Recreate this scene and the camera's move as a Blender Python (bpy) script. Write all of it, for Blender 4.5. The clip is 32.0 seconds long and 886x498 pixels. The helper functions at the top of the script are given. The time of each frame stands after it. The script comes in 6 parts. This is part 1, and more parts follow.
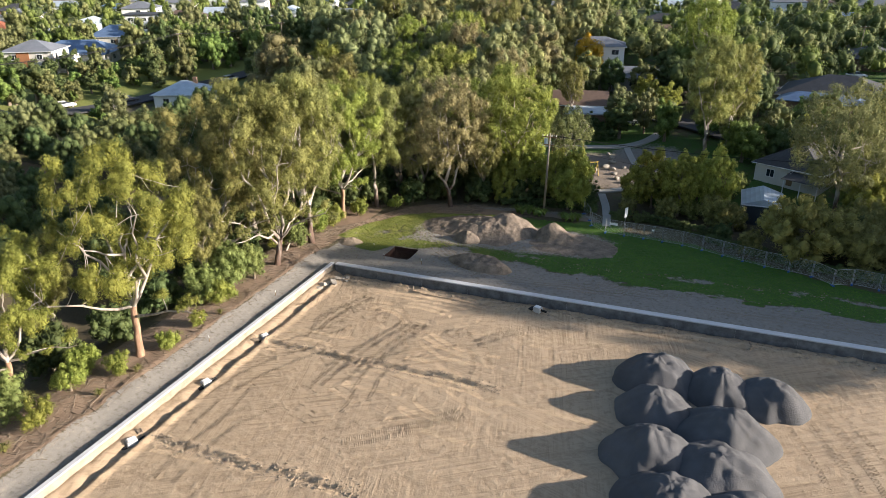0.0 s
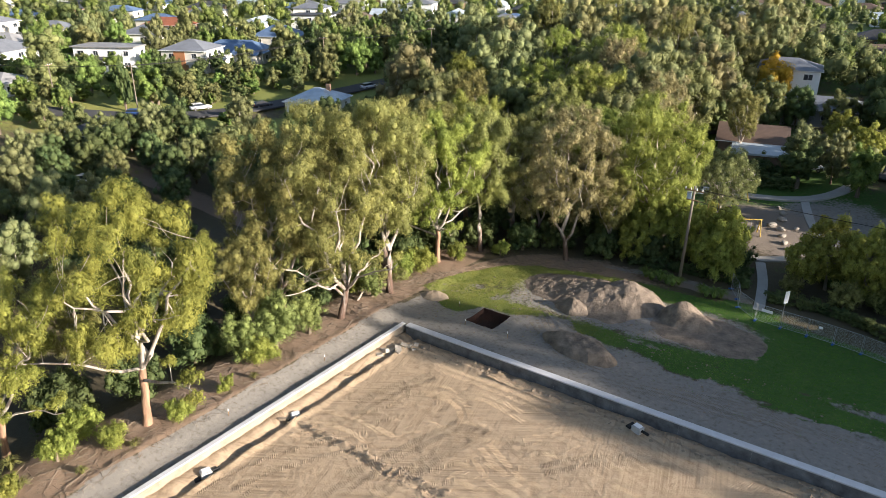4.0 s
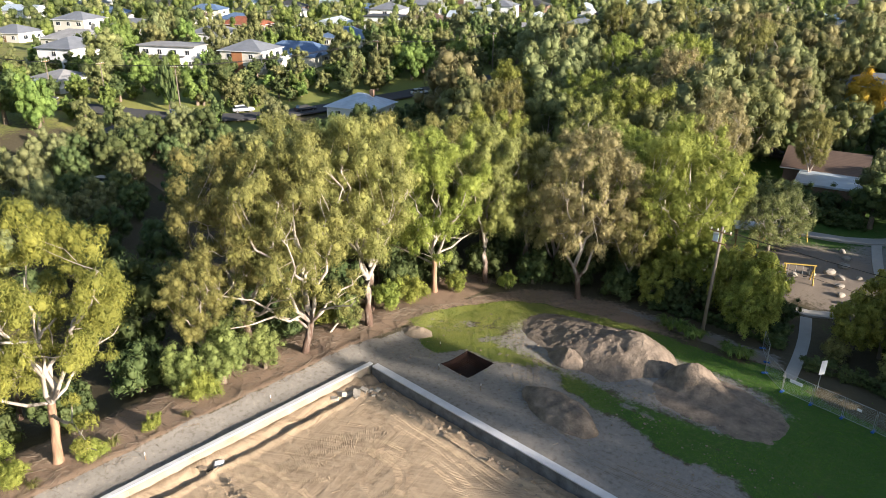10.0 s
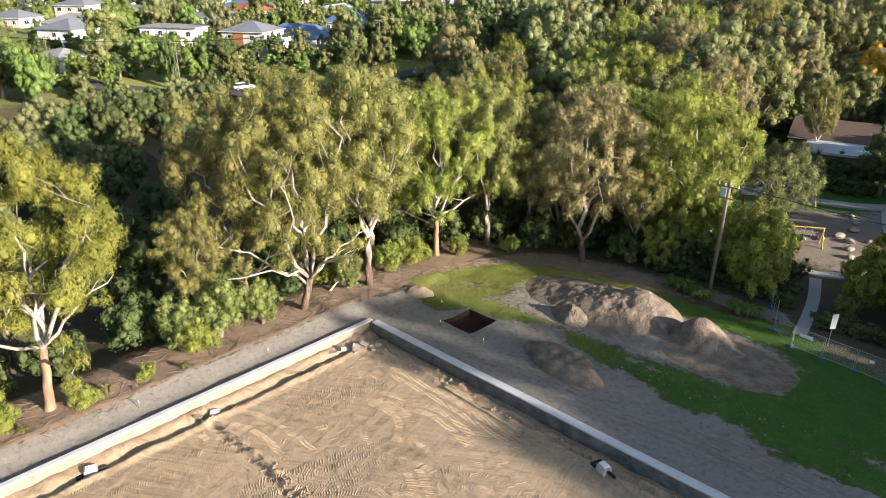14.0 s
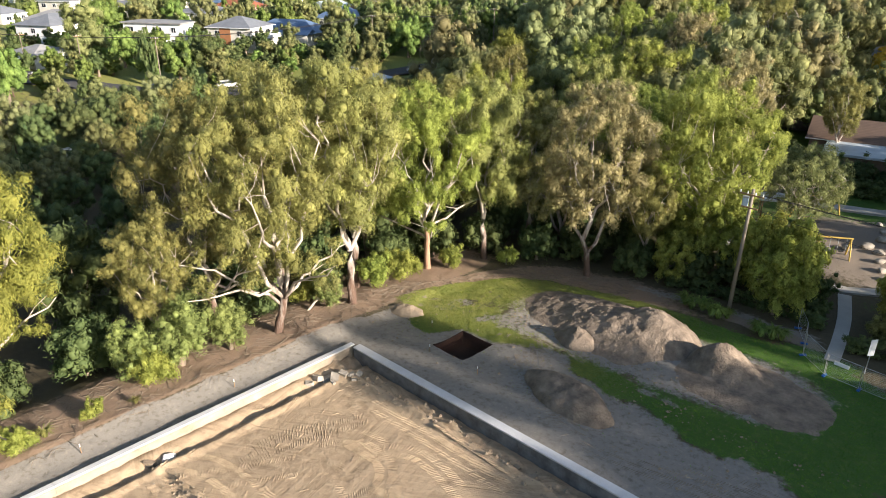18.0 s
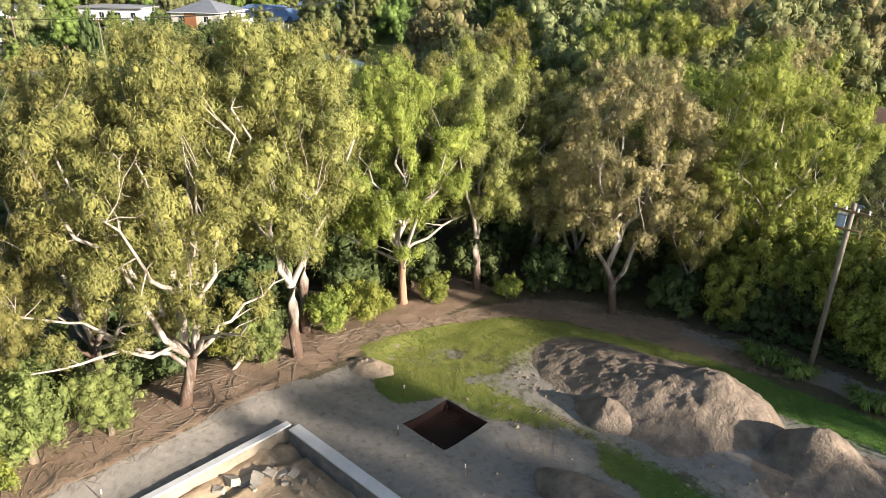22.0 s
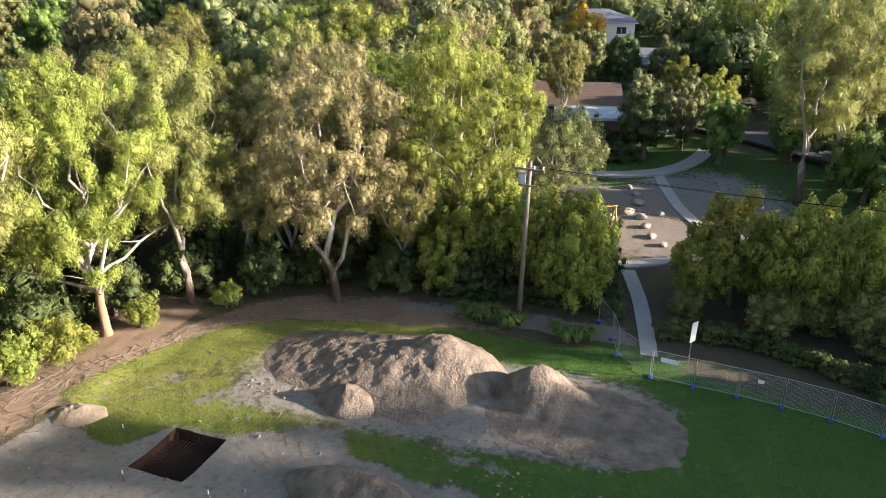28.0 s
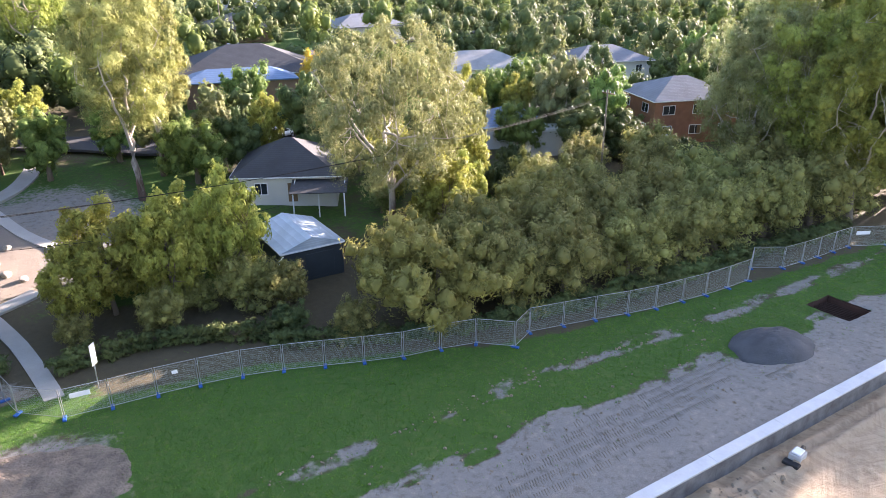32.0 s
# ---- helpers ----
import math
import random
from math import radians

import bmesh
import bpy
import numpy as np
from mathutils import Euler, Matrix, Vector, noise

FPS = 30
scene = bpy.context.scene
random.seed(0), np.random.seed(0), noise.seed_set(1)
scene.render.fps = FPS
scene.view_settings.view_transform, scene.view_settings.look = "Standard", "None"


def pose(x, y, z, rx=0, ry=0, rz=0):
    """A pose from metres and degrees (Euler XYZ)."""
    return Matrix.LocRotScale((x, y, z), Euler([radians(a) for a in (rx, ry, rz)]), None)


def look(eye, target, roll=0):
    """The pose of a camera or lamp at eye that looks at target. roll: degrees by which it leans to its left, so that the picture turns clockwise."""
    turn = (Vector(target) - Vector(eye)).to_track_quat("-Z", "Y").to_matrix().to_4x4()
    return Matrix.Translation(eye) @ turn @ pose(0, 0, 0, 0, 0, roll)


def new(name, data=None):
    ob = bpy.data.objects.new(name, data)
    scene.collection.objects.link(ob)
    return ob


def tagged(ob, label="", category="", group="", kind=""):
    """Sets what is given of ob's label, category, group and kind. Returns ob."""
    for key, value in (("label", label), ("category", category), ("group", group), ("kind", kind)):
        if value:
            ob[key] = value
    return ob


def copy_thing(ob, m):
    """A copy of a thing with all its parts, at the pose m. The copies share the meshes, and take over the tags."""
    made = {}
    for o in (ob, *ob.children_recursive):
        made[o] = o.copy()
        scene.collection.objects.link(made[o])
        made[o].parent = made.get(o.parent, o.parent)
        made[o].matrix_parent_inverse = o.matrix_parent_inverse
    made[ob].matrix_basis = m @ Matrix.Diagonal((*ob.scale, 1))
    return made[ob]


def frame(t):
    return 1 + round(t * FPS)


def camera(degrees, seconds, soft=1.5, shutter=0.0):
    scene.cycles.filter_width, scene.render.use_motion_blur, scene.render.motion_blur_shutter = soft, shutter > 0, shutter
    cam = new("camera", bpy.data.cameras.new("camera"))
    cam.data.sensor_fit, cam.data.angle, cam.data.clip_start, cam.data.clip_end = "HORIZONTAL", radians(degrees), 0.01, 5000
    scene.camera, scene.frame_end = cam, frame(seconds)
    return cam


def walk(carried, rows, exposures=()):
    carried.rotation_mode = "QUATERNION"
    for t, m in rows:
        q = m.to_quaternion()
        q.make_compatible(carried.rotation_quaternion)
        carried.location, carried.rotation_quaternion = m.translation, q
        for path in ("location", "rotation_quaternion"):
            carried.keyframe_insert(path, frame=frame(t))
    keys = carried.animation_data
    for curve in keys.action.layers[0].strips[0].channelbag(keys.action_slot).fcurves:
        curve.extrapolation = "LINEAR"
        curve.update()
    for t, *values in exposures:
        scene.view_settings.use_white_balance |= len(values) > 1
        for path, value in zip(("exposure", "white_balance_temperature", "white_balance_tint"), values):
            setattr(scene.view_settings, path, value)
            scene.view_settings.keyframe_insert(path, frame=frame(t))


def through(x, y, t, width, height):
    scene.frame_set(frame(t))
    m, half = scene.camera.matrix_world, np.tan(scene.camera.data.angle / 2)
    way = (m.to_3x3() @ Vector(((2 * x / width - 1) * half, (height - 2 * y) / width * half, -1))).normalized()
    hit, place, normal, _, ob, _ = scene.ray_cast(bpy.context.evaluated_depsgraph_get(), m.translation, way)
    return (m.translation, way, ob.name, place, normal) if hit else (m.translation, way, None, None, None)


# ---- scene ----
cam = camera(64.1, 32.0, 0.8)
METRES, EYE, TILT, LEAN, TURN = 78.0, 38.0, -4.75, -0.75, 21.6
ROWS = [
    (0.0, 0.0, 0.0, 0.0, -0.38, -18.16, 1.17),
    (0.5, 0.0087, 0.0314, 0.004, 2.39, -18.11, 0.83),
    (1.0, 0.0193, 0.0629, 0.0078, 2.47, -18.08, 0.8),
    (1.5, 0.0306, 0.0937, 0.0101, 3.98, -18.05, 0.64),
    (2.0, 0.042, 0.123, 0.012, 3.96, -18.02, 0.63),
    (2.5, 0.0527, 0.1509, 0.0145, 3.98, -17.99, 0.61),
    (3.0, 0.0652, 0.1784, 0.0177, 6.98, -17.97, 0.34),
    (3.5, 0.0776, 0.205, 0.0212, 11.08, -17.98, -0.06),
    (5.5, 0.1276, 0.3147, 0.0322, 20.37, -18.06, -0.94),
    (6.0, 0.1407, 0.3414, 0.0355, 22.38, -18.13, -1.14),
    (6.5, 0.1523, 0.369, 0.0389, 22.36, -18.15, -1.14),
    (7.0, 0.1626, 0.3956, 0.042, 22.26, -18.14, -1.16),
    (7.5, 0.169, 0.4135, 0.0435, 22.15, -18.13, -1.15),
    (8.0, 0.1729, 0.4213, 0.0437, 22.19, -18.11, -1.13),
    (8.5, 0.1777, 0.4194, 0.0419, 22.2, -18.09, -1.12),
    (9.0, 0.1847, 0.4105, 0.0395, 22.22, -18.07, -1.14),
    (9.5, 0.194, 0.3968, 0.0372, 22.24, -18.06, -1.16),
    (10.0, 0.2006, 0.3866, 0.0365, 22.22, -18.06, -1.15),
    (10.5, 0.2027, 0.3823, 0.0324, 22.27, -18.05, -1.18),
    (11.0, 0.2029, 0.3803, 0.0256, 22.33, -18.07, -1.2),
    (11.5, 0.2027, 0.3804, 0.0177, 22.38, -18.06, -1.22),
    (12.0, 0.2023, 0.3815, 0.0099, 22.42, -18.05, -1.23),
    (12.5, 0.2023, 0.3828, 0.002, 22.44, -18.05, -1.2),
    (13.0, 0.2026, 0.3844, -0.0058, 22.46, -18.05, -1.16),
    (13.5, 0.2029, 0.3861, -0.0149, 22.46, -18.08, -1.13),
    (14.0, 0.2031, 0.3877, -0.0237, 22.45, -18.07, -1.11),
    (14.5, 0.2032, 0.3891, -0.0322, 22.44, -18.08, -1.11),
    (16.5, 0.2009, 0.4023, -0.0437, 22.43, -18.16, -1.08),
    (17.0, 0.1949, 0.4215, -0.0407, 22.4, -18.14, -1.09),
    (17.5, 0.1874, 0.4474, -0.0372, 22.39, -18.17, -1.07),
    (18.0, 0.1772, 0.4792, -0.034, 22.39, -18.17, -1.08),
    (18.5, 0.1654, 0.5154, -0.0292, 22.4, -18.21, -1.06),
    (19.0, 0.1511, 0.5549, -0.0242, 22.38, -18.23, -1.07),
    (19.5, 0.1364, 0.5958, -0.0171, 22.39, -18.26, -1.02),
    (20.0, 0.1241, 0.6305, -0.016, 22.4, -18.22, -1.07),
    (20.5, 0.1158, 0.6599, -0.0258, 22.4, -18.2, -1.09),
    (21.0, 0.1111, 0.6816, -0.0412, 22.36, -18.17, -1.13),
    (21.5, 0.1085, 0.6955, -0.0594, 22.28, -18.17, -1.14),
    (22.0, 0.1066, 0.7009, -0.077, 22.22, -18.16, -1.16),
    (22.5, 0.1056, 0.7031, -0.0909, 22.17, -18.18, -1.19),
    (23.0, 0.1061, 0.7056, -0.0969, 22.21, -18.2, -1.18),
    (23.5, 0.107, 0.7078, -0.1001, 22.25, -18.16, -1.18),
    (24.0, 0.1083, 0.7091, -0.1017, 22.24, -18.13, -1.19),
    (24.5, 0.1106, 0.7109, -0.1012, 21.6, -18.0, -1.1),
    (26.5, 0.1133, 0.7153, -0.0921, 11.44, -18.03, -0.14),
    (27.0, 0.1115, 0.7143, -0.0925, 6.94, -17.97, 0.24),
    (27.5, 0.1102, 0.7131, -0.0905, 2.53, -17.99, 0.63),
    (28.0, 0.1096, 0.7126, -0.0892, -1.93, -18.04, 1.03),
    (28.5, 0.1079, 0.714, -0.0871, -7.5, -18.07, 1.45),
    (29.0, 0.1073, 0.7153, -0.0868, -13.81, -18.18, 1.91),
    (29.5, 0.1073, 0.7151, -0.0876, -20.35, -18.45, 2.37),
    (30.0, 0.1072, 0.7142, -0.0891, -26.87, -18.77, 2.82),
    (30.5, 0.1061, 0.7128, -0.0894, -33.41, -19.09, 3.21),
    (31.0, 0.1061, 0.7113, -0.0902, -39.93, -19.53, 3.58),
    (31.5, 0.1068, 0.7103, -0.0903, -46.62, -19.99, 4.0),
    (32.0, 0.1075, 0.7096, -0.0885, -53.79, -20.52, 4.48),
]
walk(cam, [(t, pose(0, 0, EYE, TILT, LEAN, TURN) @ pose(METRES * x, METRES * y, METRES * z, 90 + pitch, roll, yaw)) for t, x, y, z, yaw, pitch, roll in ROWS],
     [(0.0, 1.57, 6350, 13), (4.0, 1.61, 6350, 13), (8.0, 1.68, 6400, 13), (23.0, 1.68, 6500, 12), (28.0, 2.08, 6500, 15), (30.0, 2.63, 6500, 22), (32.0, 3.2, 6400, 26)])

# ---- light ----
SUN_EL, SUN_AZ = 15.0, 79.5          # degrees above the horizon; degrees from +y towards +x
world = bpy.data.worlds.new("world")
scene.world = world
world.use_nodes = True
sky = world.node_tree.nodes.new("ShaderNodeTexSky")
sky.sky_type, sky.sun_disc = "NISHITA", False
sky.sun_elevation, sky.sun_rotation = radians(SUN_EL), radians(SUN_AZ)
bg = world.node_tree.nodes["Background"]
bg.inputs["Strength"].default_value = 0.082
world.node_tree.links.new(sky.outputs["Color"], bg.inputs["Color"])
sun_dir = Vector((math.sin(radians(SUN_AZ)) * math.cos(radians(SUN_EL)), math.cos(radians(SUN_AZ)) * math.cos(radians(SUN_EL)), math.sin(radians(SUN_EL))))
sun_data = bpy.data.lights.new("sun", "SUN")
sun_data.energy, sun_data.angle, sun_data.color = 5.0, radians(0.6), (1.0, 0.885, 0.745)
sun = new("sun", sun_data)
sun.matrix_world = look(sun_dir * 300, (0, 0, 0))


# ---- materials ----
def nodes_of(name, rough=0.8, metal=0.0):
    m = bpy.data.materials.new(name)
    m.use_nodes = True
    nt = m.node_tree
    b = nt.nodes["Principled BSDF"]
    b.inputs["Roughness"].default_value = rough
    b.inputs["Metallic"].default_value = metal
    b.inputs["Specular IOR Level"].default_value = 0.3
    return m, nt, b


def noise_node(nt, co, scale, detail=4.0, rough=0.6, dist=0.0):
    n = nt.nodes.new("ShaderNodeTexNoise")
    n.inputs["Scale"].default_value, n.inputs["Detail"].default_value = scale, detail
    n.inputs["Roughness"].default_value, n.inputs["Distortion"].default_value = rough, dist
    nt.links.new(co, n.inputs["Vector"])
    return n.outputs["Fac"]


def ramp(nt, fac, stops):
    r = nt.nodes.new("ShaderNodeValToRGB")
    while len(r.color_ramp.elements) < len(stops):
        r.color_ramp.elements.new(0.5)
    for e, (p, c) in zip(r.color_ramp.elements, stops):
        e.position, e.color = p, (c[0], c[1], c[2], 1) if not isinstance(c, float) else (c, c, c, 1)
    nt.links.new(fac, r.inputs["Fac"])
    return r.outputs["Color"]


def mixc(nt, fac, a, b, mode="MIX"):
    n = nt.nodes.new("ShaderNodeMix")
    n.data_type, n.blend_type = "RGBA", mode
    for sock, v in ((n.inputs[0], fac), (n.inputs[6], a), (n.inputs[7], b)):
        if isinstance(v, (int, float)):
            sock.default_value = v
        elif isinstance(v, tuple):
            sock.default_value = (*v, 1)
        else:
            nt.links.new(v, sock)
    return n.outputs[2]


def mathn(nt, op, a, b=0.0):
    n = nt.nodes.new("ShaderNodeMath")
    n.operation = op
    for sock, v in zip(n.inputs, (a, b)):
        if isinstance(v, (int, float)):
            sock.default_value = v
        else:
            nt.links.new(v, sock)
    return n.outputs[0]


def bumped(nt, b, height, strength=0.4, dist=0.05):
    n = nt.nodes.new("ShaderNodeBump")
    n.inputs["Strength"].default_value, n.inputs["Distance"].default_value = strength, dist
    nt.links.new(height, n.inputs["Height"])
    nt.links.new(n.outputs["Normal"], b.inputs["Normal"])


def coords(nt, scale=(1, 1, 1), turn=0.0):
    t = nt.nodes.new("ShaderNodeTexCoord")
    if scale == (1, 1, 1):
        return t.outputs["Object"]
    m = nt.nodes.new("ShaderNodeMapping")
    m.inputs["Scale"].default_value = scale
    if turn:                             # turn first, then stretch along the turned axes
        r = nt.nodes.new("ShaderNodeVectorRotate")
        r.rotation_type = "Z_AXIS"
        r.inputs["Angle"].default_value = radians(turn)
        nt.links.new(t.outputs["Object"], r.inputs["Vector"])
        nt.links.new(r.outputs["Vector"], m.inputs["Vector"])
        return m.outputs["Vector"]
    nt.links.new(t.outputs["Object"], m.inputs["Vector"])
    return m.outputs["Vector"]


def shift(c, k):
    return tuple(min(1.0, v * k) for v in c)


def surface(name, c, rough=0.8, metal=0.0, coarse=0.6, fine=8.0, vary=0.25, bump=0.3, dist=0.02, stretch=(1, 1, 1), per_object=0.0):
    """A two-scale surface: large stains, fine grain and a little relief."""
    m, nt, b = nodes_of(name, rough, metal)
    co = coords(nt, stretch)
    big, small = noise_node(nt, co, coarse, 5), noise_node(nt, co, fine, 6)
    col = ramp(nt, big, [(0.3, shift(c, 1 - vary)), (0.7, shift(c, 1 + vary))])
    col = mixc(nt, mathn(nt, "MULTIPLY", small, 0.5), col, shift(c, 0.6))
    if per_object:
        info = nt.nodes.new("ShaderNodeObjectInfo")
        col = mixc(nt, 1.0, col, ramp(nt, info.outputs["Random"], [(0, 1.0 - per_object), (1, 1.0)]), "MULTIPLY")
    nt.links.new(col, b.inputs["Base Color"])
    rr = ramp(nt, big, [(0.2, max(0.05, rough - 0.12)), (0.8, min(1.0, rough + 0.12))])
    nt.links.new(rr, b.inputs["Roughness"])
    bumped(nt, b, small, bump, dist)
    return m


def leafy(name, dark, light, through=0.3, spread=0.16, patch=0.62):
    """Foliage: colour varies from leaf to leaf, bough to bough and tree to tree; thin leaves let some light pass."""
    m, nt, b = nodes_of(name, 0.6)
    b.inputs["Specular IOR Level"].default_value = 0.12
    geo, info = nt.nodes.new("ShaderNodeNewGeometry"), nt.nodes.new("ShaderNodeObjectInfo")
    bough = noise_node(nt, coords(nt), 0.42, 3, 0.55)
    age = mathn(nt, "ADD", mathn(nt, "MULTIPLY", geo.outputs["Random Per Island"], 1 - patch), mathn(nt, "MULTIPLY", ramp(nt, bough, [(0.34, 0.0), (0.66, 1.0)]), patch))
    col = ramp(nt, age, [(0.0, dark), (0.5, tuple((a + c) / 2 for a, c in zip(dark, light))), (1.0, light)])
    h = nt.nodes.new("ShaderNodeHueSaturation")
    nt.links.new(col, h.inputs["Color"])
    nt.links.new(mathn(nt, "ADD", mathn(nt, "MULTIPLY", info.outputs["Random"], 0.034), 0.488), h.inputs["Hue"])
    nt.links.new(mathn(nt, "ADD", mathn(nt, "MULTIPLY", info.outputs["Random"], spread * 2), 1 - spread), h.inputs["Value"])
    nt.links.new(h.outputs["Color"], b.inputs["Base Color"])
    t = nt.nodes.new("ShaderNodeBsdfTranslucent")
    nt.links.new(h.outputs["Color"], t.inputs["Color"])
    mx = nt.nodes.new("ShaderNodeMixShader")
    mx.inputs[0].default_value = through
    nt.links.new(b.outputs[0], mx.inputs[1])
    nt.links.new(t.outputs[0], mx.inputs[2])
    nt.links.new(mx.outputs[0], nt.nodes["Material Output"].inputs["Surface"])
    return m


LEAF_GUM = leafy("leaf_gum", (0.092, 0.100, 0.036), (0.365, 0.35, 0.116), 0.34)
LEAF_BRIGHT = leafy("leaf_bright", (0.096, 0.122, 0.027), (0.375, 0.395, 0.092), 0.34)
LEAF_BROWN = leafy("leaf_brown", (0.15, 0.14, 0.066), (0.48, 0.43, 0.209), 0.34)
LEAF_PARK = leafy("leaf_park", (0.125, 0.138, 0.029), (0.44, 0.445, 0.102), 0.36)
LEAF_SAGE = leafy("leaf_sage", (0.10, 0.125, 0.042), (0.31, 0.35, 0.115), 0.36)
LEAF_WATTLE = leafy("leaf_wattle", (0.13, 0.13, 0.036), (0.40, 0.385, 0.120), 0.36)
LEAF_GREY = leafy("leaf_grey", (0.11, 0.125, 0.05), (0.33, 0.34, 0.14), 0.34)
LEAF_DARK = leafy("leaf_dark", (0.04, 0.065, 0.026), (0.15, 0.18, 0.065), 0.3)
LEAF_GARDEN = leafy("leaf_garden", (0.06, 0.10, 0.026), (0.25, 0.32, 0.085), 0.32)
LEAF_WOOD = leafy("leaf_wood", (0.065, 0.080, 0.034), (0.28, 0.285, 0.111), 0.32)
LEAF_RUSTY = leafy("leaf_rusty", (0.085, 0.082, 0.041), (0.31, 0.285, 0.132), 0.32)
LEAF_MIST = leafy("leaf_mist", (0.085, 0.100, 0.045), (0.29, 0.305, 0.135), 0.32)
LEAF_YELLOW = leafy("leaf_yellow", (0.40, 0.25, 0.03), (0.62, 0.42, 0.06), 0.3)
GRASS_BLADE = leafy("grass_blade", (0.045, 0.115, 0.013), (0.15, 0.26, 0.028), 0.35)
# Yellower blades for the sunny corner: sunlight put into the leaf colour
GRASS_SUNLIT = leafy("grass_sunlit", (0.085, 0.125, 0.022), (0.27, 0.285, 0.06), 0.3)
BARK_PALE = surface("bark_pale", (0.390, 0.343, 0.281), 0.8, coarse=0.9, fine=5, vary=0.35, bump=0.6, dist=0.04, stretch=(1.5, 1.5, 0.4))


def gum_bark():
    """Rough red-brown bark low on the trunk that peels to pale smooth wood higher up."""
    m, nt, b = nodes_of("gum_bark", 0.85)
    co = coords(nt)
    sep = nt.nodes.new("ShaderNodeSeparateXYZ")
    nt.links.new(co, sep.inputs[0])
    n1, n2 = noise_node(nt, coords(nt, (1.6, 1.6, 0.35)), 1.0, 5), noise_node(nt, coords(nt, (3, 3, 0.5)), 3.0, 5)
    pale = mixc(nt, n1, (0.20, 0.168, 0.140), (0.50, 0.455, 0.40))
    red = mixc(nt, n2, (0.040, 0.026, 0.020), (0.150, 0.095, 0.068))
    up = mathn(nt, "ADD", mathn(nt, "MULTIPLY", sep.outputs["Z"], 0.14), mathn(nt, "MULTIPLY", mathn(nt, "SUBTRACT", n1, 0.5), 1.6))
    nt.links.new(mixc(nt, ramp(nt, up, [(0.28, 0.0), (0.70, 1.0)]), red, pale), b.inputs["Base Color"])
    bumped(nt, b, n2, 0.7, 0.05)
    return m


BARK_GUM = gum_bark()
BARK_PEELING = surface("peeling_bark", (0.30, 0.185, 0.120), 0.85, coarse=0.9, fine=5, vary=0.5, bump=0.9, dist=0.06, stretch=(3, 3, 0.25))
BARK_GREY = surface("bark_grey", (0.187, 0.148, 0.109), 0.9, coarse=1.2, fine=6, vary=0.35, bump=0.8, dist=0.05, stretch=(2, 2, 0.3))
CONCRETE = surface("concrete", (0.390, 0.386, 0.374), 0.85, coarse=0.8, fine=9, vary=0.14, bump=0.25, dist=0.01)
WALL_CAP = surface("pale_wall_cap", (0.54, 0.545, 0.55), 0.7, coarse=0.8, fine=9, vary=0.12, bump=0.2, dist=0.01)
SAND_SPLASH = surface("sand_splashed_concrete", (0.30, 0.25, 0.19), 0.9, coarse=0.7, fine=6, vary=0.35, bump=0.5, dist=0.03)
DARK_FACE = surface("dark_wall_face", (0.125, 0.126, 0.13), 0.7, coarse=0.9, fine=6, vary=0.6, bump=0.5, dist=0.03)
CONCRETE_PATH = surface("concrete_path", (0.374, 0.359, 0.328), 0.85, coarse=0.5, fine=9, vary=0.12, bump=0.2, dist=0.01)
ASPHALT = surface("asphalt", (0.058, 0.058, 0.061), 0.9, coarse=0.3, fine=14, vary=0.25, bump=0.3, dist=0.01)
GRAVEL_DARK = surface("crushed_rock", (0.082, 0.083, 0.087), 0.9, coarse=0.4, fine=9, vary=0.35, bump=0.9, dist=0.08)
SOIL_HEAP = surface("soil_heap", (0.198, 0.158, 0.121), 0.95, coarse=1.1, fine=5.5, vary=0.5, bump=1.0, dist=0.17)
SAND_HEAP = surface("sand_heap", (0.250, 0.198, 0.143), 0.95, coarse=0.8, fine=5, vary=0.2, bump=0.8, dist=0.08)
ROCK = surface("rock", (0.328, 0.296, 0.250), 0.9, coarse=1.5, fine=8, vary=0.3, bump=0.8, dist=0.06)
TIMBER = surface("timber", (0.234, 0.148, 0.078), 0.8, coarse=1.0, fine=10, vary=0.3, bump=0.5, dist=0.02, stretch=(1, 1, 0.3), per_object=0.3)
POLE_WOOD = surface("pole_wood", (0.211, 0.179, 0.140), 0.85, coarse=1.2, fine=10, vary=0.3, bump=0.5, dist=0.02, stretch=(2, 2, 0.2))
STEEL = surface("galvanised_steel", (0.390, 0.406, 0.421), 0.45, 0.7, vary=0.12, bump=0.05)
RUST = surface("rusty_steel", (0.060, 0.034, 0.024), 0.85, 0.2, coarse=3, fine=20, vary=0.4, bump=0.4)
# Pit bottoms: the deep shade is put into this near-black colour
SHADED_SOIL = surface("shaded_soil", (0.026, 0.025, 0.026), 0.7, coarse=0.8, fine=6, vary=0.3, bump=0.6, dist=0.05)
RED_EARTH = surface("red_earth", (0.062, 0.030, 0.021), 0.95, coarse=0.8, fine=6, vary=0.35, bump=0.8, dist=0.06)
BLUE_PLASTIC = surface("blue_plastic", (0.023, 0.101, 0.328), 0.5, vary=0.1, bump=0.05)
WHITE_PAINT = surface("white_paint", (0.76, 0.765, 0.765), 0.55, coarse=0.4, fine=6, vary=0.06, bump=0.08)
CREAM_RENDER = surface("cream_render", (0.60, 0.575, 0.52), 0.85, coarse=0.4, fine=10, vary=0.08, bump=0.2)
GREY_RENDER = surface("grey_render", (0.328, 0.328, 0.328), 0.8, coarse=0.4, fine=10, vary=0.1, bump=0.2)
BRICK_RED = surface("red_brick_wall", (0.257, 0.125, 0.078), 0.9, coarse=0.8, fine=12, vary=0.2, bump=0.4)
BRICK_BROWN = surface("brown_brick_wall", (0.203, 0.133, 0.094), 0.9, coarse=0.8, fine=12, vary=0.2, bump=0.4)
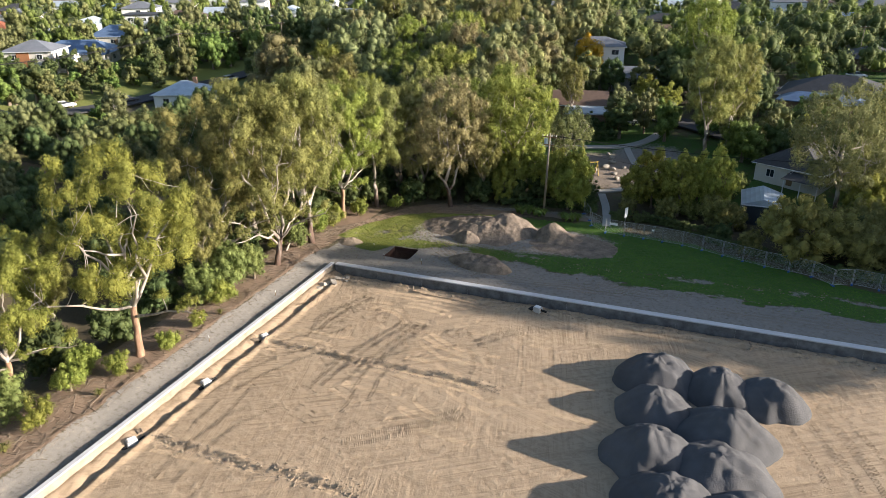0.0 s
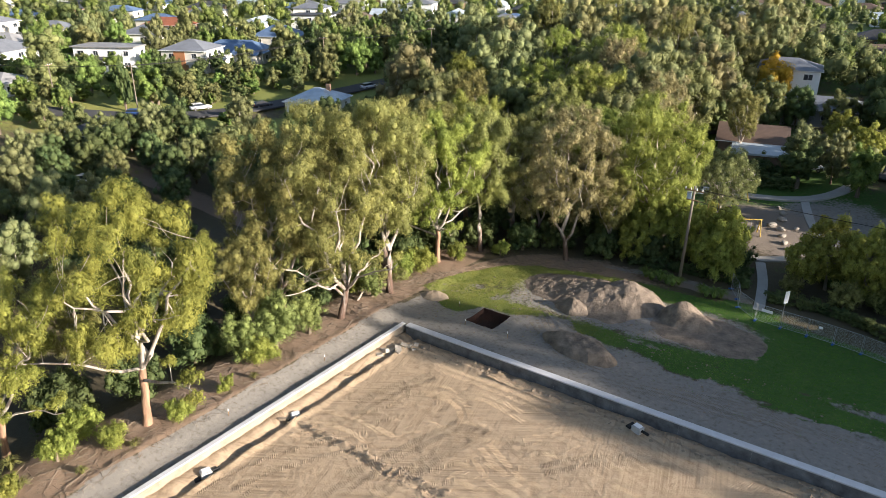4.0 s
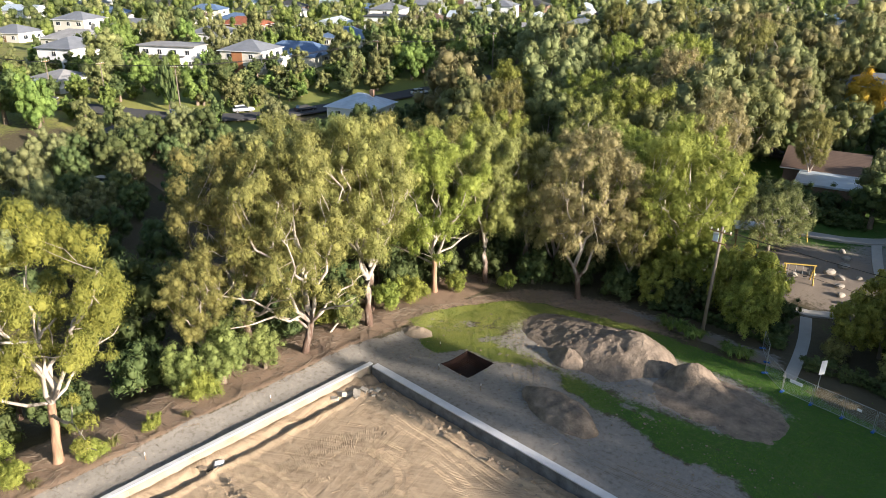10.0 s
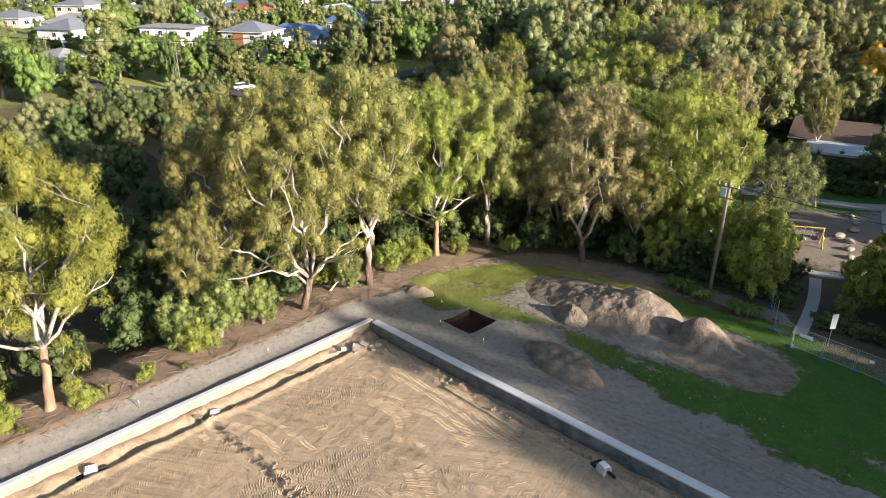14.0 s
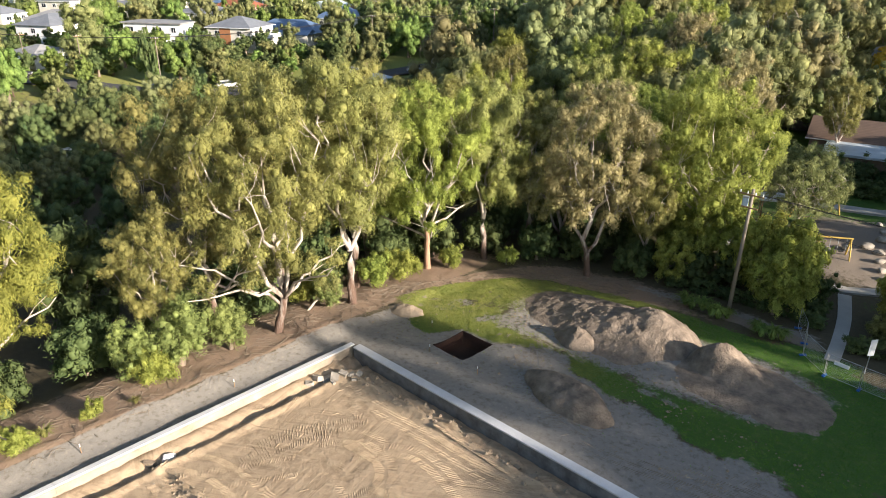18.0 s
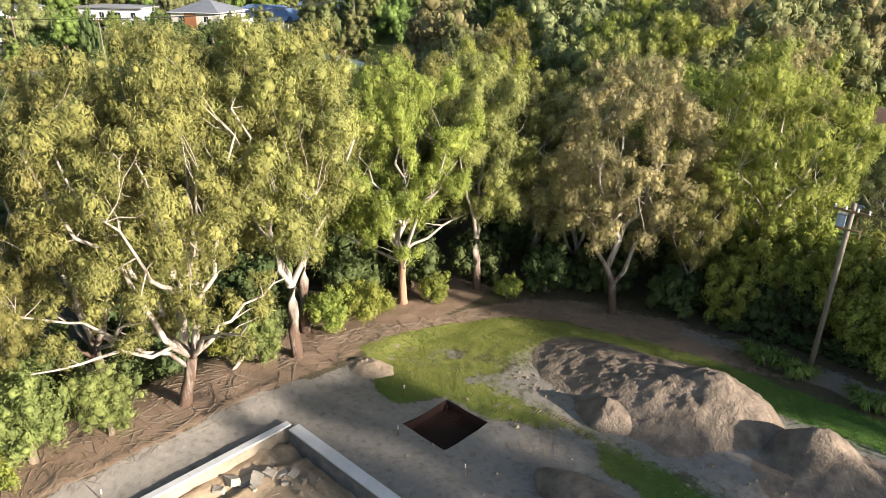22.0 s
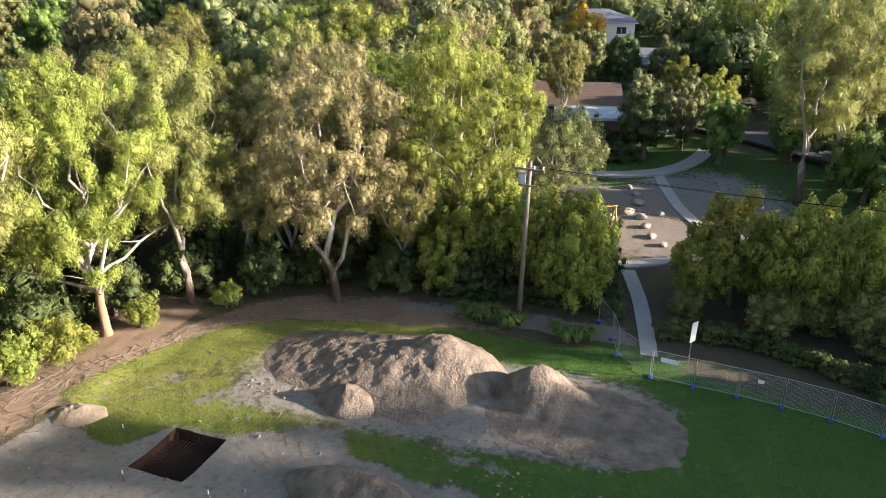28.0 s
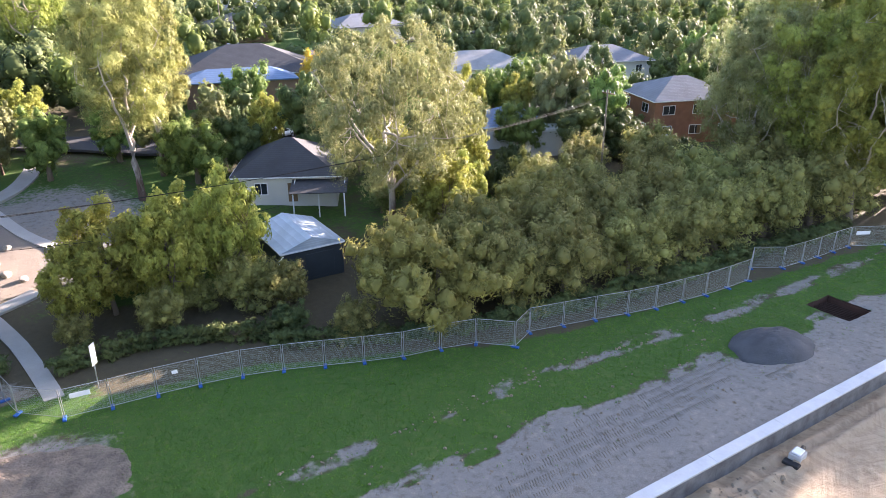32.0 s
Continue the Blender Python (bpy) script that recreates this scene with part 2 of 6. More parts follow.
CLADDING_ORANGE = surface("orange_cladding", (0.328, 0.148, 0.070), 0.7, coarse=0.8, fine=12, vary=0.15, bump=0.3)
SHED_STEEL = surface("dark_steel_cladding", (0.047, 0.058, 0.066), 0.5, 0.3, vary=0.15, bump=0.1)
RUBBER = surface("rubber", (0.016, 0.016, 0.016), 0.8, vary=0.2)
ALLOY = surface("alloy", (0.351, 0.351, 0.359), 0.35, 0.8, vary=0.1, bump=0.02)


def glassy(name, c, rough=0.08):
    m, nt, b = nodes_of(name, rough)
    b.inputs["Base Color"].default_value = (*c, 1)
    b.inputs["Specular IOR Level"].default_value = 0.6
    return m


GLASS_DARK = glassy("dark_window_glass", (0.02, 0.026, 0.032))
SOLAR = glassy("solar_glass", (0.012, 0.016, 0.045), 0.12)


def roofing(name, c, pitch=0.14, metal=0.0, rough=0.75, along="Z"):
    """Courses of tiles, or ribs of sheet metal, as relief with weathering."""
    m, nt, b = nodes_of(name, rough, metal)
    co = coords(nt)
    big, small = noise_node(nt, co, 0.5, 5), noise_node(nt, co, 6, 5)
    col = ramp(nt, big, [(0.3, shift(c, 0.8)), (0.7, shift(c, 1.2))])
    w = nt.nodes.new("ShaderNodeTexWave")
    w.bands_direction, w.wave_profile = along, "SAW"
    w.inputs["Scale"].default_value = 0.314 / pitch
    w.inputs["Distortion"].default_value = 0.4
    nt.links.new(co, w.inputs["Vector"])
    col = mixc(nt, mathn(nt, "MULTIPLY", w.outputs["Fac"], 0.45), col, shift(c, 0.55))
    col = mixc(nt, mathn(nt, "MULTIPLY", small, 0.3), col, shift(c, 0.6))
    nt.links.new(col, b.inputs["Base Color"])
    bumped(nt, b, w.outputs["Fac"], 0.6, 0.04)
    return m


ROOF_GREY = roofing("grey_roof_tiles", (0.17, 0.185, 0.21))
ROOF_DARK = roofing("charcoal_roof_tiles", (0.051, 0.053, 0.058))
ROOF_BROWN = roofing("brown_roof_tiles", (0.125, 0.086, 0.066))
ROOF_RED = roofing("terracotta_roof_tiles", (0.281, 0.101, 0.055))
ROOF_BLUE = roofing("blue_steel_roof", (0.13, 0.20, 0.32), 0.2, 0.2, 0.5)
ROOF_PALE = roofing("pale_steel_roof", (0.48, 0.55, 0.61), 0.2, 0.2, 0.45)
ROOF_LIGHT = roofing("light_grey_roof", (0.281, 0.281, 0.281), 0.14)


def ground_material():
    """Earth, leaf litter, bare dirt and lawn, told apart by attributes of the sheet and broken up by noise."""
    m, nt, b = nodes_of("ground", 0.95)
    co = coords(nt)
    n1, n2, n3 = noise_node(nt, co, 0.35, 6), noise_node(nt, co, 2.2, 6), noise_node(nt, co, 11, 5, 0.7)
    break_up = mathn(nt, "ADD", mathn(nt, "MULTIPLY", mathn(nt, "SUBTRACT", n1, 0.5), 0.9), mathn(nt, "MULTIPLY", mathn(nt, "SUBTRACT", n2, 0.5), 0.9))

    def share(name):
        a = nt.nodes.new("ShaderNodeAttribute")
        a.attribute_name = name
        v = mathn(nt, "ADD", a.outputs["Fac"], break_up)
        return ramp(nt, v, [(0.38, 0.0), (0.66, 1.0)])

    earth = mixc(nt, n2, (0.055, 0.043, 0.027), (0.101, 0.086, 0.047))
    litter = mixc(nt, n3, mixc(nt, n2, (0.085, 0.048, 0.030), (0.21, 0.14, 0.095)), (0.30, 0.22, 0.155))
    dirt = mixc(nt, n1, mixc(nt, n3, (0.138, 0.130, 0.118), (0.245, 0.228, 0.202)), (0.205, 0.190, 0.166))
    dirt = mixc(nt, ramp(nt, n2, [(0.30, 0.7), (0.48, 0.0)]), dirt, (0.105, 0.088, 0.068))
    dirt = mixc(nt, ramp(nt, n2, [(0.56, 0.0), (0.72, 0.6)]), dirt, (0.30, 0.265, 0.215))
    lawn = mixc(nt, mathn(nt, "MULTIPLY", n3, 0.6), mixc(nt, n1, (0.022, 0.074, 0.010), (0.042, 0.098, 0.014)), (0.075, 0.130, 0.022))
    dry = mixc(nt, n3, (0.156, 0.148, 0.047), (0.234, 0.203, 0.078))
    lawn = mixc(nt, ramp(nt, n2, [(0.50, 0.0), (0.80, 0.35)]), lawn, dry)
    # Sunlit parts of the lawn get their sunshine as a yellower colour
    yellow = nt.nodes.new("ShaderNodeAttribute")
    yellow.attribute_name = "sun_yellow"
    lawn = mixc(nt, mathn(nt, "MULTIPLY", yellow.outputs["Fac"], ramp(nt, n3, [(0.35, 0.35), (0.62, 0.95)])), lawn, (0.25, 0.235, 0.065))
    col = mixc(nt, share("litter"), earth, litter)
    col = mixc(nt, share("lawn"), col, lawn)
    col = mixc(nt, share("dirt"), col, dirt)
    col = mixc(nt, share("gravel"), col, mixc(nt, n3, (0.15, 0.122, 0.095), (0.26, 0.215, 0.172)))
    nt.links.new(col, b.inputs["Base Color"])
    hgt = mathn(nt, "ADD", mathn(nt, "MULTIPLY", n2, 0.6), mathn(nt, "MULTIPLY", n3, 0.5))
    bumped(nt, b, hgt, 0.8, 0.11)
    return m


def site_material():
    """Graded sandy soil with long faint scraper lines."""
    m, nt, b = nodes_of("graded_sand", 0.95)
    co = coords(nt)
    n1, n2, n3 = noise_node(nt, co, 0.12, 6, 0.6, 0.6), noise_node(nt, co, 1.3, 6), noise_node(nt, co, 9, 5, 0.7)
    n4, n5 = noise_node(nt, coords(nt, (1.02, 1, 1), 40), 0.07, 4, 0.6, 1.0), noise_node(nt, coords(nt, (1.03, 1, 1), 100), 0.5, 5, 0.6, 0.5)
    lines = noise_node(nt, coords(nt, (2.3, 0.09, 1), -14), 1.0, 5, 0.6, 1.2)
    cross = noise_node(nt, coords(nt, (1.9, 0.08, 1), 58), 1.0, 5, 0.6, 1.2)
    third = noise_node(nt, coords(nt, (2.1, 0.08, 1), -72), 1.0, 5, 0.6, 1.2)
    streak = mixc(nt, ramp(nt, n4, [(0.40, 0.0), (0.56, 1.0)]), lines, cross)
    streak = mixc(nt, ramp(nt, n1, [(0.50, 0.0), (0.66, 1.0)]), streak, third)
    streak = mixc(nt, ramp(nt, n5, [(0.42, 0.0), (0.62, 0.85)]), streak, n2)
    col = mixc(nt, n1, (0.310, 0.232, 0.150), (0.430, 0.332, 0.224))
    col = mixc(nt, ramp(nt, streak, [(0.36, 0.75), (0.56, 0.0)]), col, (0.185, 0.134, 0.084))
    col = mixc(nt, ramp(nt, n2, [(0.55, 0.0), (0.8, 0.5)]), col, (0.395, 0.318, 0.222))
    col = mixc(nt, mathn(nt, "MULTIPLY", n3, 0.3), col, (0.211, 0.156, 0.105))
    nt.links.new(col, b.inputs["Base Color"])
    hgt = mathn(nt, "ADD", mathn(nt, "MULTIPLY", streak, 0.65), mathn(nt, "MULTIPLY", n2, 0.6))
    hgt = mathn(nt, "ADD", hgt, mathn(nt, "MULTIPLY", n3, 0.32))
    bumped(nt, b, hgt, 0.9, 0.16)
    return m


GROUND, SITE = ground_material(), site_material()
DIRT_TRACK = surface("dirt_track", (0.19, 0.163, 0.128), 0.95, coarse=0.5, fine=6, vary=0.3, bump=0.8, dist=0.05)

# ---- mesh helpers ----


def mesh_np(name, V, F, mat, smooth=False):
    """A mesh from an (n, 3) array and an (m, k) array of faces of one size."""
    V, F = np.asarray(V, dtype=np.float32), np.asarray(F, dtype=np.int32)
    me = bpy.data.meshes.new(name)
    k = F.shape[1]
    me.vertices.add(len(V))
    me.vertices.foreach_set("co", V.ravel())
    me.loops.add(F.size)
    me.loops.foreach_set("vertex_index", F.ravel())
    me.polygons.add(len(F))
    me.polygons.foreach_set("loop_start", np.arange(0, F.size, k, dtype=np.int32))
    me.polygons.foreach_set("use_smooth", np.full(len(F), smooth))
    me.update(calc_edges=True)
    me.materials.append(mat)
    return me


def hang(name, me, parent=None, label="", m=None):
    ob = new(name, me)
    if parent:
        ob.parent = parent
    if m is not None:
        ob.matrix_basis = m
    if label:
        ob["label"] = label
    return ob


def part(name, bm, mat, parent=None, label="", smooth=False, m=None):
    """Link a bmesh as one mesh object under a thing or under a part."""
    me = bpy.data.meshes.new(name)
    for f in bm.faces:
        f.smooth = smooth
    bm.to_mesh(me)
    bm.free()
    me.materials.append(mat)
    return hang(name, me, parent, label, m)


def box(sx, sy, sz, c=(0, 0, 0), bevel=0.0, bm=None):
    b = bm or bmesh.new()
    made = bmesh.ops.create_cube(b, size=1.0, matrix=Matrix.Translation(c) @ Matrix.Diagonal((sx, sy, sz, 1)))
    if bevel:
        edges = list({e for v in made["verts"] for e in v.link_edges})
        bmesh.ops.bevel(b, geom=edges, offset=bevel, segments=1, affect="EDGES")
    return b


def rod(a, b2, r, sides=8, bm=None, r2=None):
    b = bm or bmesh.new()
    a, b2 = Vector(a), Vector(b2)
    m = Matrix.Translation((a + b2) / 2) @ (b2 - a).to_track_quat("Z", "Y").to_matrix().to_4x4()
    bmesh.ops.create_cone(b, cap_ends=True, segments=sides, radius1=r, radius2=r if r2 is None else r2, depth=(b2 - a).length, matrix=m)
    return b


def tube(points, radii, sides=7):
    """A tapering tube along points: vertices and quads."""
    P = [Vector(p) for p in points]
    V, F = [], []
    for i, p in enumerate(P):
        d = (P[min(i + 1, len(P) - 1)] - P[max(i - 1, 0)]).normalized()
        q = d.to_track_quat("Z", "Y")
        for k in range(sides):
            a = 2 * math.pi * k / sides
            V.append(p + q @ Vector((math.cos(a) * radii[i], math.sin(a) * radii[i], 0)))
    for i in range(len(P) - 1):
        for k in range(sides):
            k2 = (k + 1) % sides
            F.append((i * sides + k, i * sides + k2, (i + 1) * sides + k2, (i + 1) * sides + k))
    return V, F


def thing(name, m, label, category, group="", kind=""):
    ob = new(name)
    ob.matrix_basis = m
    return tagged(ob, label, category, group, kind)


def fbm(x, y, scale, octaves=4, seed=0.0):
    """Smooth noise over arrays, about -1 to 1."""
    out, amp, tot = np.zeros_like(x, dtype=float), 1.0, 0.0
    for o in range(octaves):
        f = scale * 2 ** o
        a, b = x * f + seed * 3.7 + o * 11.3, y * f - seed * 2.1 + o * 5.9
        xi, yi = np.floor(a), np.floor(b)
        u, v = a - xi, b - yi
        u, v = u * u * (3 - 2 * u), v * v * (3 - 2 * v)

        def hsh(i, j):
            s = np.sin(i * 127.1 + j * 311.7 + seed * 17.0) * 43758.5453
            return (s - np.floor(s)) * 2 - 1
        n = (hsh(xi, yi) * (1 - u) + hsh(xi + 1, yi) * u) * (1 - v) + (hsh(xi, yi + 1) * (1 - u) + hsh(xi + 1, yi + 1) * u) * v
        out += n * amp
        tot += amp
        amp *= 0.5
    return out / tot


def step01(a, b, v):
    t = np.clip((v - a) / (b - a), 0, 1)
    return t * t * (3 - 2 * t)


# ---- ground ----
WALL_X, WALL_Y = -43.3, 72.45        # middle lines of the two retaining walls
PITS = ((-39.0, -35.4, 77.8, 81.8), (39.8, 43.0, 77.8, 81.4))


def ground_height(x, y):
    x, y = np.asarray(x, dtype=float), np.asarray(y, dtype=float)
    s = np.hypot(np.maximum(0, -60 - x), np.maximum(0, y - 103))
    s = np.maximum(0, s - 4 * (1 - np.exp(-s / 4)))
    z = 0.3 + 0.098 * np.minimum(s, 91) + 0.02 * np.maximum(0, s - 91)
    bank = np.exp(-((x + 64) / 6.5) ** 2) * step01(105, 90, y)
    z = z - 1.6 * bank
    z = z + 0.5 * step01(80, 74, y) * step01(-60, -52, x) + 0.5 * step01(-44.8, -47.5, x) * step01(-58, -50, x) * step01(92, 84, y)
    return z


def gz(x, y):
    return float(ground_height(x, y))


def sheet(name, xs, ys, zfun, mat, attrs=None, drop=None):
    X, Y = np.meshgrid(xs, ys)
    Z = zfun(X, Y)
    nx, ny = len(xs), len(ys)
    I = np.arange(nx * ny).reshape(ny, nx)
    F = np.stack([I[:-1, :-1], I[:-1, 1:], I[1:, 1:], I[1:, :-1]], -1).reshape(-1, 4)
    if drop is not None:
        cx, cy = (X[:-1, :-1] + X[1:, 1:]).ravel() / 2, (Y[:-1, :-1] + Y[1:, 1:]).ravel() / 2
        F = F[~drop(cx, cy)]
    me = mesh_np(name, np.stack([X, Y, Z], -1).reshape(-1, 3), F, mat, True)
    for key, fun in (attrs or {}).items():
        a = me.attributes.new(key, "FLOAT", "POINT")
        a.data.foreach_set("value", fun(X, Y).astype(np.float32).ravel())
    return me


def lawn_edge(x):
    """The y at which the mown field gives way to leaf litter and bush."""
    return np.interp(x, [-50, -47.8, -46.3, -43.2, -39.6, -33, -27, -17, 0, 14, 20, 40, 60], [80, 82, 88.5, 93.8, 96.0, 97.8, 98.6, 99.3, 96.3, 90.2, 88.5, 86.5, 85])


def lawn(x, y):
    edge = lawn_edge(x) + fbm(x, y, 0.4, 3, 2) * 0.5
    v = step01(0.6, -0.6, y - edge)
    low = np.interp(x, [-47, -44, -41, -39.5, -35.5, -33, -31.5, -28, -23, -18, -3, 20, 27, 60], [81.0, 79.2, 78.6, 82.0, 82.6, 83.6, 84.6, 83.3, 82.4, 81.6, 80.8, 80.5, 79.3, 79.3]) + fbm(x, y, 0.35, 3, 5) * 1.3 + fbm(x * 0.35, y, 1.3, 3, 51) * 1.6 * step01(-20, -5, x)
    v = v * step01(-0.8, 0.8, y - low)
    worn = np.exp(-(((x + 40.5) / 4.2) ** 2 + ((y - 85.6) / 2.0) ** 2)) * (0.4 + 1.0 * fbm(x, y, 0.9, 4, 19)) + np.exp(-(((x + 25.0) / 13.2) ** 4 + ((y - 90.3 - 0.06 * (x + 25)) / 4.6) ** 4)) * 1.5
    worn += np.exp(-(((y - np.interp(x, [-26, -17, 0, 6, 17, 34], [84.6, 83.7, 84.4, 84.8, 84.8, 83.8])) / 0.75) ** 2)) * step01(-27, -22, x) * np.clip(0.12 + 1.1 * fbm(x, y, 0.3, 3, 8) + 1.3 * fbm(x * 0.3, y, 1.6, 3, 52) + 0.38 * step01(4, 9, x), 0, 1)
    suburb = step01(106, 112, y) * (0.58 + 0.6 * fbm(x, y, 0.06, 3, 3)) + step01(-95, -110, x) * (0.50 + 0.6 * fbm(x, y, 0.06, 3, 3))
    suburb = np.maximum(suburb, step01(-178, -172, x) * step01(-122, -128, x) * step01(74, 80, y) * step01(150, 140, y) * (0.62 + 0.5 * fbm(x, y, 0.09, 3, 37)))
    verge = step01(97.5, 99, y) * step01(-18, -16, x) * step01(-9, -12, x) * step01(101, 100, y)
    return np.clip(np.maximum(np.maximum(v - worn, verge * 0.8), suburb), 0, 1)


def dirt(x, y):
    edge = lawn_edge(x)
    inside = step01(0.3, -0.8, y - edge) * step01(-46.9, -46.3, x) * step01(75, 77, y) + step01(-47.3, -46.8, x + 0.3 * fbm(x, y, 0.5, 2, 4)) * step01(77, 75, y)
    play = np.exp(-(((x + 10) / 10) ** 2 + ((y - 127) / 12) ** 2) ** 2) * 0.9
    path = np.exp(-(((y - lawn_edge(x) - 3.2) / 1.1) ** 2)) * step01(-36, -30, x) * step01(-12, -16, x) * 0.7
    return np.clip(inside * (1 - lawn(x, y)) + play + path, 0, 1)


def litter(x, y):
    v = step01(-55, -52, x) * step01(-46.8, -47.5, x) * step01(100, 92, y)
    v = np.maximum(v, step01(-0.5, 0.5, y - lawn_edge(x)) * step01(5.5, 2.5, y - lawn_edge(x)) * step01(-18, -36, x))
    return np.clip(v * 0.9 + 0.15, 0, 1)


def sun_yellow(x, y):
    """Where the lawn is painted yellower for sunlight: the field corner and the verges."""
    return np.clip(step01(-20, -34, x) * step01(78, 82, y) * step01(106, 100, y) * (0.75 + 0.5 * fbm(x, y, 0.25, 3, 31)) + step01(-100, -112, x) * 0.7, 0, 1)


def gravel(x, y):
    """Pale gravel of the play area and round the paths of the park."""
    return np.clip(np.exp(-(((x + 18) / 8) ** 4 + ((y - 123) / 9) ** 4)) * 0.9 + np.exp(-(((x + 20) / 7) ** 4 + ((y - 101.2) / 0.9) ** 4)) * 0.8, 0, 1)


MASKS = {"lawn": lawn, "dirt": dirt, "litter": litter, "sun_yellow": sun_yellow, "gravel": gravel}


def near_height(x, y):
    z = ground_height(x, y) + 0.09 * fbm(x, y, 0.35, 4, 1) + 0.035 * fbm(x, y, 1.9, 2, 9) + 0.10 * fbm(x, y, 0.9, 3, 6) * (0.3 + 0.7 * litter(x, y))
    tyres = np.exp(-(((x + 41.5) / 4) ** 2 + ((y - 86.2) / 2.4) ** 2)) + np.exp(-(((x + 33) / 5) ** 2 + ((y - 83.2) / 1.6) ** 2))
    berm = np.exp(-((x + 47.35 + 0.35 * fbm(x * 0, y, 0.25, 3, 41)) / 0.22) ** 2) * step01(75, 73, y) * (0.6 + 0.6 * fbm(x, y, 0.6, 2, 42))
    z = z + 0.2 * berm
    return z + tyres * 0.028 * np.sin((x * 0.75 + y * 0.66) * 7)


def in_site(x, y):
    return (x > WALL_X) & (y < WALL_Y)


def in_pit(x, y):
    out = np.zeros_like(x, dtype=bool)
    for x0, x1, y0, y1 in PITS:
        out |= (x > x0) & (x < x1) & (y > y0) & (y < y1)
    return out


# One sheet: fine steps near the works, wider ones towards the horizon
def axis(fine0, fine1, step, lo, hi, extra=()):
    a = list(np.arange(fine0, fine1 + 1e-6, step))
    d, v = step, fine1
    while v < hi:
        d *= 1.12
        v += d
        a.append(v)
    d, v = step, fine0
    while v > lo:
        d *= 1.12
        v -= d
        a.insert(0, v)
    a = np.array(a)
    for e in extra:
        a[np.argmin(abs(a - e))] = e
    return a


gx = axis(-60, 62, 0.4, -3500, 3500, (WALL_X, *[p[0] for p in PITS], *[p[1] for p in PITS]))
gy = axis(20, 118, 0.4, -3500, 3500, (WALL_Y, *[p[2] for p in PITS], *[p[3] for p in PITS]))
ground = hang("ground", sheet("ground", gx, gy, near_height, GROUND, MASKS, lambda x, y: in_site(x, y) | in_pit(x, y)))
tagged(ground, "dry suburban ground with mown lawn, bare dirt and brown leaf litter", "ground", kind="structure")

RUTS = ((54.0, -41.5, -15.0), (36.9, -41.0, -21.0))


def site_height(x, y):
    z = 0.05 * fbm(x, y, 0.12, 4, 11) + 0.035 * fbm(x, y, 1.1, 3, 12)
    for y0, x0, x1 in RUTS:
        w = step01(x0, x0 + 1.5, x) * step01(x1, x1 - 3, x)
        off = y - y0 - 0.5 * fbm(x, y * 0, 0.2, 2, 3)
        rough = 0.6 + 0.9 * fbm(x, y, 1.6, 3, 14)
        z = z + w * rough * (0.30 * np.exp(-((off - 0.35) / 0.3) ** 2) - 0.24 * np.exp(-((off + 0.25) / 0.3) ** 2))
    for d, run in ((x - WALL_X, y), (WALL_Y - y, x)):
        n = fbm(x, y, 0.9, 4, 15)
        low = 0.25 if run is y else -0.25
        z = z + (low + 0.2 * n) * np.exp(-((d - 0.3) / 0.7) ** 2)
        if run is x:
            z = z + (0.08 + 0.3 * n) * np.exp(-((d - 1.0) / 0.35) ** 2)
        z = z - (0.22 + 0.22 * n) * np.exp(-((d - 1.5) / 0.32) ** 2) + (0.26 + 0.32 * n) * np.exp(-((d - 2.05) / 0.32) ** 2)
    return z


sx = np.concatenate([[WALL_X], np.arange(-43.1, 24, 0.25), np.arange(24, 700, 6)])
sy = np.concatenate([np.arange(-600, 22, 8), np.arange(22, 72.3, 0.25), [WALL_Y]])
site = hang("floor", sheet("floor", sx, sy, site_height, SITE))
tagged(site, "graded sandy building site with tyre tracks and ruts", "ground", kind="structure")


# ---- retaining walls ----
def wall_run(name, along_x, start, stop, fixed, thick=0.5, top=0.95, piece=6.0):
    base = thing(name, Matrix(), "pale concrete retaining wall edging the building site", "wall", kind="structure")
    v = start
    while v < stop - 0.2:
        e = min(stop, v + piece)
        mid, ln = (v + e) / 2, e - v - 0.012
        h = top + 0.35
        size = (ln, thick, h) if along_x else (thick, ln, h)
        c = (mid, fixed, top - h / 2) if along_x else (fixed, mid, top - h / 2)
        part("panel", box(*size, c, 0.02), CONCRETE, base)
        cap = (ln, thick + 0.06, 0.08) if along_x else (thick + 0.06, ln, 0.08)
        part("capping", box(*cap, (c[0], c[1], top + 0.043), 0.01), WALL_CAP, base)
        if not along_x:                  # the sunny inner face is splashed with sand
            part("splash", box(0.02, ln, h - 0.06, (fixed + thick / 2 + 0.012, mid, top - 0.05 - h / 2), 0.004), SAND_SPLASH, base, "sand-stained concrete face")
        if along_x:                      # a patchy dark grey sheet covers the face towards the site
            part("dark_facing", box(ln, 0.02, h + 0.3, (mid, fixed - thick / 2 - 0.012, top - 0.08 - (h + 0.3) / 2), 0.004), DARK_FACE, base)
        v = e
    return base


wall_run("wall_north", True, -43.0, 90, WALL_Y + 0.1, 0.7)
wall_run("wall_west", False, -30, 72.6, WALL_X - 0.25, 0.42)

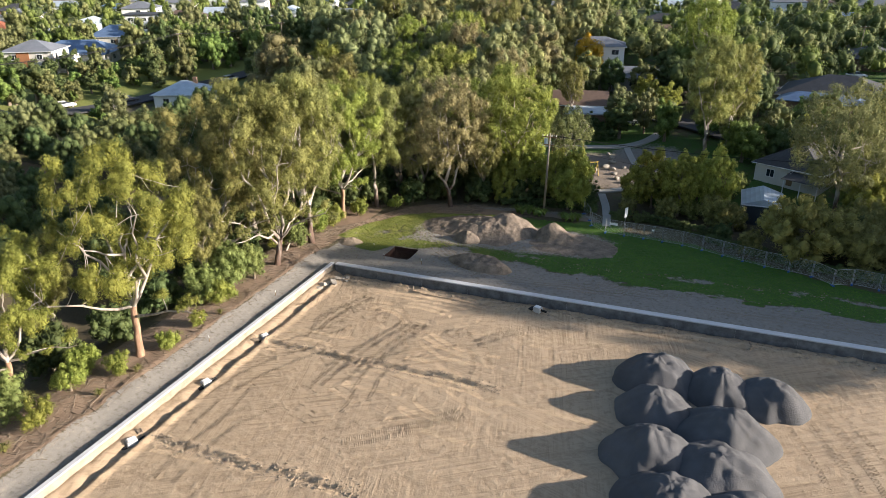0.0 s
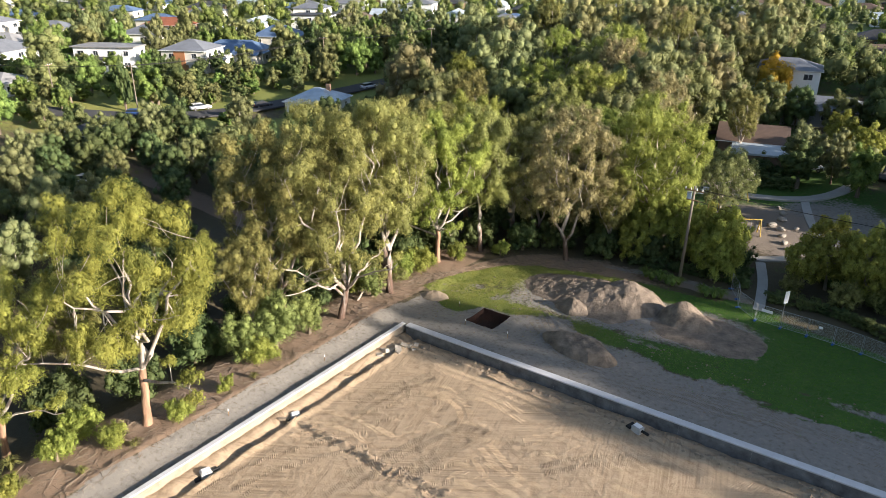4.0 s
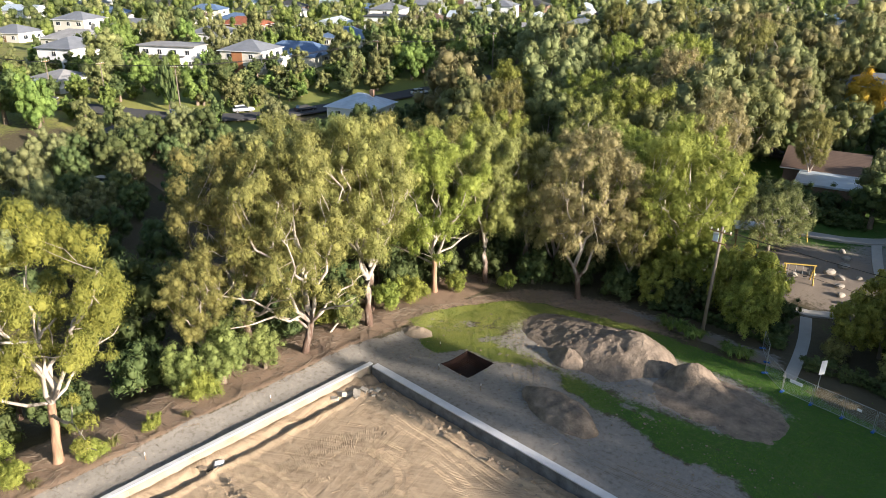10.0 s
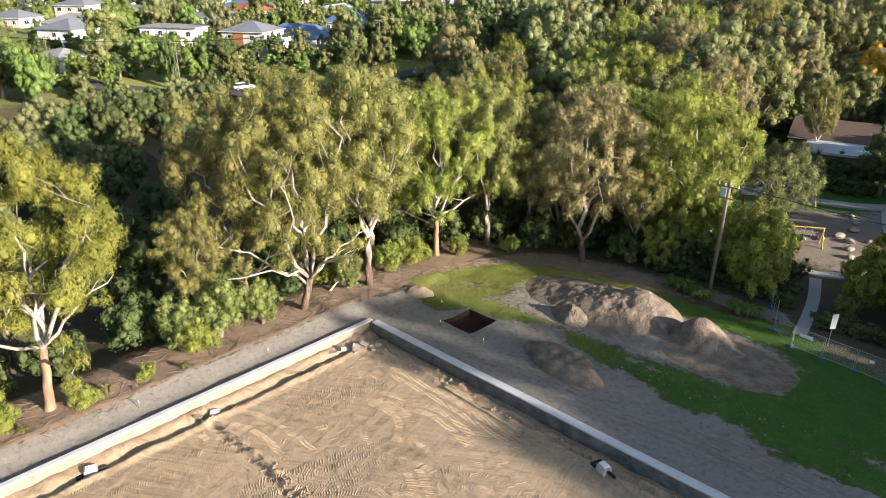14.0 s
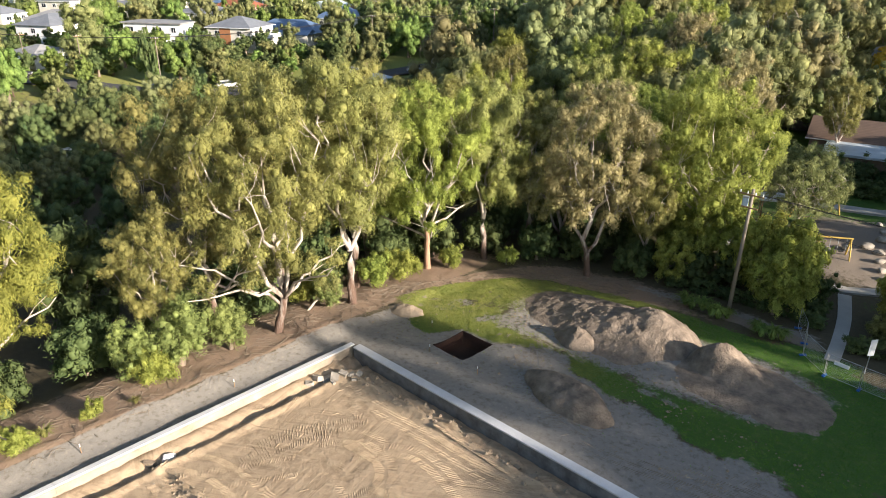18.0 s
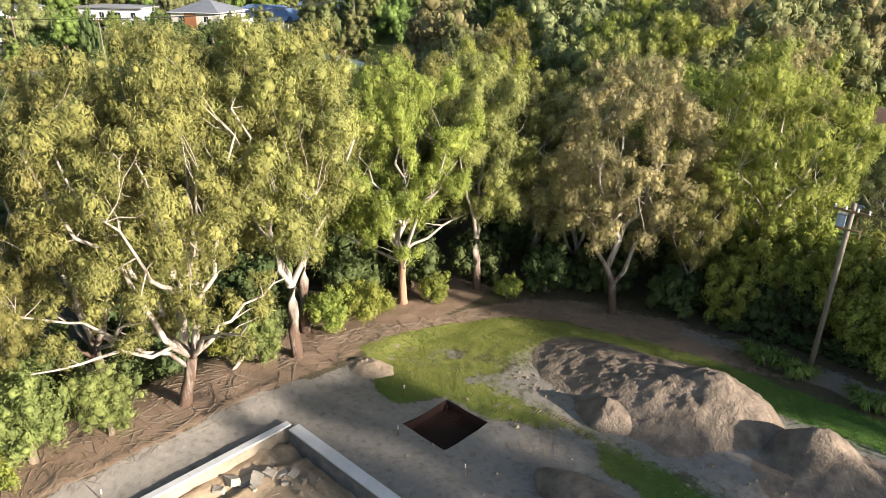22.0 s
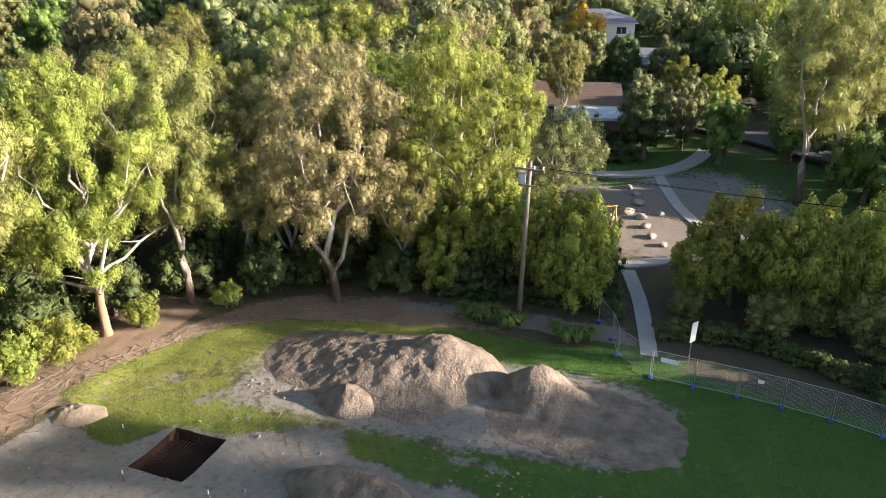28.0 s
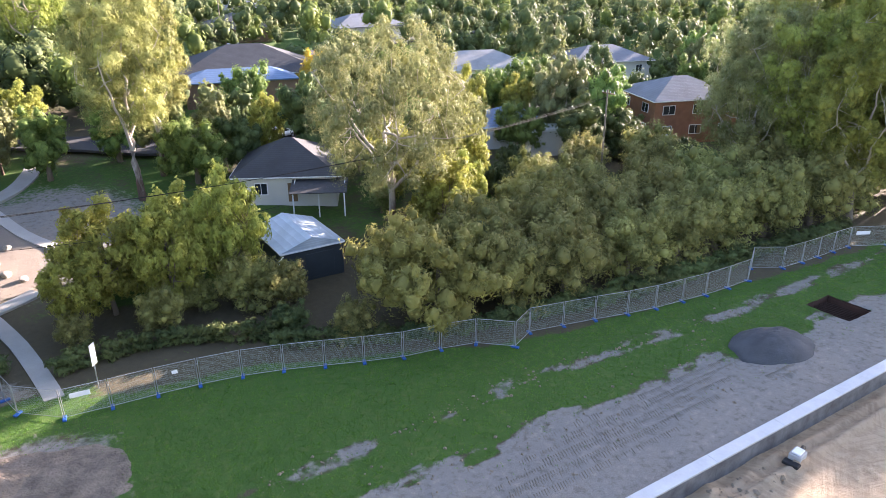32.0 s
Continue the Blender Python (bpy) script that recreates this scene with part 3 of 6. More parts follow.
# ---- trees ----
def puffs_of(C, puffs, seed):
    """Break each clump (x, y, z, radius, height) into a few smaller domes."""
    g = np.random.default_rng(seed)
    S = []
    for i, c in enumerate(C):
        S.append((c[0], c[1], c[2] - 0.1 * c[4], 0.62 * c[3], 0.62 * c[4], i))
        for _ in range(puffs - 1):
            d = g.normal(size=3)
            d[2] += 0.3
            d /= np.linalg.norm(d)
            q, r = g.uniform(0.5, 1.0), g.uniform(0.28, 0.5)
            S.append((c[0] + d[0] * q * c[3], c[1] + d[1] * q * c[3], c[2] + d[2] * q * c[4], r * c[3], r * c[4] * g.uniform(0.9, 1.4), i))
    return np.array(S)


def leaf_cloud(C, S, n, length, width, seed, droop=0.75):
    """Small sprays of leaves over the domes, thickest on their tops and trailing below: vertices and triangles."""
    g = np.random.default_rng(seed)
    C = np.asarray(C, dtype=float)
    w = S[:, 3] * S[:, 4]
    m = int(n * 1.7)
    k = g.choice(len(S), m, p=w / w.sum())
    d = g.normal(size=(m, 3))
    d[:, 2] += 0.25
    d /= np.linalg.norm(d, axis=1)[:, None]
    r = np.clip(0.93 + 0.17 * g.normal(size=m), 0.6, 1.45)[:, None]
    P = S[k, :3] + d * r * np.stack([S[k, 3], S[k, 3], S[k, 4]], 1)
    P[:, 2] -= np.clip(-d[:, 2] + 0.05, 0, 1) * g.random(m) ** 1.6 * droop * S[k, 4] * 1.3
    # leave out the sprays that are buried in a neighbouring dome of the same clump
    per = len(S) // len(C)
    buried = np.zeros(m, dtype=bool)
    first = S[k, 5].astype(int) * per
    for q in range(per):
        D = S[first + q]
        e = (P - D[:, :3]) / np.stack([D[:, 3], D[:, 3], D[:, 4]], 1)
        buried |= (e * e).sum(1) < 0.42
    keep = np.flatnonzero(~buried)[:n]
    P, d, k, n = P[keep], d[keep], k[keep], len(keep)
    o = P - C[S[k, 5].astype(int), :3]
    o /= np.linalg.norm(o, axis=1)[:, None] + 1e-6
    N = d * 0.7 + o * 0.6 + g.normal(size=(n, 3)) * 0.42
    N[:, 2] += 0.05
    N /= np.linalg.norm(N, axis=1)[:, None]
    U = g.normal(size=(n, 3)) * (1 - droop * 0.8)
    U[:, 2] -= droop
    U -= N * (U * N).sum(1)[:, None]
    U /= np.linalg.norm(U, axis=1)[:, None] + 1e-9
    W = np.cross(N, U)
    ln = (length * (0.55 + 0.9 * g.random(n)))[:, None]
    wd = (width * (0.55 + 0.9 * g.random(n)))[:, None]
    V = np.stack([P - U * ln * 0.4 + W * wd * 0.5, P - U * ln * 0.4 - W * wd * 0.5, P + U * ln * 0.6], 1).reshape(-1, 3)
    return V, np.arange(n * 3).reshape(-1, 3)


def core_cloud(S, shrink=0.5):
    """The dense inner leaves of each dome, deep among the sprays."""
    bm = bmesh.new()
    bmesh.ops.create_icosphere(bm, subdivisions=1, radius=1)
    T0 = np.array([v.co for v in bm.verts])
    T = np.array([[v.index for v in f.verts] for f in bm.faces])
    bm.free()
    V, F = [], []
    for i, c in enumerate(S):
        j = 1 + 0.2 * np.sin(T0 @ np.array([3.1, 4.7, 2.3]) * 2 + i)
        V.append(T0 * j[:, None] * np.array([c[3], c[3], c[4]]) * shrink + np.array(c[:3]))
        F.append(T + len(T0) * i)
    return np.concatenate(V), np.concatenate(F)


def crown_mesh(name, C, n, length, width, seed, mat, droop=0.7, shrink=0.58, puffs=6):
    S = puffs_of(C, puffs, seed)
    V1, F1 = leaf_cloud(C, S, n, length, width, seed, droop)
    V2, F2 = core_cloud(S, shrink)
    me = mesh_np(name, np.concatenate([V1, V2]), np.concatenate([F1, F2 + len(V1)]), mat)
    me.polygons.foreach_set("use_smooth", np.repeat([False, True], [len(F1), len(F2)]))
    return me


def clumps_in(g, cx, cy, cz, R, H, n, rad, apart=1.12, hollow=0.5):
    """Clumps spread through the outer part of an egg-shaped crown."""
    out = []
    for _ in range(n * 90):
        if len(out) >= n:
            break
        d = g.normal(size=3)
        d /= np.linalg.norm(d)
        q = hollow + (1 - hollow) * g.random() ** 0.6
        p = np.array([cx, cy, cz]) + d * q * np.array([R, R, H])
        r = rad * (0.7 + 0.65 * g.random())
        if all(np.linalg.norm((p - o[:3]) * (1, 1, 1.25)) > apart * (r + o[3]) * 0.62 for o in out):
            out.append(np.array([p[0], p[1], p[2], r, r * (0.8 + 0.4 * g.random())]))
    return out


def bend(a, b, g, n=6, sag=0.0, wob=0.06):
    a, b = np.array(a, dtype=float), np.array(b, dtype=float)
    ln = np.linalg.norm(b - a)
    pts = []
    for i in range(n + 1):
        t = i / n
        p = a + (b - a) * t
        p[2] += sag * ln * math.sin(math.pi * t)
        if 0 < i < n:
            p += g.normal(size=3) * wob * ln * 0.4
        pts.append(p)
    return pts


def gum_tree(seed, h=22.0, R=5.5, leaf=LEAF_GUM, bark=BARK_GUM, base_bark=BARK_GUM, n_clump=60, n_leaf=13000, fork=0.30, low=0.34, limbs=6, rad=1.6, lean=(0, 0), label="", size=(0.28, 0.068), name="gum_tree", sweep=0, puffs=6, apart=1.2, fine=True, heart=0.50):
    """A eucalypt: a trunk that forks low into pale limbs, each carrying drooping clumps of leaves."""
    g = np.random.default_rng(seed)
    tree = thing(name, Matrix(), label or "tall gum tree with pale limbs and drooping olive foliage", "tree")
    top, cz = h, h * (low + 1) / 2
    cx, cy = lean
    H = h * (1 - low) / 2 - 0.6
    C = clumps_in(g, cx, cy, cz, R - rad * 0.5, H, int(n_clump * 1.6) if fine else n_clump, rad * 0.78 if fine else rad, apart, 0.5)
    r0 = 0.014 * h + 0.07
    knee = (cx * 0.15 + g.normal() * 0.02 * h, cy * 0.15 + g.normal() * 0.02 * h, h * fork)
    head = (cx * 0.7 + g.normal() * 0.04 * h, cy * 0.7 + g.normal() * 0.04 * h, h * 0.74)
    low_part, leader = bend((0, 0, -0.4), knee, g, 5, 0, 0.025), bend(knee, head, g, 8, 0, 0.05)
    V, F = tube(low_part, [r0 * k for k in (1.4, 1.05, 0.95, 0.9, 0.86, 0.82)], 9)
    hang("trunk", mesh_np("trunk", V, F, base_bark, True), tree)
    V, F = tube(leader, [r0 * 0.82 * (1 - 0.105 * k) for k in range(9)], 8)
    hang("leader", mesh_np("leader", V, F, bark, True), tree)
    order = sorted(C, key=lambda c: math.atan2(c[1] - cy, c[0] - cx))
    groups = [order[i * len(order) // limbs:(i + 1) * len(order) // limbs] for i in range(limbs)]
    for i, gr in enumerate(groups):
        if not gr:
            continue
        tip = np.mean([c[:3] for c in gr], axis=0)
        out = (tip[:2] - np.array(head[:2])) * 0.35
        tip = tip + np.array([out[0], out[1], H * g.uniform(-0.25, 0.45)])
        k0 = (i * 2) % 6
        main = bend(leader[k0], tip, g, 7, -0.04, 0.05)
        rr = r0 * (0.55 - 0.05 * k0)
        V, F = tube(main, [rr * (1 - 0.105 * k) for k in range(8)], 7)
        V, F = list(V), list(F)
        for c in gr:
            j = min(range(2, 8), key=lambda q: np.linalg.norm(main[q] - c[:3]) + g.uniform(0, 1.5))
            end = np.array(c[:3]) + (0, 0, -c[4] * 0.2)
            if np.linalg.norm(end - main[j]) < 0.5:
                continue
            rb = rr * (1 - 0.105 * j)
            v2, f2 = tube(bend(main[j], end, g, 4, -0.03, 0.07), [rb * k for k in (0.66, 0.5, 0.38, 0.26, 0.12)], 5)
            F += [tuple(q + len(V) for q in ff) for ff in f2]
            V += v2
        hang("limb", mesh_np("limb", V, F, bark, True), tree)
    for i in range(sweep):                # long bare limbs that reach out low
        a = i * 2.4 + g.uniform(0, 1)
        tip = np.array([cx + math.cos(a) * R * 1.15, cy + math.sin(a) * R * 1.15, h * (low + g.uniform(-0.02, 0.1))])
        main = bend(low_part[-1 - i % 2], tip, g, 7, 0.05, 0.05)
        V, F = tube(main, [r0 * 0.42 * (1 - 0.11 * k) for k in range(8)], 6)
        V, F = list(V), list(F)
        for j in (3, 4, 5, 6):
            end = main[j] + g.normal(size=3) * (1.3, 1.3, 0.5) + (0, 0, 0.9)
            v2, f2 = tube(bend(main[j], end, g, 3, 0.03, 0.06), [r0 * 0.42 * (1 - 0.11 * j) * q for q in (0.6, 0.45, 0.3, 0.12)], 4)
            F += [tuple(q + len(V) for q in ff) for ff in f2]
            V += v2
            C.append(np.array([end[0], end[1], end[2] + 0.2, rad * 0.5, rad * 0.4]))
        hang("limb", mesh_np("limb", V, F, bark, True), tree)
    hang("crown", crown_mesh("crown", C, n_leaf, size[0], size[1], seed + 50, leaf, shrink=heart, puffs=puffs), tree, m=Matrix())
    return tree


def bush(seed, h=3.0, R=2.0, leaf=LEAF_DARK, n_clump=14, n_leaf=2200, size=(0.3, 0.14), name="bush", label="", droop=0.45, stem=True, rad=None, dense=0.55):
    g = np.random.default_rng(seed)
    t = thing(name, Matrix(), label or "dense dark green garden bush", "bush")
    rad = rad or R * 0.42
    C = clumps_in(g, 0, 0, h * 0.52, R - rad * 0.5, max(0.3, h * 0.5 - rad * 0.4), n_clump, rad, 0.6, 0.25)
    if stem:
        V, F = tube([(0, 0, -0.3), (0.05, 0, h * 0.3), (0, 0.05, h * 0.6)], [0.05 * h + 0.02, 0.04 * h, 0.015 * h], 6)
        hang("trunk", mesh_np("trunk", V, F, BARK_GREY, True), t)
    hang("crown", crown_mesh("crown", C, n_leaf, size[0], size[1], seed + 9, leaf, droop, dense + 0.16, 4), t)
    return t


def place(src, x, y, s=1.0, turn=0.0, sz=None, z=None):
    m = Matrix.LocRotScale((x, y, gz(x, y) - 0.05 if z is None else z), Euler((0, 0, radians(turn))), (s, s, sz or s))
    return copy_thing(src, m)


def seat(src, x, y, turn=0.0, s=1.0):
    """Stand the first of a kind at its place."""
    src.matrix_basis = Matrix.LocRotScale((x, y, gz(x, y) - 0.05), Euler((0, 0, radians(turn))), (s, s, s))
    return src

# ---- houses ----
HOUSES = []                          # middle and reach of every house, to keep trees out of them


def roof_mesh(w, d, over, rh, kind):
    """A hip, gable or flat roof over w x d, with eaves, from z 0: a closed bmesh."""
    bm = bmesh.new()
    W, D = w / 2 + over, d / 2 + over
    if kind == "flat":
        return box(2 * W, 2 * D, 0.35, (0, 0, 0.17), 0.03, bm)
    lo = [bm.verts.new((x, y, -0.18)) for x, y in ((-W, -D), (W, -D), (W, D), (-W, D))]
    up = [bm.verts.new((x, y, 0.0)) for x, y in ((-W, -D), (W, -D), (W, D), (-W, D))]
    if kind == "hip":
        k = min(W, D) * 0.98
        r = [bm.verts.new((-W + k, 0, rh)), bm.verts.new((W - k, 0, rh))] if W >= D else [bm.verts.new((0, -D + k, rh)), bm.verts.new((0, D - k, rh))]
    else:
        r = [bm.verts.new((-W, 0, rh)), bm.verts.new((W, 0, rh))] if W >= D else [bm.verts.new((0, -D, rh)), bm.verts.new((0, D, rh))]
    bm.faces.new(lo[::-1])
    for i in range(4):
        j = (i + 1) % 4
        bm.faces.new((lo[i], lo[j], up[j], up[i]))
    if W >= D:
        fs = ((up[0], up[1], r[1], r[0]), (up[1], up[2], r[1]), (up[2], up[3], r[0], r[1]), (up[3], up[0], r[0]))
    else:
        fs = ((up[0], up[1], r[0]), (up[1], up[2], r[1], r[0]), (up[2], up[3], r[1]), (up[3], up[0], r[0], r[1]))
    for f in fs:
        bm.faces.new(f)
    bmesh.ops.recalc_face_normals(bm, faces=bm.faces)
    return bm


def window(parent, m, w, h, frame_mat=None):
    frame_mat = frame_mat or WHITE_PAINT
    bm = bmesh.new()
    for sx, sz, c in ((w, 0.08, (0, 0, h / 2)), (w, 0.08, (0, 0, -h / 2)), (0.08, h, (-w / 2, 0, 0)), (0.08, h, (w / 2, 0, 0)), (0.05, h, (0, 0, 0))):
        box(sx, 0.1, sz, c, 0, bm)
    win = part("window", bm, frame_mat, parent, m=m)
    part("pane", box(w - 0.06, 0.05, h - 0.06), GLASS_DARK, win)
    return win


def house(x, y, turn, w, d, storeys=1, roof="hip", wall=WHITE_PAINT, roofing_mat=ROOF_GREY, rh=None, label="", windows=True, chimney=False, solar=0, wing=None, z=None, name="house", eave=0.5, upper=None, ht=2.75, plain=False):
    """A house: walls, roof with eaves and fascia, windows with panes, a door; maybe a lower wing, chimney and solar panels."""
    m = Matrix.Translation((x, y, gz(x, y) if z is None else z)) @ Matrix.Rotation(radians(turn), 4, "Z")
    hs = thing(name, m, label or "suburban house with a tiled hip roof", "house")
    HOUSES.append((x, y, max(w, d) * 0.62))
    h = ht * storeys + 0.1 * (storeys - 1)
    part("wall", box(w, d, h + 1.5, (0, 0, h / 2 - 0.75), 0.02), wall, hs)
    rh = rh if rh is not None else min(w, d) * 0.21
    rf = part("roof", roof_mesh(w, d, eave, rh, roof), roofing_mat, hs, m=Matrix.Translation((0, 0, h + 0.1)))
    if roof == "gable":
        g = bmesh.new()
        W, D = w / 2, d / 2
        pts = ((-D, 0), (D, 0), (0, rh * D / (D + eave))) if W >= D else ((-W, 0), (W, 0), (0, rh * W / (W + eave)))
        for s in (-1, 1):
            vs = [g.verts.new((s * (W - 0.02), a, b) if W >= D else (a, s * (D - 0.02), b)) for a, b in pts]
            g.faces.new(vs)
        bmesh.ops.solidify(g, geom=list(g.faces), thickness=0.03)
        part("gable_end", g, wall, hs, m=Matrix.Translation((0, 0, h)))
    if roof != "flat" and not plain:
        gb = bmesh.new()
        for s in (-1, 1):
            box(w + 2 * eave, 0.1, 0.12, (0, s * (d / 2 + eave), -0.08), 0, gb)
            box(0.1, d + 2 * eave, 0.12, (s * (w / 2 + eave), 0, -0.08), 0, gb)
        part("gutter", gb, WHITE_PAINT, rf)
    if windows:
        for st in range(storeys):
            zc = 1.45 + st * (ht + 0.1)
            for side, ln in ((0, w), (1, d), (2, w), (3, d)):
                n = 1 if plain else max(1, int(ln // 4.2))
                for i in range(n):
                    off = (i + 0.5) / n * ln - ln / 2
                    ww = 1.8 if (i + side + st) % 2 else 1.3
                    dist = (d if side in (0, 2) else w) / 2 + 0.02
                    mm = Matrix.Rotation(radians(90 * side), 4, "Z") @ Matrix.Translation((off, -dist, zc))
                    window(hs, mm, ww, 1.25)
        if plain:
            return hs
        dm = Matrix.Translation((w * 0.06, -d / 2 - 0.03, 1.02))
        door = part("door", box(0.95, 0.08, 2.05, (0, 0, 0), 0.01), TIMBER, hs, m=dm)
        part("door_handle", rod((0.36, -0.1, 0), (0.36, -0.04, 0), 0.03), ALLOY, door)
    if chimney:
        ch = part("chimney", box(0.9, 0.7, 1.9, (0, 0, 0.6), 0.03), BRICK_BROWN, rf, m=Matrix.Translation((w * 0.2, d * 0.1, rh * 0.6)))
    for k in range(solar):
        a = math.atan2(rh, min(w, d) / 2 + eave)
        sm = Matrix.Translation((-w * 0.18 + (k % 4) * 1.1, -(d / 2 + eave) * (0.62 if k < 4 else 0.32), rh * (0.38 if k < 4 else 0.68) + 0.1)) @ Matrix.Rotation(a, 4, "X")
        part("solar_panel", box(1.0, 1.6, 0.04, (0, 0, 0), 0.005), SOLAR, rf, m=sm)
    if wing:
        wx, wy, ww, wd, wh, wk, wmat = wing
        part("wall", box(ww, wd, wh + 1.5, (wx, wy, wh / 2 - 0.75), 0.02), upper or wall, hs)
        part("roof", roof_mesh(ww, wd, 0.4, min(ww, wd) * 0.2, wk), wmat, hs, m=Matrix.Translation((wx, wy, wh + 0.1)))
    return hs


# The street beyond the creek
house(-185, 126, 27.6, 17, 8, 2, "flat", WHITE_PAINT, ROOF_LIGHT, label="white two-storey box house with a flat roof", wing=(1, -6, 8, 4, 3.0, "flat", ROOF_DARK))
hb = house(-166, 137.5, 27, 12, 11, 2, "hip", CREAM_RENDER, ROOF_GREY, label="cream two-storey house with an orange panel and balcony", wing=(7.6, 0, 3.2, 6, 2.9, "flat", CONCRETE))
part("cladding_panel", box(3.0, 0.15, 5.4, (-1.0, -5.55, 2.8), 0.02), CLADDING_ORANGE, hb, "orange timber cladding")
part("balcony", box(3.4, 5.6, 0.9, (7.8, 0, 3.6), 0.03), WHITE_PAINT, hb)
for px0, py0 in ((9.3, -2.6), (9.3, 2.6)):
    part("post", box(0.3, 0.3, 3.0, (px0, py0, 1.5), 0.02), WHITE_PAINT, hb)
house(-170, 155, 27, 20, 11, 1, "hip", CREAM_RENDER, ROOF_BLUE, 2.9, label="pale weatherboard house with a blue steel roof", wing=(6, -6.5, 7, 5, 2.7, "gable", ROOF_BLUE))
house(-204, 149, 27, 12, 11, 2, "hip", WHITE_PAINT, ROOF_GREY, label="white two-storey house with a grey hip roof")
house(-186, 186, 27, 15, 11, 1, "hip", CREAM_RENDER, ROOF_BLUE, 3.2, label="low house with a blue-grey hip roof", chimney=True)
house(-203, 219, 27, 15, 10, 2, "flat", WHITE_PAINT, ROOF_DARK, label="white modern house with a dark flat roof", wing=(9, -3, 10, 8, 3.4, "gable", WHITE_PAINT))
house(-240, 122, 27, 20, 12, 1, "hip", CREAM_RENDER, ROOF_LIGHT, label="long cream house with a light grey hip roof")
house(-268, 133, 27, 13, 11, 2, "hip", CREAM_RENDER, ROOF_GREY, label="cream two-storey house with a grey hip roof")
house(-268, 112, 27, 13, 11, 1, "hip", CREAM_RENDER, ROOF_GREY, label="cream house with a grey hip roof")
cp = house(-173, 92.5, 12, 10, 9, 1, "hip", WHITE_PAINT, ROOF_LIGHT, 1.6, label="white house with an open carport")
part("carport_roof", box(8, 6, 0.2, (2, -7.6, 2.7), 0.03), ROOF_PALE, cp)
for ax in (-1.8, 2.0, 5.8):
    part("post", box(0.18, 0.18, 3.2, (ax, -10.3, 1.1), 0.01), WHITE_PAINT, cp)
house(-175, 74.5, 12, 13, 9, 1, "gable", WHITE_PAINT, ROOF_LIGHT, 2.2, label="white weatherboard house with a grey gable roof")
house(-91, 184, 20, 9, 8, 2, "hip", WHITE_PAINT, ROOF_PALE, 1.8, label="white two-storey house half hidden by trees")
house(-156, 236, 27, 18, 11, 1, "hip", CREAM_RENDER, ROOF_LIGHT, 3.0, label="house with a light grey roof and solar panels", solar=8, z=10.5)
house(-203, 240, 27, 17, 10, 1, "hip", BRICK_RED, ROOF_BROWN, 2.6, label="red brick house with a brown tiled roof")
house(-240, 182, 27, 17, 10, 1, "hip", BRICK_BROWN, ROOF_RED, 2.6, label="brown brick house with a terracotta roof")
house(-114, 131, 20, 11, 10, 1, "hip", WHITE_PAINT, ROOF_PALE, 2.4, label="house with a pale blue steel roof among trees", chimney=True)
house(-98, 155, 20, 14, 11, 1, "hip", BRICK_BROWN, ROOF_DARK, 2.6, label="house with a charcoal tiled roof among trees")
house(-124, 88, 20, 11, 9, 1, "hip", BRICK_BROWN, ROOF_DARK, 1.9, label="house with a low charcoal roof among trees")
# Behind the park
house(-28, 154.5, 12, 11, 11, 1, "gable", BRICK_BROWN, ROOF_BROWN, 2.1, label="brown brick house with a tiled gable roof and pale extension", wing=(2.0, -9.2, 9.5, 7.0, 2.3, "flat", ROOF_PALE))
house(-32, 196, 10, 14, 10, 2, "hip", WHITE_PAINT, ROOF_GREY, 2.0, label="white two-storey house with a grey hip roof")
house(-20, 178, 10, 16, 9, 1, "hip", GREY_RENDER, ROOF_GREY, 2.0, label="low house with a grey roof behind trees")
house(14.3, 127.5, -28, 10.5, 10, 1, "hip", CREAM_RENDER, ROOF_DARK, 2.9, label="cream house with a charcoal tiled hip roof")
house(24, 172, -12, 22, 17, 1, "hip", BRICK_BROWN, ROOF_DARK, 3.6, label="broad house with a charcoal tiled hip roof", wing=(-2, -10, 16, 7, 2.6, "hip", ROOF_BLUE))
house(73, 124, -20, 13, 11, 2, "hip", BRICK_RED, ROOF_GREY, 2.4, label="two-storey red brick house with a grey roof")
house(47, 131, -15, 9, 7, 1, "hip", CREAM_RENDER, ROOF_BLUE, 1.8, label="house with a blue-grey roof and white patio cover", wing=(4, -5.2, 8, 4, 2.5, "flat", WHITE_PAINT))
house(62, 160, -15, 17, 11, 1, "hip", CREAM_RENDER, ROOF_LIGHT, 2.4, label="house with a light grey hip roof")
house(88, 156, -15, 16, 11, 1, "hip", CREAM_RENDER, ROOF_GREY, 2.4, label="house with a grey hip roof")

# The further suburb: a few kinds of house, repeated along the streets
EXPLICIT = len(HOUSES)
KINDS = []
for i, (w, d, st, rk, wm, rm, lb) in enumerate((
        (16, 11, 1, "hip", CREAM_RENDER, ROOF_GREY, "cream house with a grey tiled roof"),
        (15, 10, 1, "hip", CREAM_RENDER, ROOF_BLUE, "cream house with a blue-grey steel roof"),
        (13, 11, 2, "hip", WHITE_PAINT, ROOF_GREY, "white two-storey house with a grey roof"),
        (17, 10, 1, "gable", WHITE_PAINT, ROOF_PALE, "white house with a pale steel roof"),
        (15, 12, 1, "hip", BRICK_BROWN, ROOF_DARK, "brown brick house with a charcoal roof"),
        (14, 10, 1, "hip", CREAM_RENDER, ROOF_BROWN, "cream house with a brown tiled roof"))):
    far = [(-262, 150), (-258, 190), (-225, 240), (-200, 262), (-60, 262), (-20, 250)][i]
    KINDS.append(house(far[0], far[1], 27, w, d, st, rk, wm, rm, label=lb, plain=True))
g = np.random.default_rng(21)
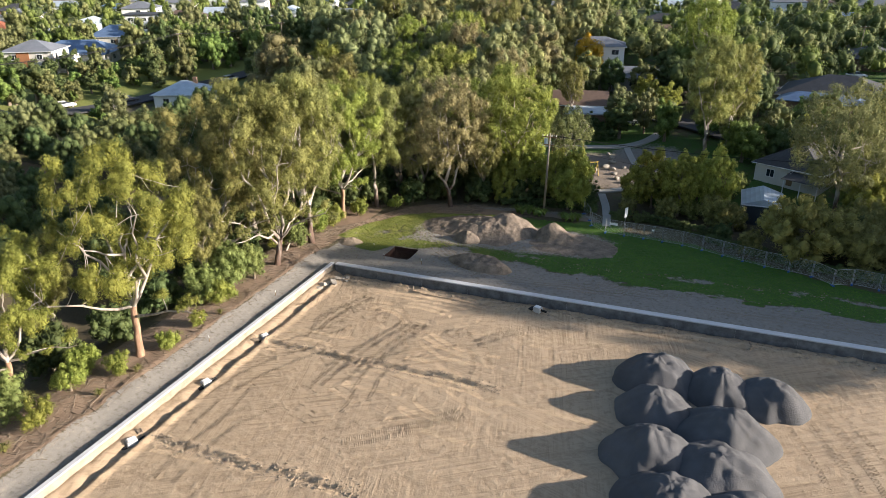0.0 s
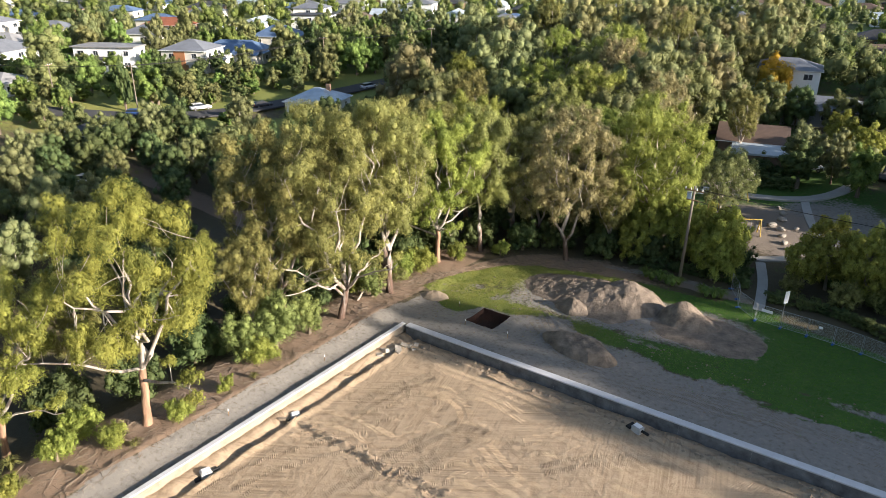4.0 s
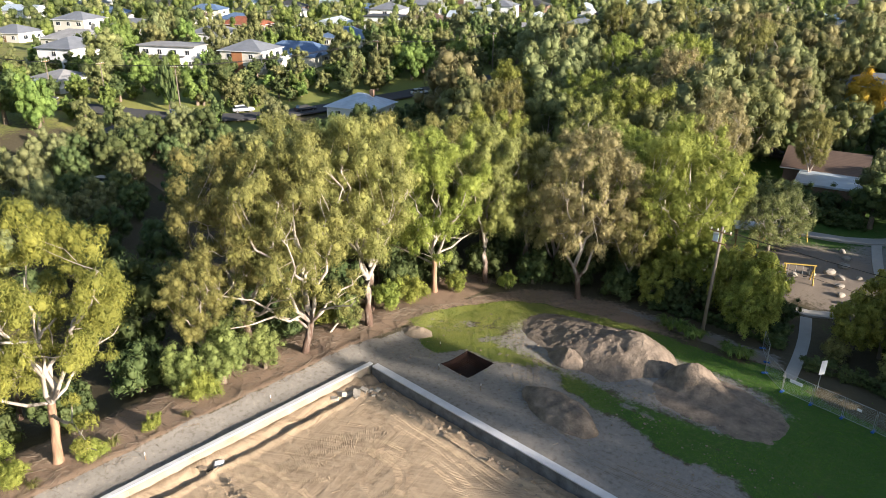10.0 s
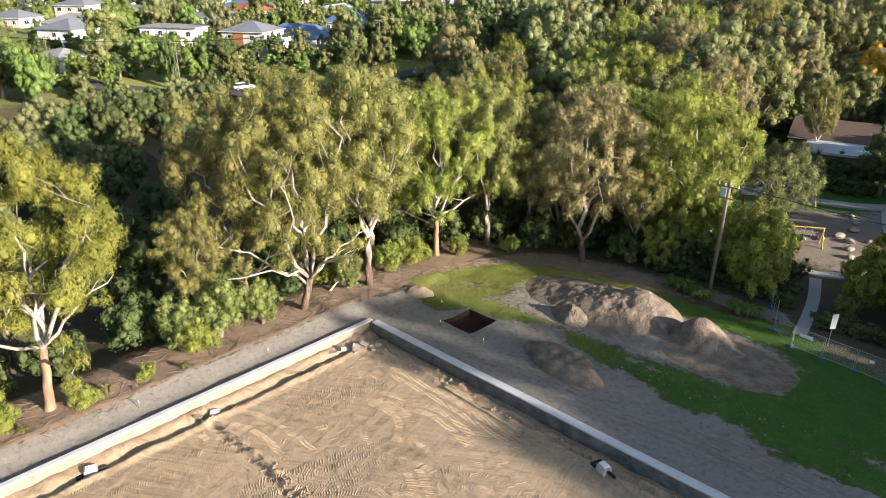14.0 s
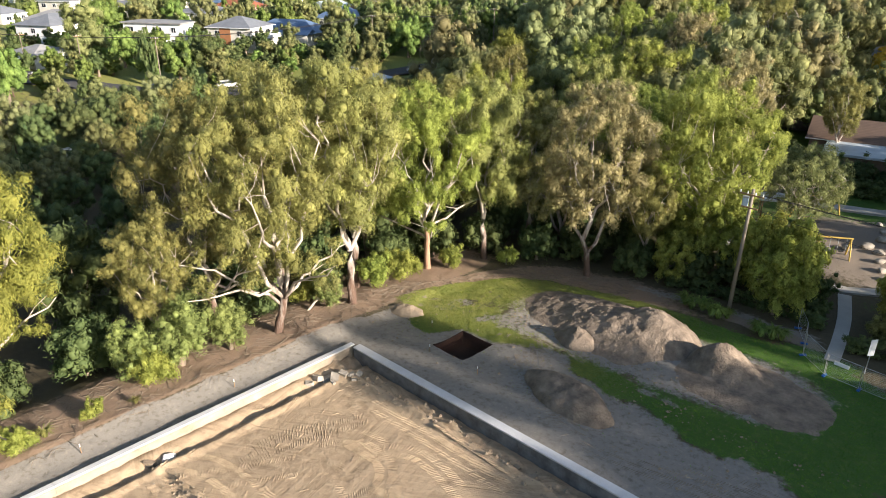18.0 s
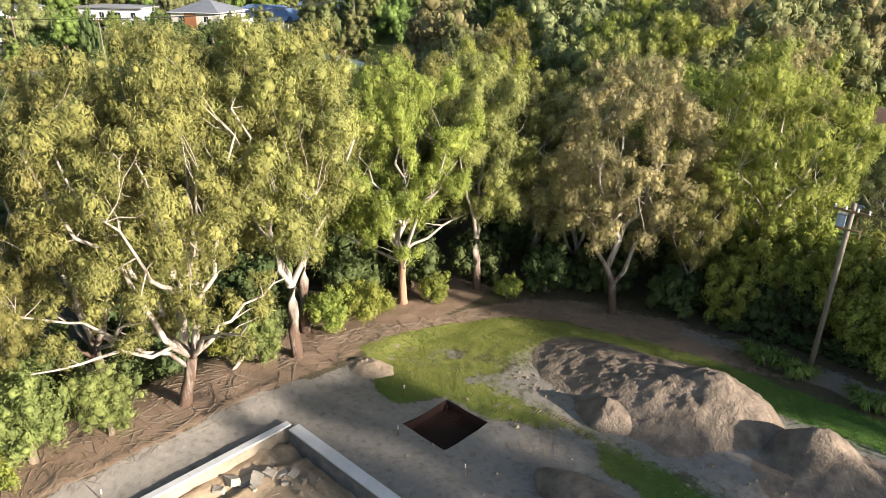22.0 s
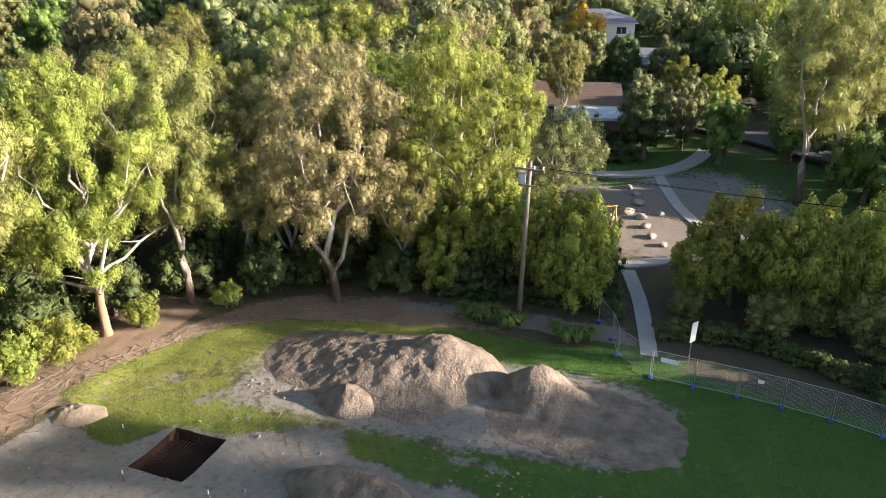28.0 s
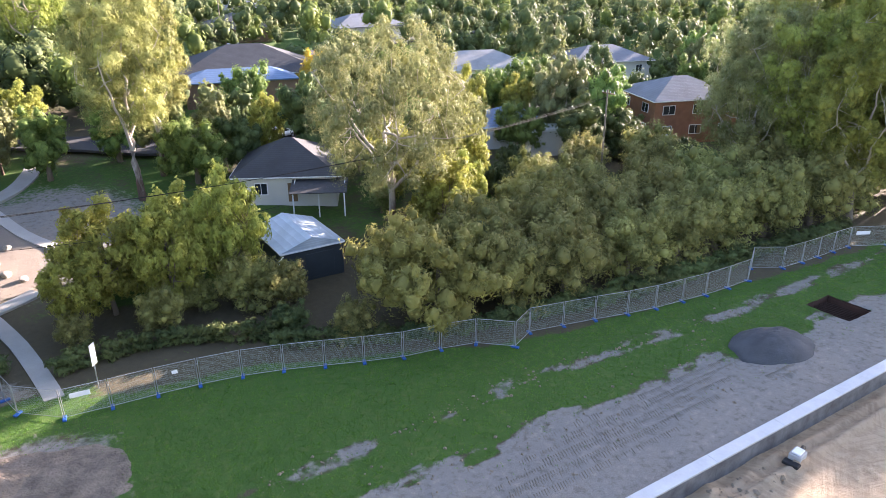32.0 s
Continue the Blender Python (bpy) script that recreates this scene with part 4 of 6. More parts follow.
for i in range(-6, 22):
    for j in range(-8, 26):
        u, v = i * 27 + g.normal() * 2, j * 21 + g.normal() * 2 + (i % 2) * 6
        x, y = -120 + u * math.cos(0.47) * -1 + v * math.sin(0.47) * 0.6, 120 + u * 0.2 + v * 0.9
        far = math.hypot(max(0, -60 - x), max(0, y - 103))
        ang = math.degrees(math.atan2(-(x - 0), y - 30))
        if not (-70 < ang < 78) or far > 420 or (far < 128 and x < 10) or (far < 95):
            continue
        if any(math.hypot(x - hx, y - hy) < hr_ + 11 for hx, hy, hr_ in HOUSES):
            continue
        if g.random() < 0.34 or (-110 < x < -40 and y < 240):
            continue
        src = KINDS[int(g.integers(0, len(KINDS)))]
        copy_thing(src, pose(x, y, gz(x, y), 0, 0, (27 if x < -60 else 0) + float(g.choice([0, 90])) + g.normal() * 4))
        HOUSES.append((x, y, 10))

# ---- streets and paths ----
ROADS = {"street_west": (((-196, 52), (-170, 74), (-148, 90), (-134, 102), (-126, 118), (-120, 150), (-112, 190)), 6.5),
         "street_park": (((-60, 158), (-30, 163), (-6, 152), (6, 145), (22, 141), (45, 140), (80, 143)), 6.5),
         "street_north": (((-60, 214), (-20, 190), (0, 180), (40, 188), (90, 200)), 6.5)}


def densify(pts, step=1.5):
    out = []
    P = [Vector((*p, 0)) for p in pts]
    for i in range(len(P) - 1):
        p0, p1, p2, p3 = P[max(i - 1, 0)], P[i], P[i + 1], P[min(i + 2, len(P) - 1)]
        n = max(1, int((p2 - p1).length / step))
        for k in range(n):
            t = k / n
            out.append(0.5 * ((2 * p1) + (p2 - p0) * t + (2 * p0 - 5 * p1 + 4 * p2 - p3) * t * t + (3 * p1 - p0 - 3 * p2 + p3) * t ** 3))
    return out + [P[-1]]


def strip(name, pts, wide, mat, label, category, up=0.08, thick=0.3, kind="structure"):
    """A slab that follows the ground along a line."""
    Q = densify(pts)
    V, F = [], []
    for i, p in enumerate(Q):
        d = (Q[min(i + 1, len(Q) - 1)] - Q[max(i - 1, 0)]).normalized()
        nrm = Vector((-d.y, d.x, 0)) * wide / 2
        z = max(float(near_height(np.array([q.x]), np.array([q.y]))[0]) for q in (p, p + nrm, p - nrm)) + up
        for s, zz in ((1, z), (-1, z), (-1, z - thick), (1, z - thick)):
            V.append((p.x + nrm.x * s, p.y + nrm.y * s, zz))
    for i in range(len(Q) - 1):
        for k in range(4):
            a, b = i * 4 + k, i * 4 + (k + 1) % 4
            F.append((a, b, b + 4, a + 4))
    e = (len(Q) - 1) * 4
    F += [(3, 2, 1, 0), (e, e + 1, e + 2, e + 3)]
    return tagged(hang(name, mesh_np(name, V, F, mat)), label, category, kind=kind)


def on_road(x, y, gap=5.0):
    return any(math.hypot(x - p.x, y - p.y) < gap for q in ROAD_POINTS for p in q)


ROAD_POINTS = [densify(p, 3.0) for p, w in ROADS.values()]
for nm, (p, w) in ROADS.items():
    strip(nm, p, w, ASPHALT, "grey asphalt suburban street", "road")

# ---- the gum trees round the works ----
A = seat(gum_tree(1, 23.5, 5.8, LEAF_GUM, n_clump=34, n_leaf=58000, limbs=6, fork=0.24, low=0.34, rad=1.75), -49.7, 77.5, 20)
B = seat(gum_tree(2, 21.5, 8.0, LEAF_BRIGHT, n_clump=34, n_leaf=60000, limbs=7, low=0.30, fork=0.24, rad=1.6, sweep=3, base_bark=BARK_PEELING, label="spreading gum tree with a red-brown trunk and bright foliage"), -49.9, 45.4, 200)
C_ = seat(gum_tree(3, 23, 6.8, LEAF_GUM, n_clump=38, n_leaf=60000, limbs=7, low=0.28, fork=0.14, rad=1.75, sweep=5, apart=1.42, label="broad gum tree with long pale limbs"), -49.6, 68.9, 60)
D_ = seat(gum_tree(4, 21, 6.6, LEAF_BROWN, n_clump=52, n_leaf=60000, limbs=6, low=0.20, fork=0.12, rad=1.45, lean=(-1.0, 2.5), apart=1.35, size=(0.26, 0.06), label="gum tree with fine brownish foliage and bare pale limbs"), -37.5, 99.9, 0)
E_ = seat(gum_tree(5, 21, 7.4, LEAF_BRIGHT, n_clump=44, n_leaf=58000, limbs=7, low=0.22, fork=0.2, rad=1.85, bark=BARK_PALE, base_bark=BARK_GREY, label="large green gum tree with pale forked limbs"), -30.3, 110.7, 0)
G_ = seat(gum_tree(6, 20.5, 9.0, LEAF_GREY, n_clump=52, n_leaf=46000, limbs=8, low=0.24, fork=0.26, rad=1.85, apart=1.35, heart=0.4, size=(0.34, 0.08), label="large grey-green gum tree with a pale trunk"), 18.0, 110.8, 0, 1.0)
S_ = seat(gum_tree(7, 8.0, 3.1, LEAF_PARK, n_clump=28, n_leaf=11000, limbs=4, low=0.12, fork=0.2, rad=1.05, base_bark=BARK_GREY, bark=BARK_GREY, size=(0.30, 0.13), puffs=4, label="small bushy green tree with a slim trunk", name="park_tree"), -19.7, 104.6, 0)
M_ = seat(gum_tree(8, 13, 5.0, LEAF_WOOD, n_clump=20, n_leaf=6000, limbs=4, low=0.16, fork=0.2, rad=2.3, size=(0.46, 0.18), puffs=3, fine=False, heart=0.82, apart=1.0, label="olive gum tree in the creek wood"), -66, 84, 0)
N_ = seat(gum_tree(9, 12, 5.2, LEAF_DARK, n_clump=20, n_leaf=6000, limbs=4, low=0.12, fork=0.2, rad=2.3, size=(0.46, 0.18), puffs=3, fine=False, heart=0.82, apart=1.0, bark=BARK_GREY, base_bark=BARK_GREY, label="dark evergreen tree in the creek wood", name="evergreen_tree"), -64, 58, 0)
O_ = seat(gum_tree(10, 14, 5.2, LEAF_MIST, n_clump=20, n_leaf=6000, limbs=4, low=0.16, fork=0.2, rad=2.3, size=(0.46, 0.18), puffs=3, fine=False, heart=0.82, apart=1.0, label="grey-green tree in the creek wood", name="creek_tree"), -72, 118, 0)
Q_ = seat(gum_tree(11, 14, 5.2, LEAF_RUSTY, n_clump=22, n_leaf=6000, limbs=4, low=0.16, fork=0.2, rad=2.2, size=(0.46, 0.16), puffs=3, fine=False, heart=0.82, apart=1.0, label="brownish gum tree behind the park"), -46, 150, 0)
F1 = seat(bush(12, 7.5, 3.2, LEAF_GARDEN, 20, 6000, size=(0.36, 0.16), dense=0.72, name="garden_tree", label="garden tree with a round green crown", rad=1.3), -158, 104)
F2 = seat(bush(13, 8.5, 2.9, LEAF_DARK, 20, 6000, size=(0.36, 0.16), dense=0.72, name="garden_tree", label="dark green garden tree between houses", rad=1.25), -150, 172)
F3 = seat(bush(14, 9.5, 3.6, LEAF_WOOD, 22, 6500, size=(0.38, 0.15), dense=0.68, name="street_tree", label="gum tree beside the suburban street", rad=1.4), -142, 152)

def stand(src, *rows):
    """Copies of one plant: x, y, size, turn and, where it is stretched, the extra height."""
    for row in rows:
        x, y, s, turn = row[:4]
        place(src, x, y, s, turn, row[4] * s if len(row) > 4 else None)


spots = []                           # where trees stand already
WOOD_GUMS = ((B, -73.0, 166.0, 0.82, 10), (D_, -50.0, 150.0, 0.95, 60), (E_, -58.0, 161.0, 0.95, 140), (D_, -40.5, 138.0, 0.85, 200), (A, -92.0, 196.0, 0.8, 40), (C_, -83.0, 214.0, 0.8, 90),
             (E_, -64.0, 140.0, 0.8, 250), (A, -70.0, 125.0, 0.75, 120), (E_, -82.0, 142.0, 0.75, 30), (D_, -60.0, 200.0, 0.85, 300), (C_, -52.0, 180.0, 0.85, 20))
# Along the works and the creek
stand(A, (-52.8, 80.5, 0.98, 130), (-48.5, 95.7, 0.86, 250), (-47.0, 101.5, 0.8, 80), (-56.0, 74.0, 1.0, 300), (-53.0, 60.0, 0.55, 200), (-55.5, 29.0, 0.78, 10), (-62.0, 46.0, 0.6, 140))
stand(B, (-51.1, 89.2, 0.93, 40, 22.0 / 21.5), (-57.0, 105.0, 0.92, 300), (-57.5, 37.0, 0.8, 100))
stand(C_, (-55.5, 66.5, 0.98, 170), (-58.0, 95.0, 0.9, 10), (-50.0, 120.0, 0.82, 120))
stand(E_, (-57.0, 86.0, 0.98, 90), (-50.4, 132.5, 0.9, 100), (-53.0, 20.5, 0.75, 55))
stand(D_, (-44.0, 104.0, 0.85, 140))
# Tall gums that stand out of the wood to the north
for src, x, y, k, turn in WOOD_GUMS:
    place(src, x, y, k, turn)
    spots.append((x, y))
# Behind the field and round the park
stand(E_, (-41.0, 113.0, 0.85, 210), (-34.0, 118.0, 0.7, 170), (-4.6, 192.0, 0.95, 30))
stand(G_, (-24.0, 122.0, 0.55, 20))
stand(A, (-1.0, 131.0, 0.95, 200))
stand(A, (-28.6, 147.8, 0.55, 20), (-33.5, 104.5, 0.55, 190), (2.5, 137.0, 0.85, 60))
stand(N_, (-24.0, 170.0, 0.7, 40), (-11.0, 171.5, 0.75, 10), (-6.0, 168.0, 0.8, 130), (8.0, 160.0, 0.6, 0))
stand(M_, (-17.0, 169.0, 0.65, 100), (-29.0, 166.5, 0.8, 200), (-38.0, 172.0, 0.8, 20), (3.0, 166.0, 0.75, 80))
stand(O_, (-34.0, 161.0, 0.7, 50))
stand(S_, (-9.5, 153.0, 1.0, 100), (-14.5, 158.5, 1.0, 50))
# East of the shed
stand(G_, (62.0, 104.0, 0.75, 150), (68.0, 103.0, 1.0, 20), (72.0, 109.0, 1.0, 100))
# Mostly unseen: tall gums added to cast shade over field, strip and site
stand(E_, (62.0, 90.5, 0.95, 10), (64.0, 97.0, 1.0, 220), (73.0, 92.0, 1.3, 130), (84.0, 97.5, 1.75, 290), (88.0, 84.5, 1.2, 40), (97.0, 80.0, 1.0, 200), (84.0, 106.0, 1.45, 10), (76.0, 91.5, 1.2, 120))
stand(C_, (70.0, 88.0, 0.95, 40), (95.0, 92.0, 1.2, 150))
stand(B, (79.0, 90.0, 1.25, 60))
stand(S_, (22.0, 118.0, 1.1, 240), (24.5, 124.0, 1.0, 300), (29.0, 116.0, 1.2, 10), (33.0, 121.0, 1.1, 70))

g = np.random.default_rng(5)


def clear_of_houses(x, y, gap=3.0):
    return all(math.hypot(x - hx, y - hy) > hr_ + gap for hx, hy, hr_ in HOUSES)


def before_house(x, y, deep):
    """Whether a place lies in the open ground before one of the nearer houses."""
    for hx, hy, hr_ in HOUSES[:EXPLICIT]:
        r = math.hypot(hx, hy - 35)
        ax, ay = hx / r, (hy - 35) / r
        if 0 < (hx - x) * ax + (hy - y) * ay < deep and abs((hx - x) * ay - (hy - y) * ax) < hr_ * 0.8:
            return True
    return False


# The creek wood: lower, darker trees in a band west of the tall row
for _ in range(1500):
    x, y = g.uniform(-117, -62), g.uniform(14, 132)
    if len(spots) > 125:
        break
    if all(math.hypot(x - a, y - b) > 4.6 for a, b in spots) and clear_of_houses(x, y, 5 if x < -100 else 2) and not on_road(x, y, 5.0) and not (x < -100 and 96 < y < 131):
        if (-90 < x < -70 and 70 < y < 84) or (x > -74 and y < 70):
            continue
        spots.append((x, y))
        # Dark leaves drawn more often: shade of the tall row put into colour
        src = [M_, N_, N_, O_, N_][int(g.integers(0, 5))]
        s = g.uniform(0.45, 0.72) if x < -72 else g.uniform(0.6, 0.9)
        place(src, x, y, s, g.uniform(0, 360))
# Behind the park and the tall row, to the north
for _ in range(2400):
    x, y = g.uniform(-100, -38), g.uniform(120, 240)
    if len(spots) > 215:
        break
    if all(math.hypot(x - a, y - b) > 7.0 for a, b in spots) and clear_of_houses(x, y, 3) and not before_house(x, y, 22):
        spots.append((x, y))
        src = [M_, Q_, O_, M_, M_][int(g.integers(0, 5))]
        place(src, x, y, g.uniform(0.9, 1.4), g.uniform(0, 360))


# Garden and street trees of the suburb; the furthest are one mass of treetops
def treetops(name, rows, mat, seed):
    C = []
    gg = np.random.default_rng(seed)
    for x, y, s in rows:
        z = gz(x, y)
        h, R = gg.uniform(5.5, 9.5) * s, gg.uniform(2.2, 3.4) * s
        for k in range(7):
            a, q, f = gg.uniform(0, 6.28), gg.random() ** 0.5 * 0.75, gg.uniform(0.35, 0.85)
            q *= R * math.sin(math.pi * min(1, f * 0.9 + 0.12))
            r = R * gg.uniform(0.6, 0.95)
            C.append((x + q * math.cos(a), y + q * math.sin(a), z + h * f, r, r * gg.uniform(1.0, 1.4)))
    me = crown_mesh(name, C, 40 * len(C), 0.62, 0.3, seed, mat, 0.4, 0.72, 1)
    return tagged(hang(name, me), "mass of distant suburban treetops", "trees", kind="stuff")


VERGE = ((-215, 84), (-203, 113), (-172, 130), (-156, 154), (-124, 158), (-112, 122), (-130, 92), (-143, 79), (-172, 78))


def in_verge(x, y):
    """The open street and its mown verges."""
    odd = False
    for (x1, y1), (x2, y2) in zip(VERGE, VERGE[1:] + VERGE[:1]):
        if (y1 > y) != (y2 > y) and x < (x2 - x1) * (y - y1) / (y2 - y1) + x1:
            odd = not odd
    return odd


for src, x, y, s, k in ((F3, -167.4, 99.6, 1.5, 1.45), (F1, -147.2, 91.4, 0.62, 0.7), (F2, -140.0, 101.0, 0.6, 1.25), (F1, -141.5, 108.0, 1.15, 1.1), (F2, -138.5, 112.5, 1.1, 1.05), (N_, -117.0, 87.3, 0.62, 0.6), (M_, -117.5, 83.0, 0.6, 0.6), (O_, -118.5, 94.0, 0.55, 0.5), (O_, -116.0, 91.0, 0.6, 0.6), (M_, -118.5, 76.5, 0.6, 0.6), (O_, -112.5, 108.0, 0.6, 0.6), (F1, -136.0, 130.3, 0.7, 0.7), (F2, -141.7, 116.5, 0.6, 0.6),
                        (F3, -161.1, 80.0, 0.6, 0.6), (F1, -171.0, 118.0, 0.75, 0.8), (F1, -150.0, 84.0, 0.45, 0.4), (F2, -131.0, 140.0, 0.8, 0.9), (F3, -127.0, 147.0, 0.9, 1.0)):
    place(src, x, y, s, x * 7 % 360, k)
gv = np.random.default_rng(77)
for _ in range(300):                 # low garden shrubs along the verges
    x, y = gv.uniform(-205, -118), gv.uniform(80, 155)
    if in_verge(x, y) and clear_of_houses(x, y, 0.5) and not on_road(x, y, 4.5):
        s = gv.uniform(0.3, 0.8)
        place([F1, F2, F3][int(gv.integers(0, 3))], x, y, s, gv.uniform(0, 360), s * gv.uniform(0.7, 1.1))
count, distant = 0, [[], [], []]
# Front yards are kept low, so that the houses look out over them
SIGHT = []                           # middle, half breadth, direction towards the house, depth of the open yard
for n_house, (hx, hy, hr_) in enumerate(HOUSES):
    far_away = math.hypot(hx, hy - 35)
    SIGHT.append((hx, hy, hr_ * 0.9, hx / far_away, (hy - 35) / far_away, 25 if n_house < EXPLICIT else 10))
SIGHT = np.array(SIGHT).T


def plant(x, y, gap):
    """Whether a garden tree may stand here."""
    far = math.hypot(max(0, -60 - x), max(0, y - 103))
    ang = math.degrees(math.atan2(-x, y - 30))
    if (far < 52 and not (x > -30 and far > 12)) or far > 430 or not (-75 < ang < 84) or (-106 < x < -38 and y < 236) or (x < -100 and far < 44):
        return None
    if not clear_of_houses(x, y, 0.5) or (-34 < x < 9 and y < 140) or (9 <= x < 45 and y < 128) or on_road(x, y, 4.2):
        return None
    ex, ey, er, ax, ay, deep = SIGHT
    ahead = (ex - x) * ax + (ey - y) * ay
    if np.any((ahead > 0) & (ahead < deep) & (abs((ex - x) * ay - (ey - y) * ax) < er)) or (x < -100 and on_road(x, y, 8.0)):
        return None
    if in_verge(x, y) or (-140 < x < -100 and 66 < y < 150) or any(abs(x - a) < gap and abs(y - b) < gap for a, b in spots):
        return None
    spots.append((x, y))
    return far


def grow(x, y, far):
    near = x > -40 and far < 34
    src = ([S_, N_, M_, O_, F1, F2] if near else [F1, F2, F3, F1, F3, O_])[int(g.integers(0, 6))]
    s = g.uniform(0.6, 1.2) * (0.7 if src in (O_, M_, N_) else 1)
    place(src, x, y, s, g.uniform(0, 360), s * g.uniform(0.85, 1.25))


for _ in range(6000):                # gardens of the nearest streets
    x, y = g.uniform(-215, -100), g.uniform(50, 215)
    far = plant(x, y, 4.4)
    if far:
        if far < 150 and count < 300:
            grow(x, y, far)
        else:
            distant[int(g.integers(0, 3))].append((x, y, g.uniform(0.5, 0.95)))
        count += 1
        if count > 420:
            break
for _ in range(9000):                # round the park and to the east
    x, y = g.uniform(-36, 190), g.uniform(118, 290)
    far = plant(x, y, 3.8)
    if far:
        if far < 44:
            grow(x, y, far)
        else:
            distant[int(g.choice([0, 1, 2, 2]))].append((x, y, g.uniform(0.7, 1.35)))
for _ in range(30000):
    x, y = g.uniform(-450, 230), g.uniform(50, 520)
    far = plant(x, y, 4.4)
    if far:
        distant[int(g.integers(0, 3))].append((x, y, g.uniform(0.6, 1.3)))
        if sum(map(len, distant)) > 2900:
            break
for i, (rows, mat) in enumerate(zip(distant, (LEAF_WOOD, LEAF_GARDEN, LEAF_DARK))):
    treetops("treetops", rows, mat, 70 + i)

# ---- bushes ----
U1 = seat(bush(31, 4.2, 2.6, LEAF_DARK, 22, 4600, size=(0.28, 0.12), label="dense dark shrub under the gum trees"), -56, 79, 0)
U2 = seat(bush(32, 3.2, 1.9, LEAF_BRIGHT, 17, 5600, size=(0.19, 0.075), dense=0.38, label="bright green shrub at the edge of the wood"), -49.6, 57.8, 0)
U3 = seat(bush(33, 6.0, 2.6, LEAF_SAGE, 30, 10500, size=(0.22, 0.065), dense=0.38, label="grey-green wattle shrub under the gums"), -50.6, 60.5, 0)
U4 = seat(bush(34, 6.5, 3.6, LEAF_GUM, 28, 8000, size=(0.30, 0.11), dense=0.38, label="olive wattle thicket behind the fence"), 19.5, 94.0, 0)
seat(bush(35, 8.8, 6.9, LEAF_WATTLE, 46, 15000, size=(0.34, 0.14), name="wattle_tree", label="broad golden wattle tree behind the temporary fence", rad=1.6), 13.6, 95.4, 0)
# Along the works and the creek
stand(U1, (-54, 86, 1.1, 30), (-53, 92, 1.2, 80), (-50, 97, 1.1, 10), (-55, 70, 1.1, 200), (-57, 63, 1.3, 120), (-56.5, 55, 1.2, 60), (-44, 99.5, 1.0, 60), (-46, 106, 1.3, 90), (-52, 103, 1.3, 40), (-60, 90, 1.4, 40), (-60, 80, 1.4, 140), (-61, 71, 1.4, 240), (-62, 100, 1.4, 300), (-56, 48, 1.0, 10), (-58, 42, 1.2, 70))
stand(U2, (-50.6, 85.0, 1.15, 20), (-49.5, 91.0, 0.9, 100), (-45.5, 96.0, 0.7, 140), (-52.5, 74.5, 1.0, 200), (-51.5, 81.5, 1.2, 100), (-53.2, 41.5, 1.0, 60), (-48.2, 47.5, 0.7, 30), (-49.5, 42.0, 0.8, 80), (-51.5, 38.5, 0.9, 170), (-49.5, 33.5, 0.8, 220), (-48.3, 52.5, 0.5, 220))
stand(U3, (-51.5, 56.8, 0.8, 50), (-49.8, 64.5, 0.75, 140), (-50.2, 75.0, 0.6, 90), (-53.0, 33.0, 0.8, 70))
# Behind the field and round the park
stand(U1, (-40, 103, 1.1, 160), (-34, 104, 1.0, 220), (-29, 106, 1.0, 260), (-25, 107.5, 1.1, 20), (-38, 108, 1.2, 150), (-33, 110, 1.1, 30), (3.0, 99.3, 0.6, 40), (2.5, 116.5, 0.7, 40), (5.0, 119.5, 0.6, 80), (1.0, 125.5, 0.5, 100), (-3.0, 110.5, 0.7, 10), (-8.5, 112.0, 0.6, 80), (-6.5, 115.5, 0.6, 200), (1.5, 118.0, 0.7, 30), (-17.5, 110.5, 0.6, 90), (-16.5, 106.5, 0.5, 130))
stand(U1, (-26.0, 112.5, 0.8, 10), (-27.0, 140.8, 0.95, 40), (-23.4, 141.2, 0.9, 160), (-30.5, 141.0, 1.0, 250), (-20.6, 142.4, 0.6, 90))
stand(U4, (6.5, 96.0, 0.5, 230), (-1.8, 106.6, 0.45, 50), (1.8, 106.4, 0.45, 150), (-10.8, 105.5, 0.4, 10), (1.5, 105.0, 0.7, 10), (4.5, 104.0, 0.6, 110), (-5.0, 104.8, 0.55, 200))
stand(S_, (-7.5, 109.2, 1.2, 40), (-3.5, 107.0, 1.05, 130, 1.2), (-10.0, 107.8, 0.92, 200), (-25.5, 108.5, 1.06, 80), (-1.0, 113.0, 1.05, 90), (1.5, 108.0, 1.1, 160, 1.25), (-18.6, 105.2, 0.95, 20, 1.3), (-22.3, 106.0, 0.85, 140, 1.3), (-29.3, 107.4, 0.95, 10, 1.05), (-32.2, 108.6, 0.85, 200, 1.1), (-22.0, 110.0, 1.0, 250), (-30.0, 104.0, 0.75, 300))
stand(U2, (2.0, 121.5, 0.7, 30))
stand(U3, (0.5, 113.6, 1.15, 20), (3.2, 114.5, 0.8, 120), (-5.5, 112.5, 0.7, 60), (4.5, 118.0, 0.6, 300), (-20.0, 108.5, 0.6, 30))
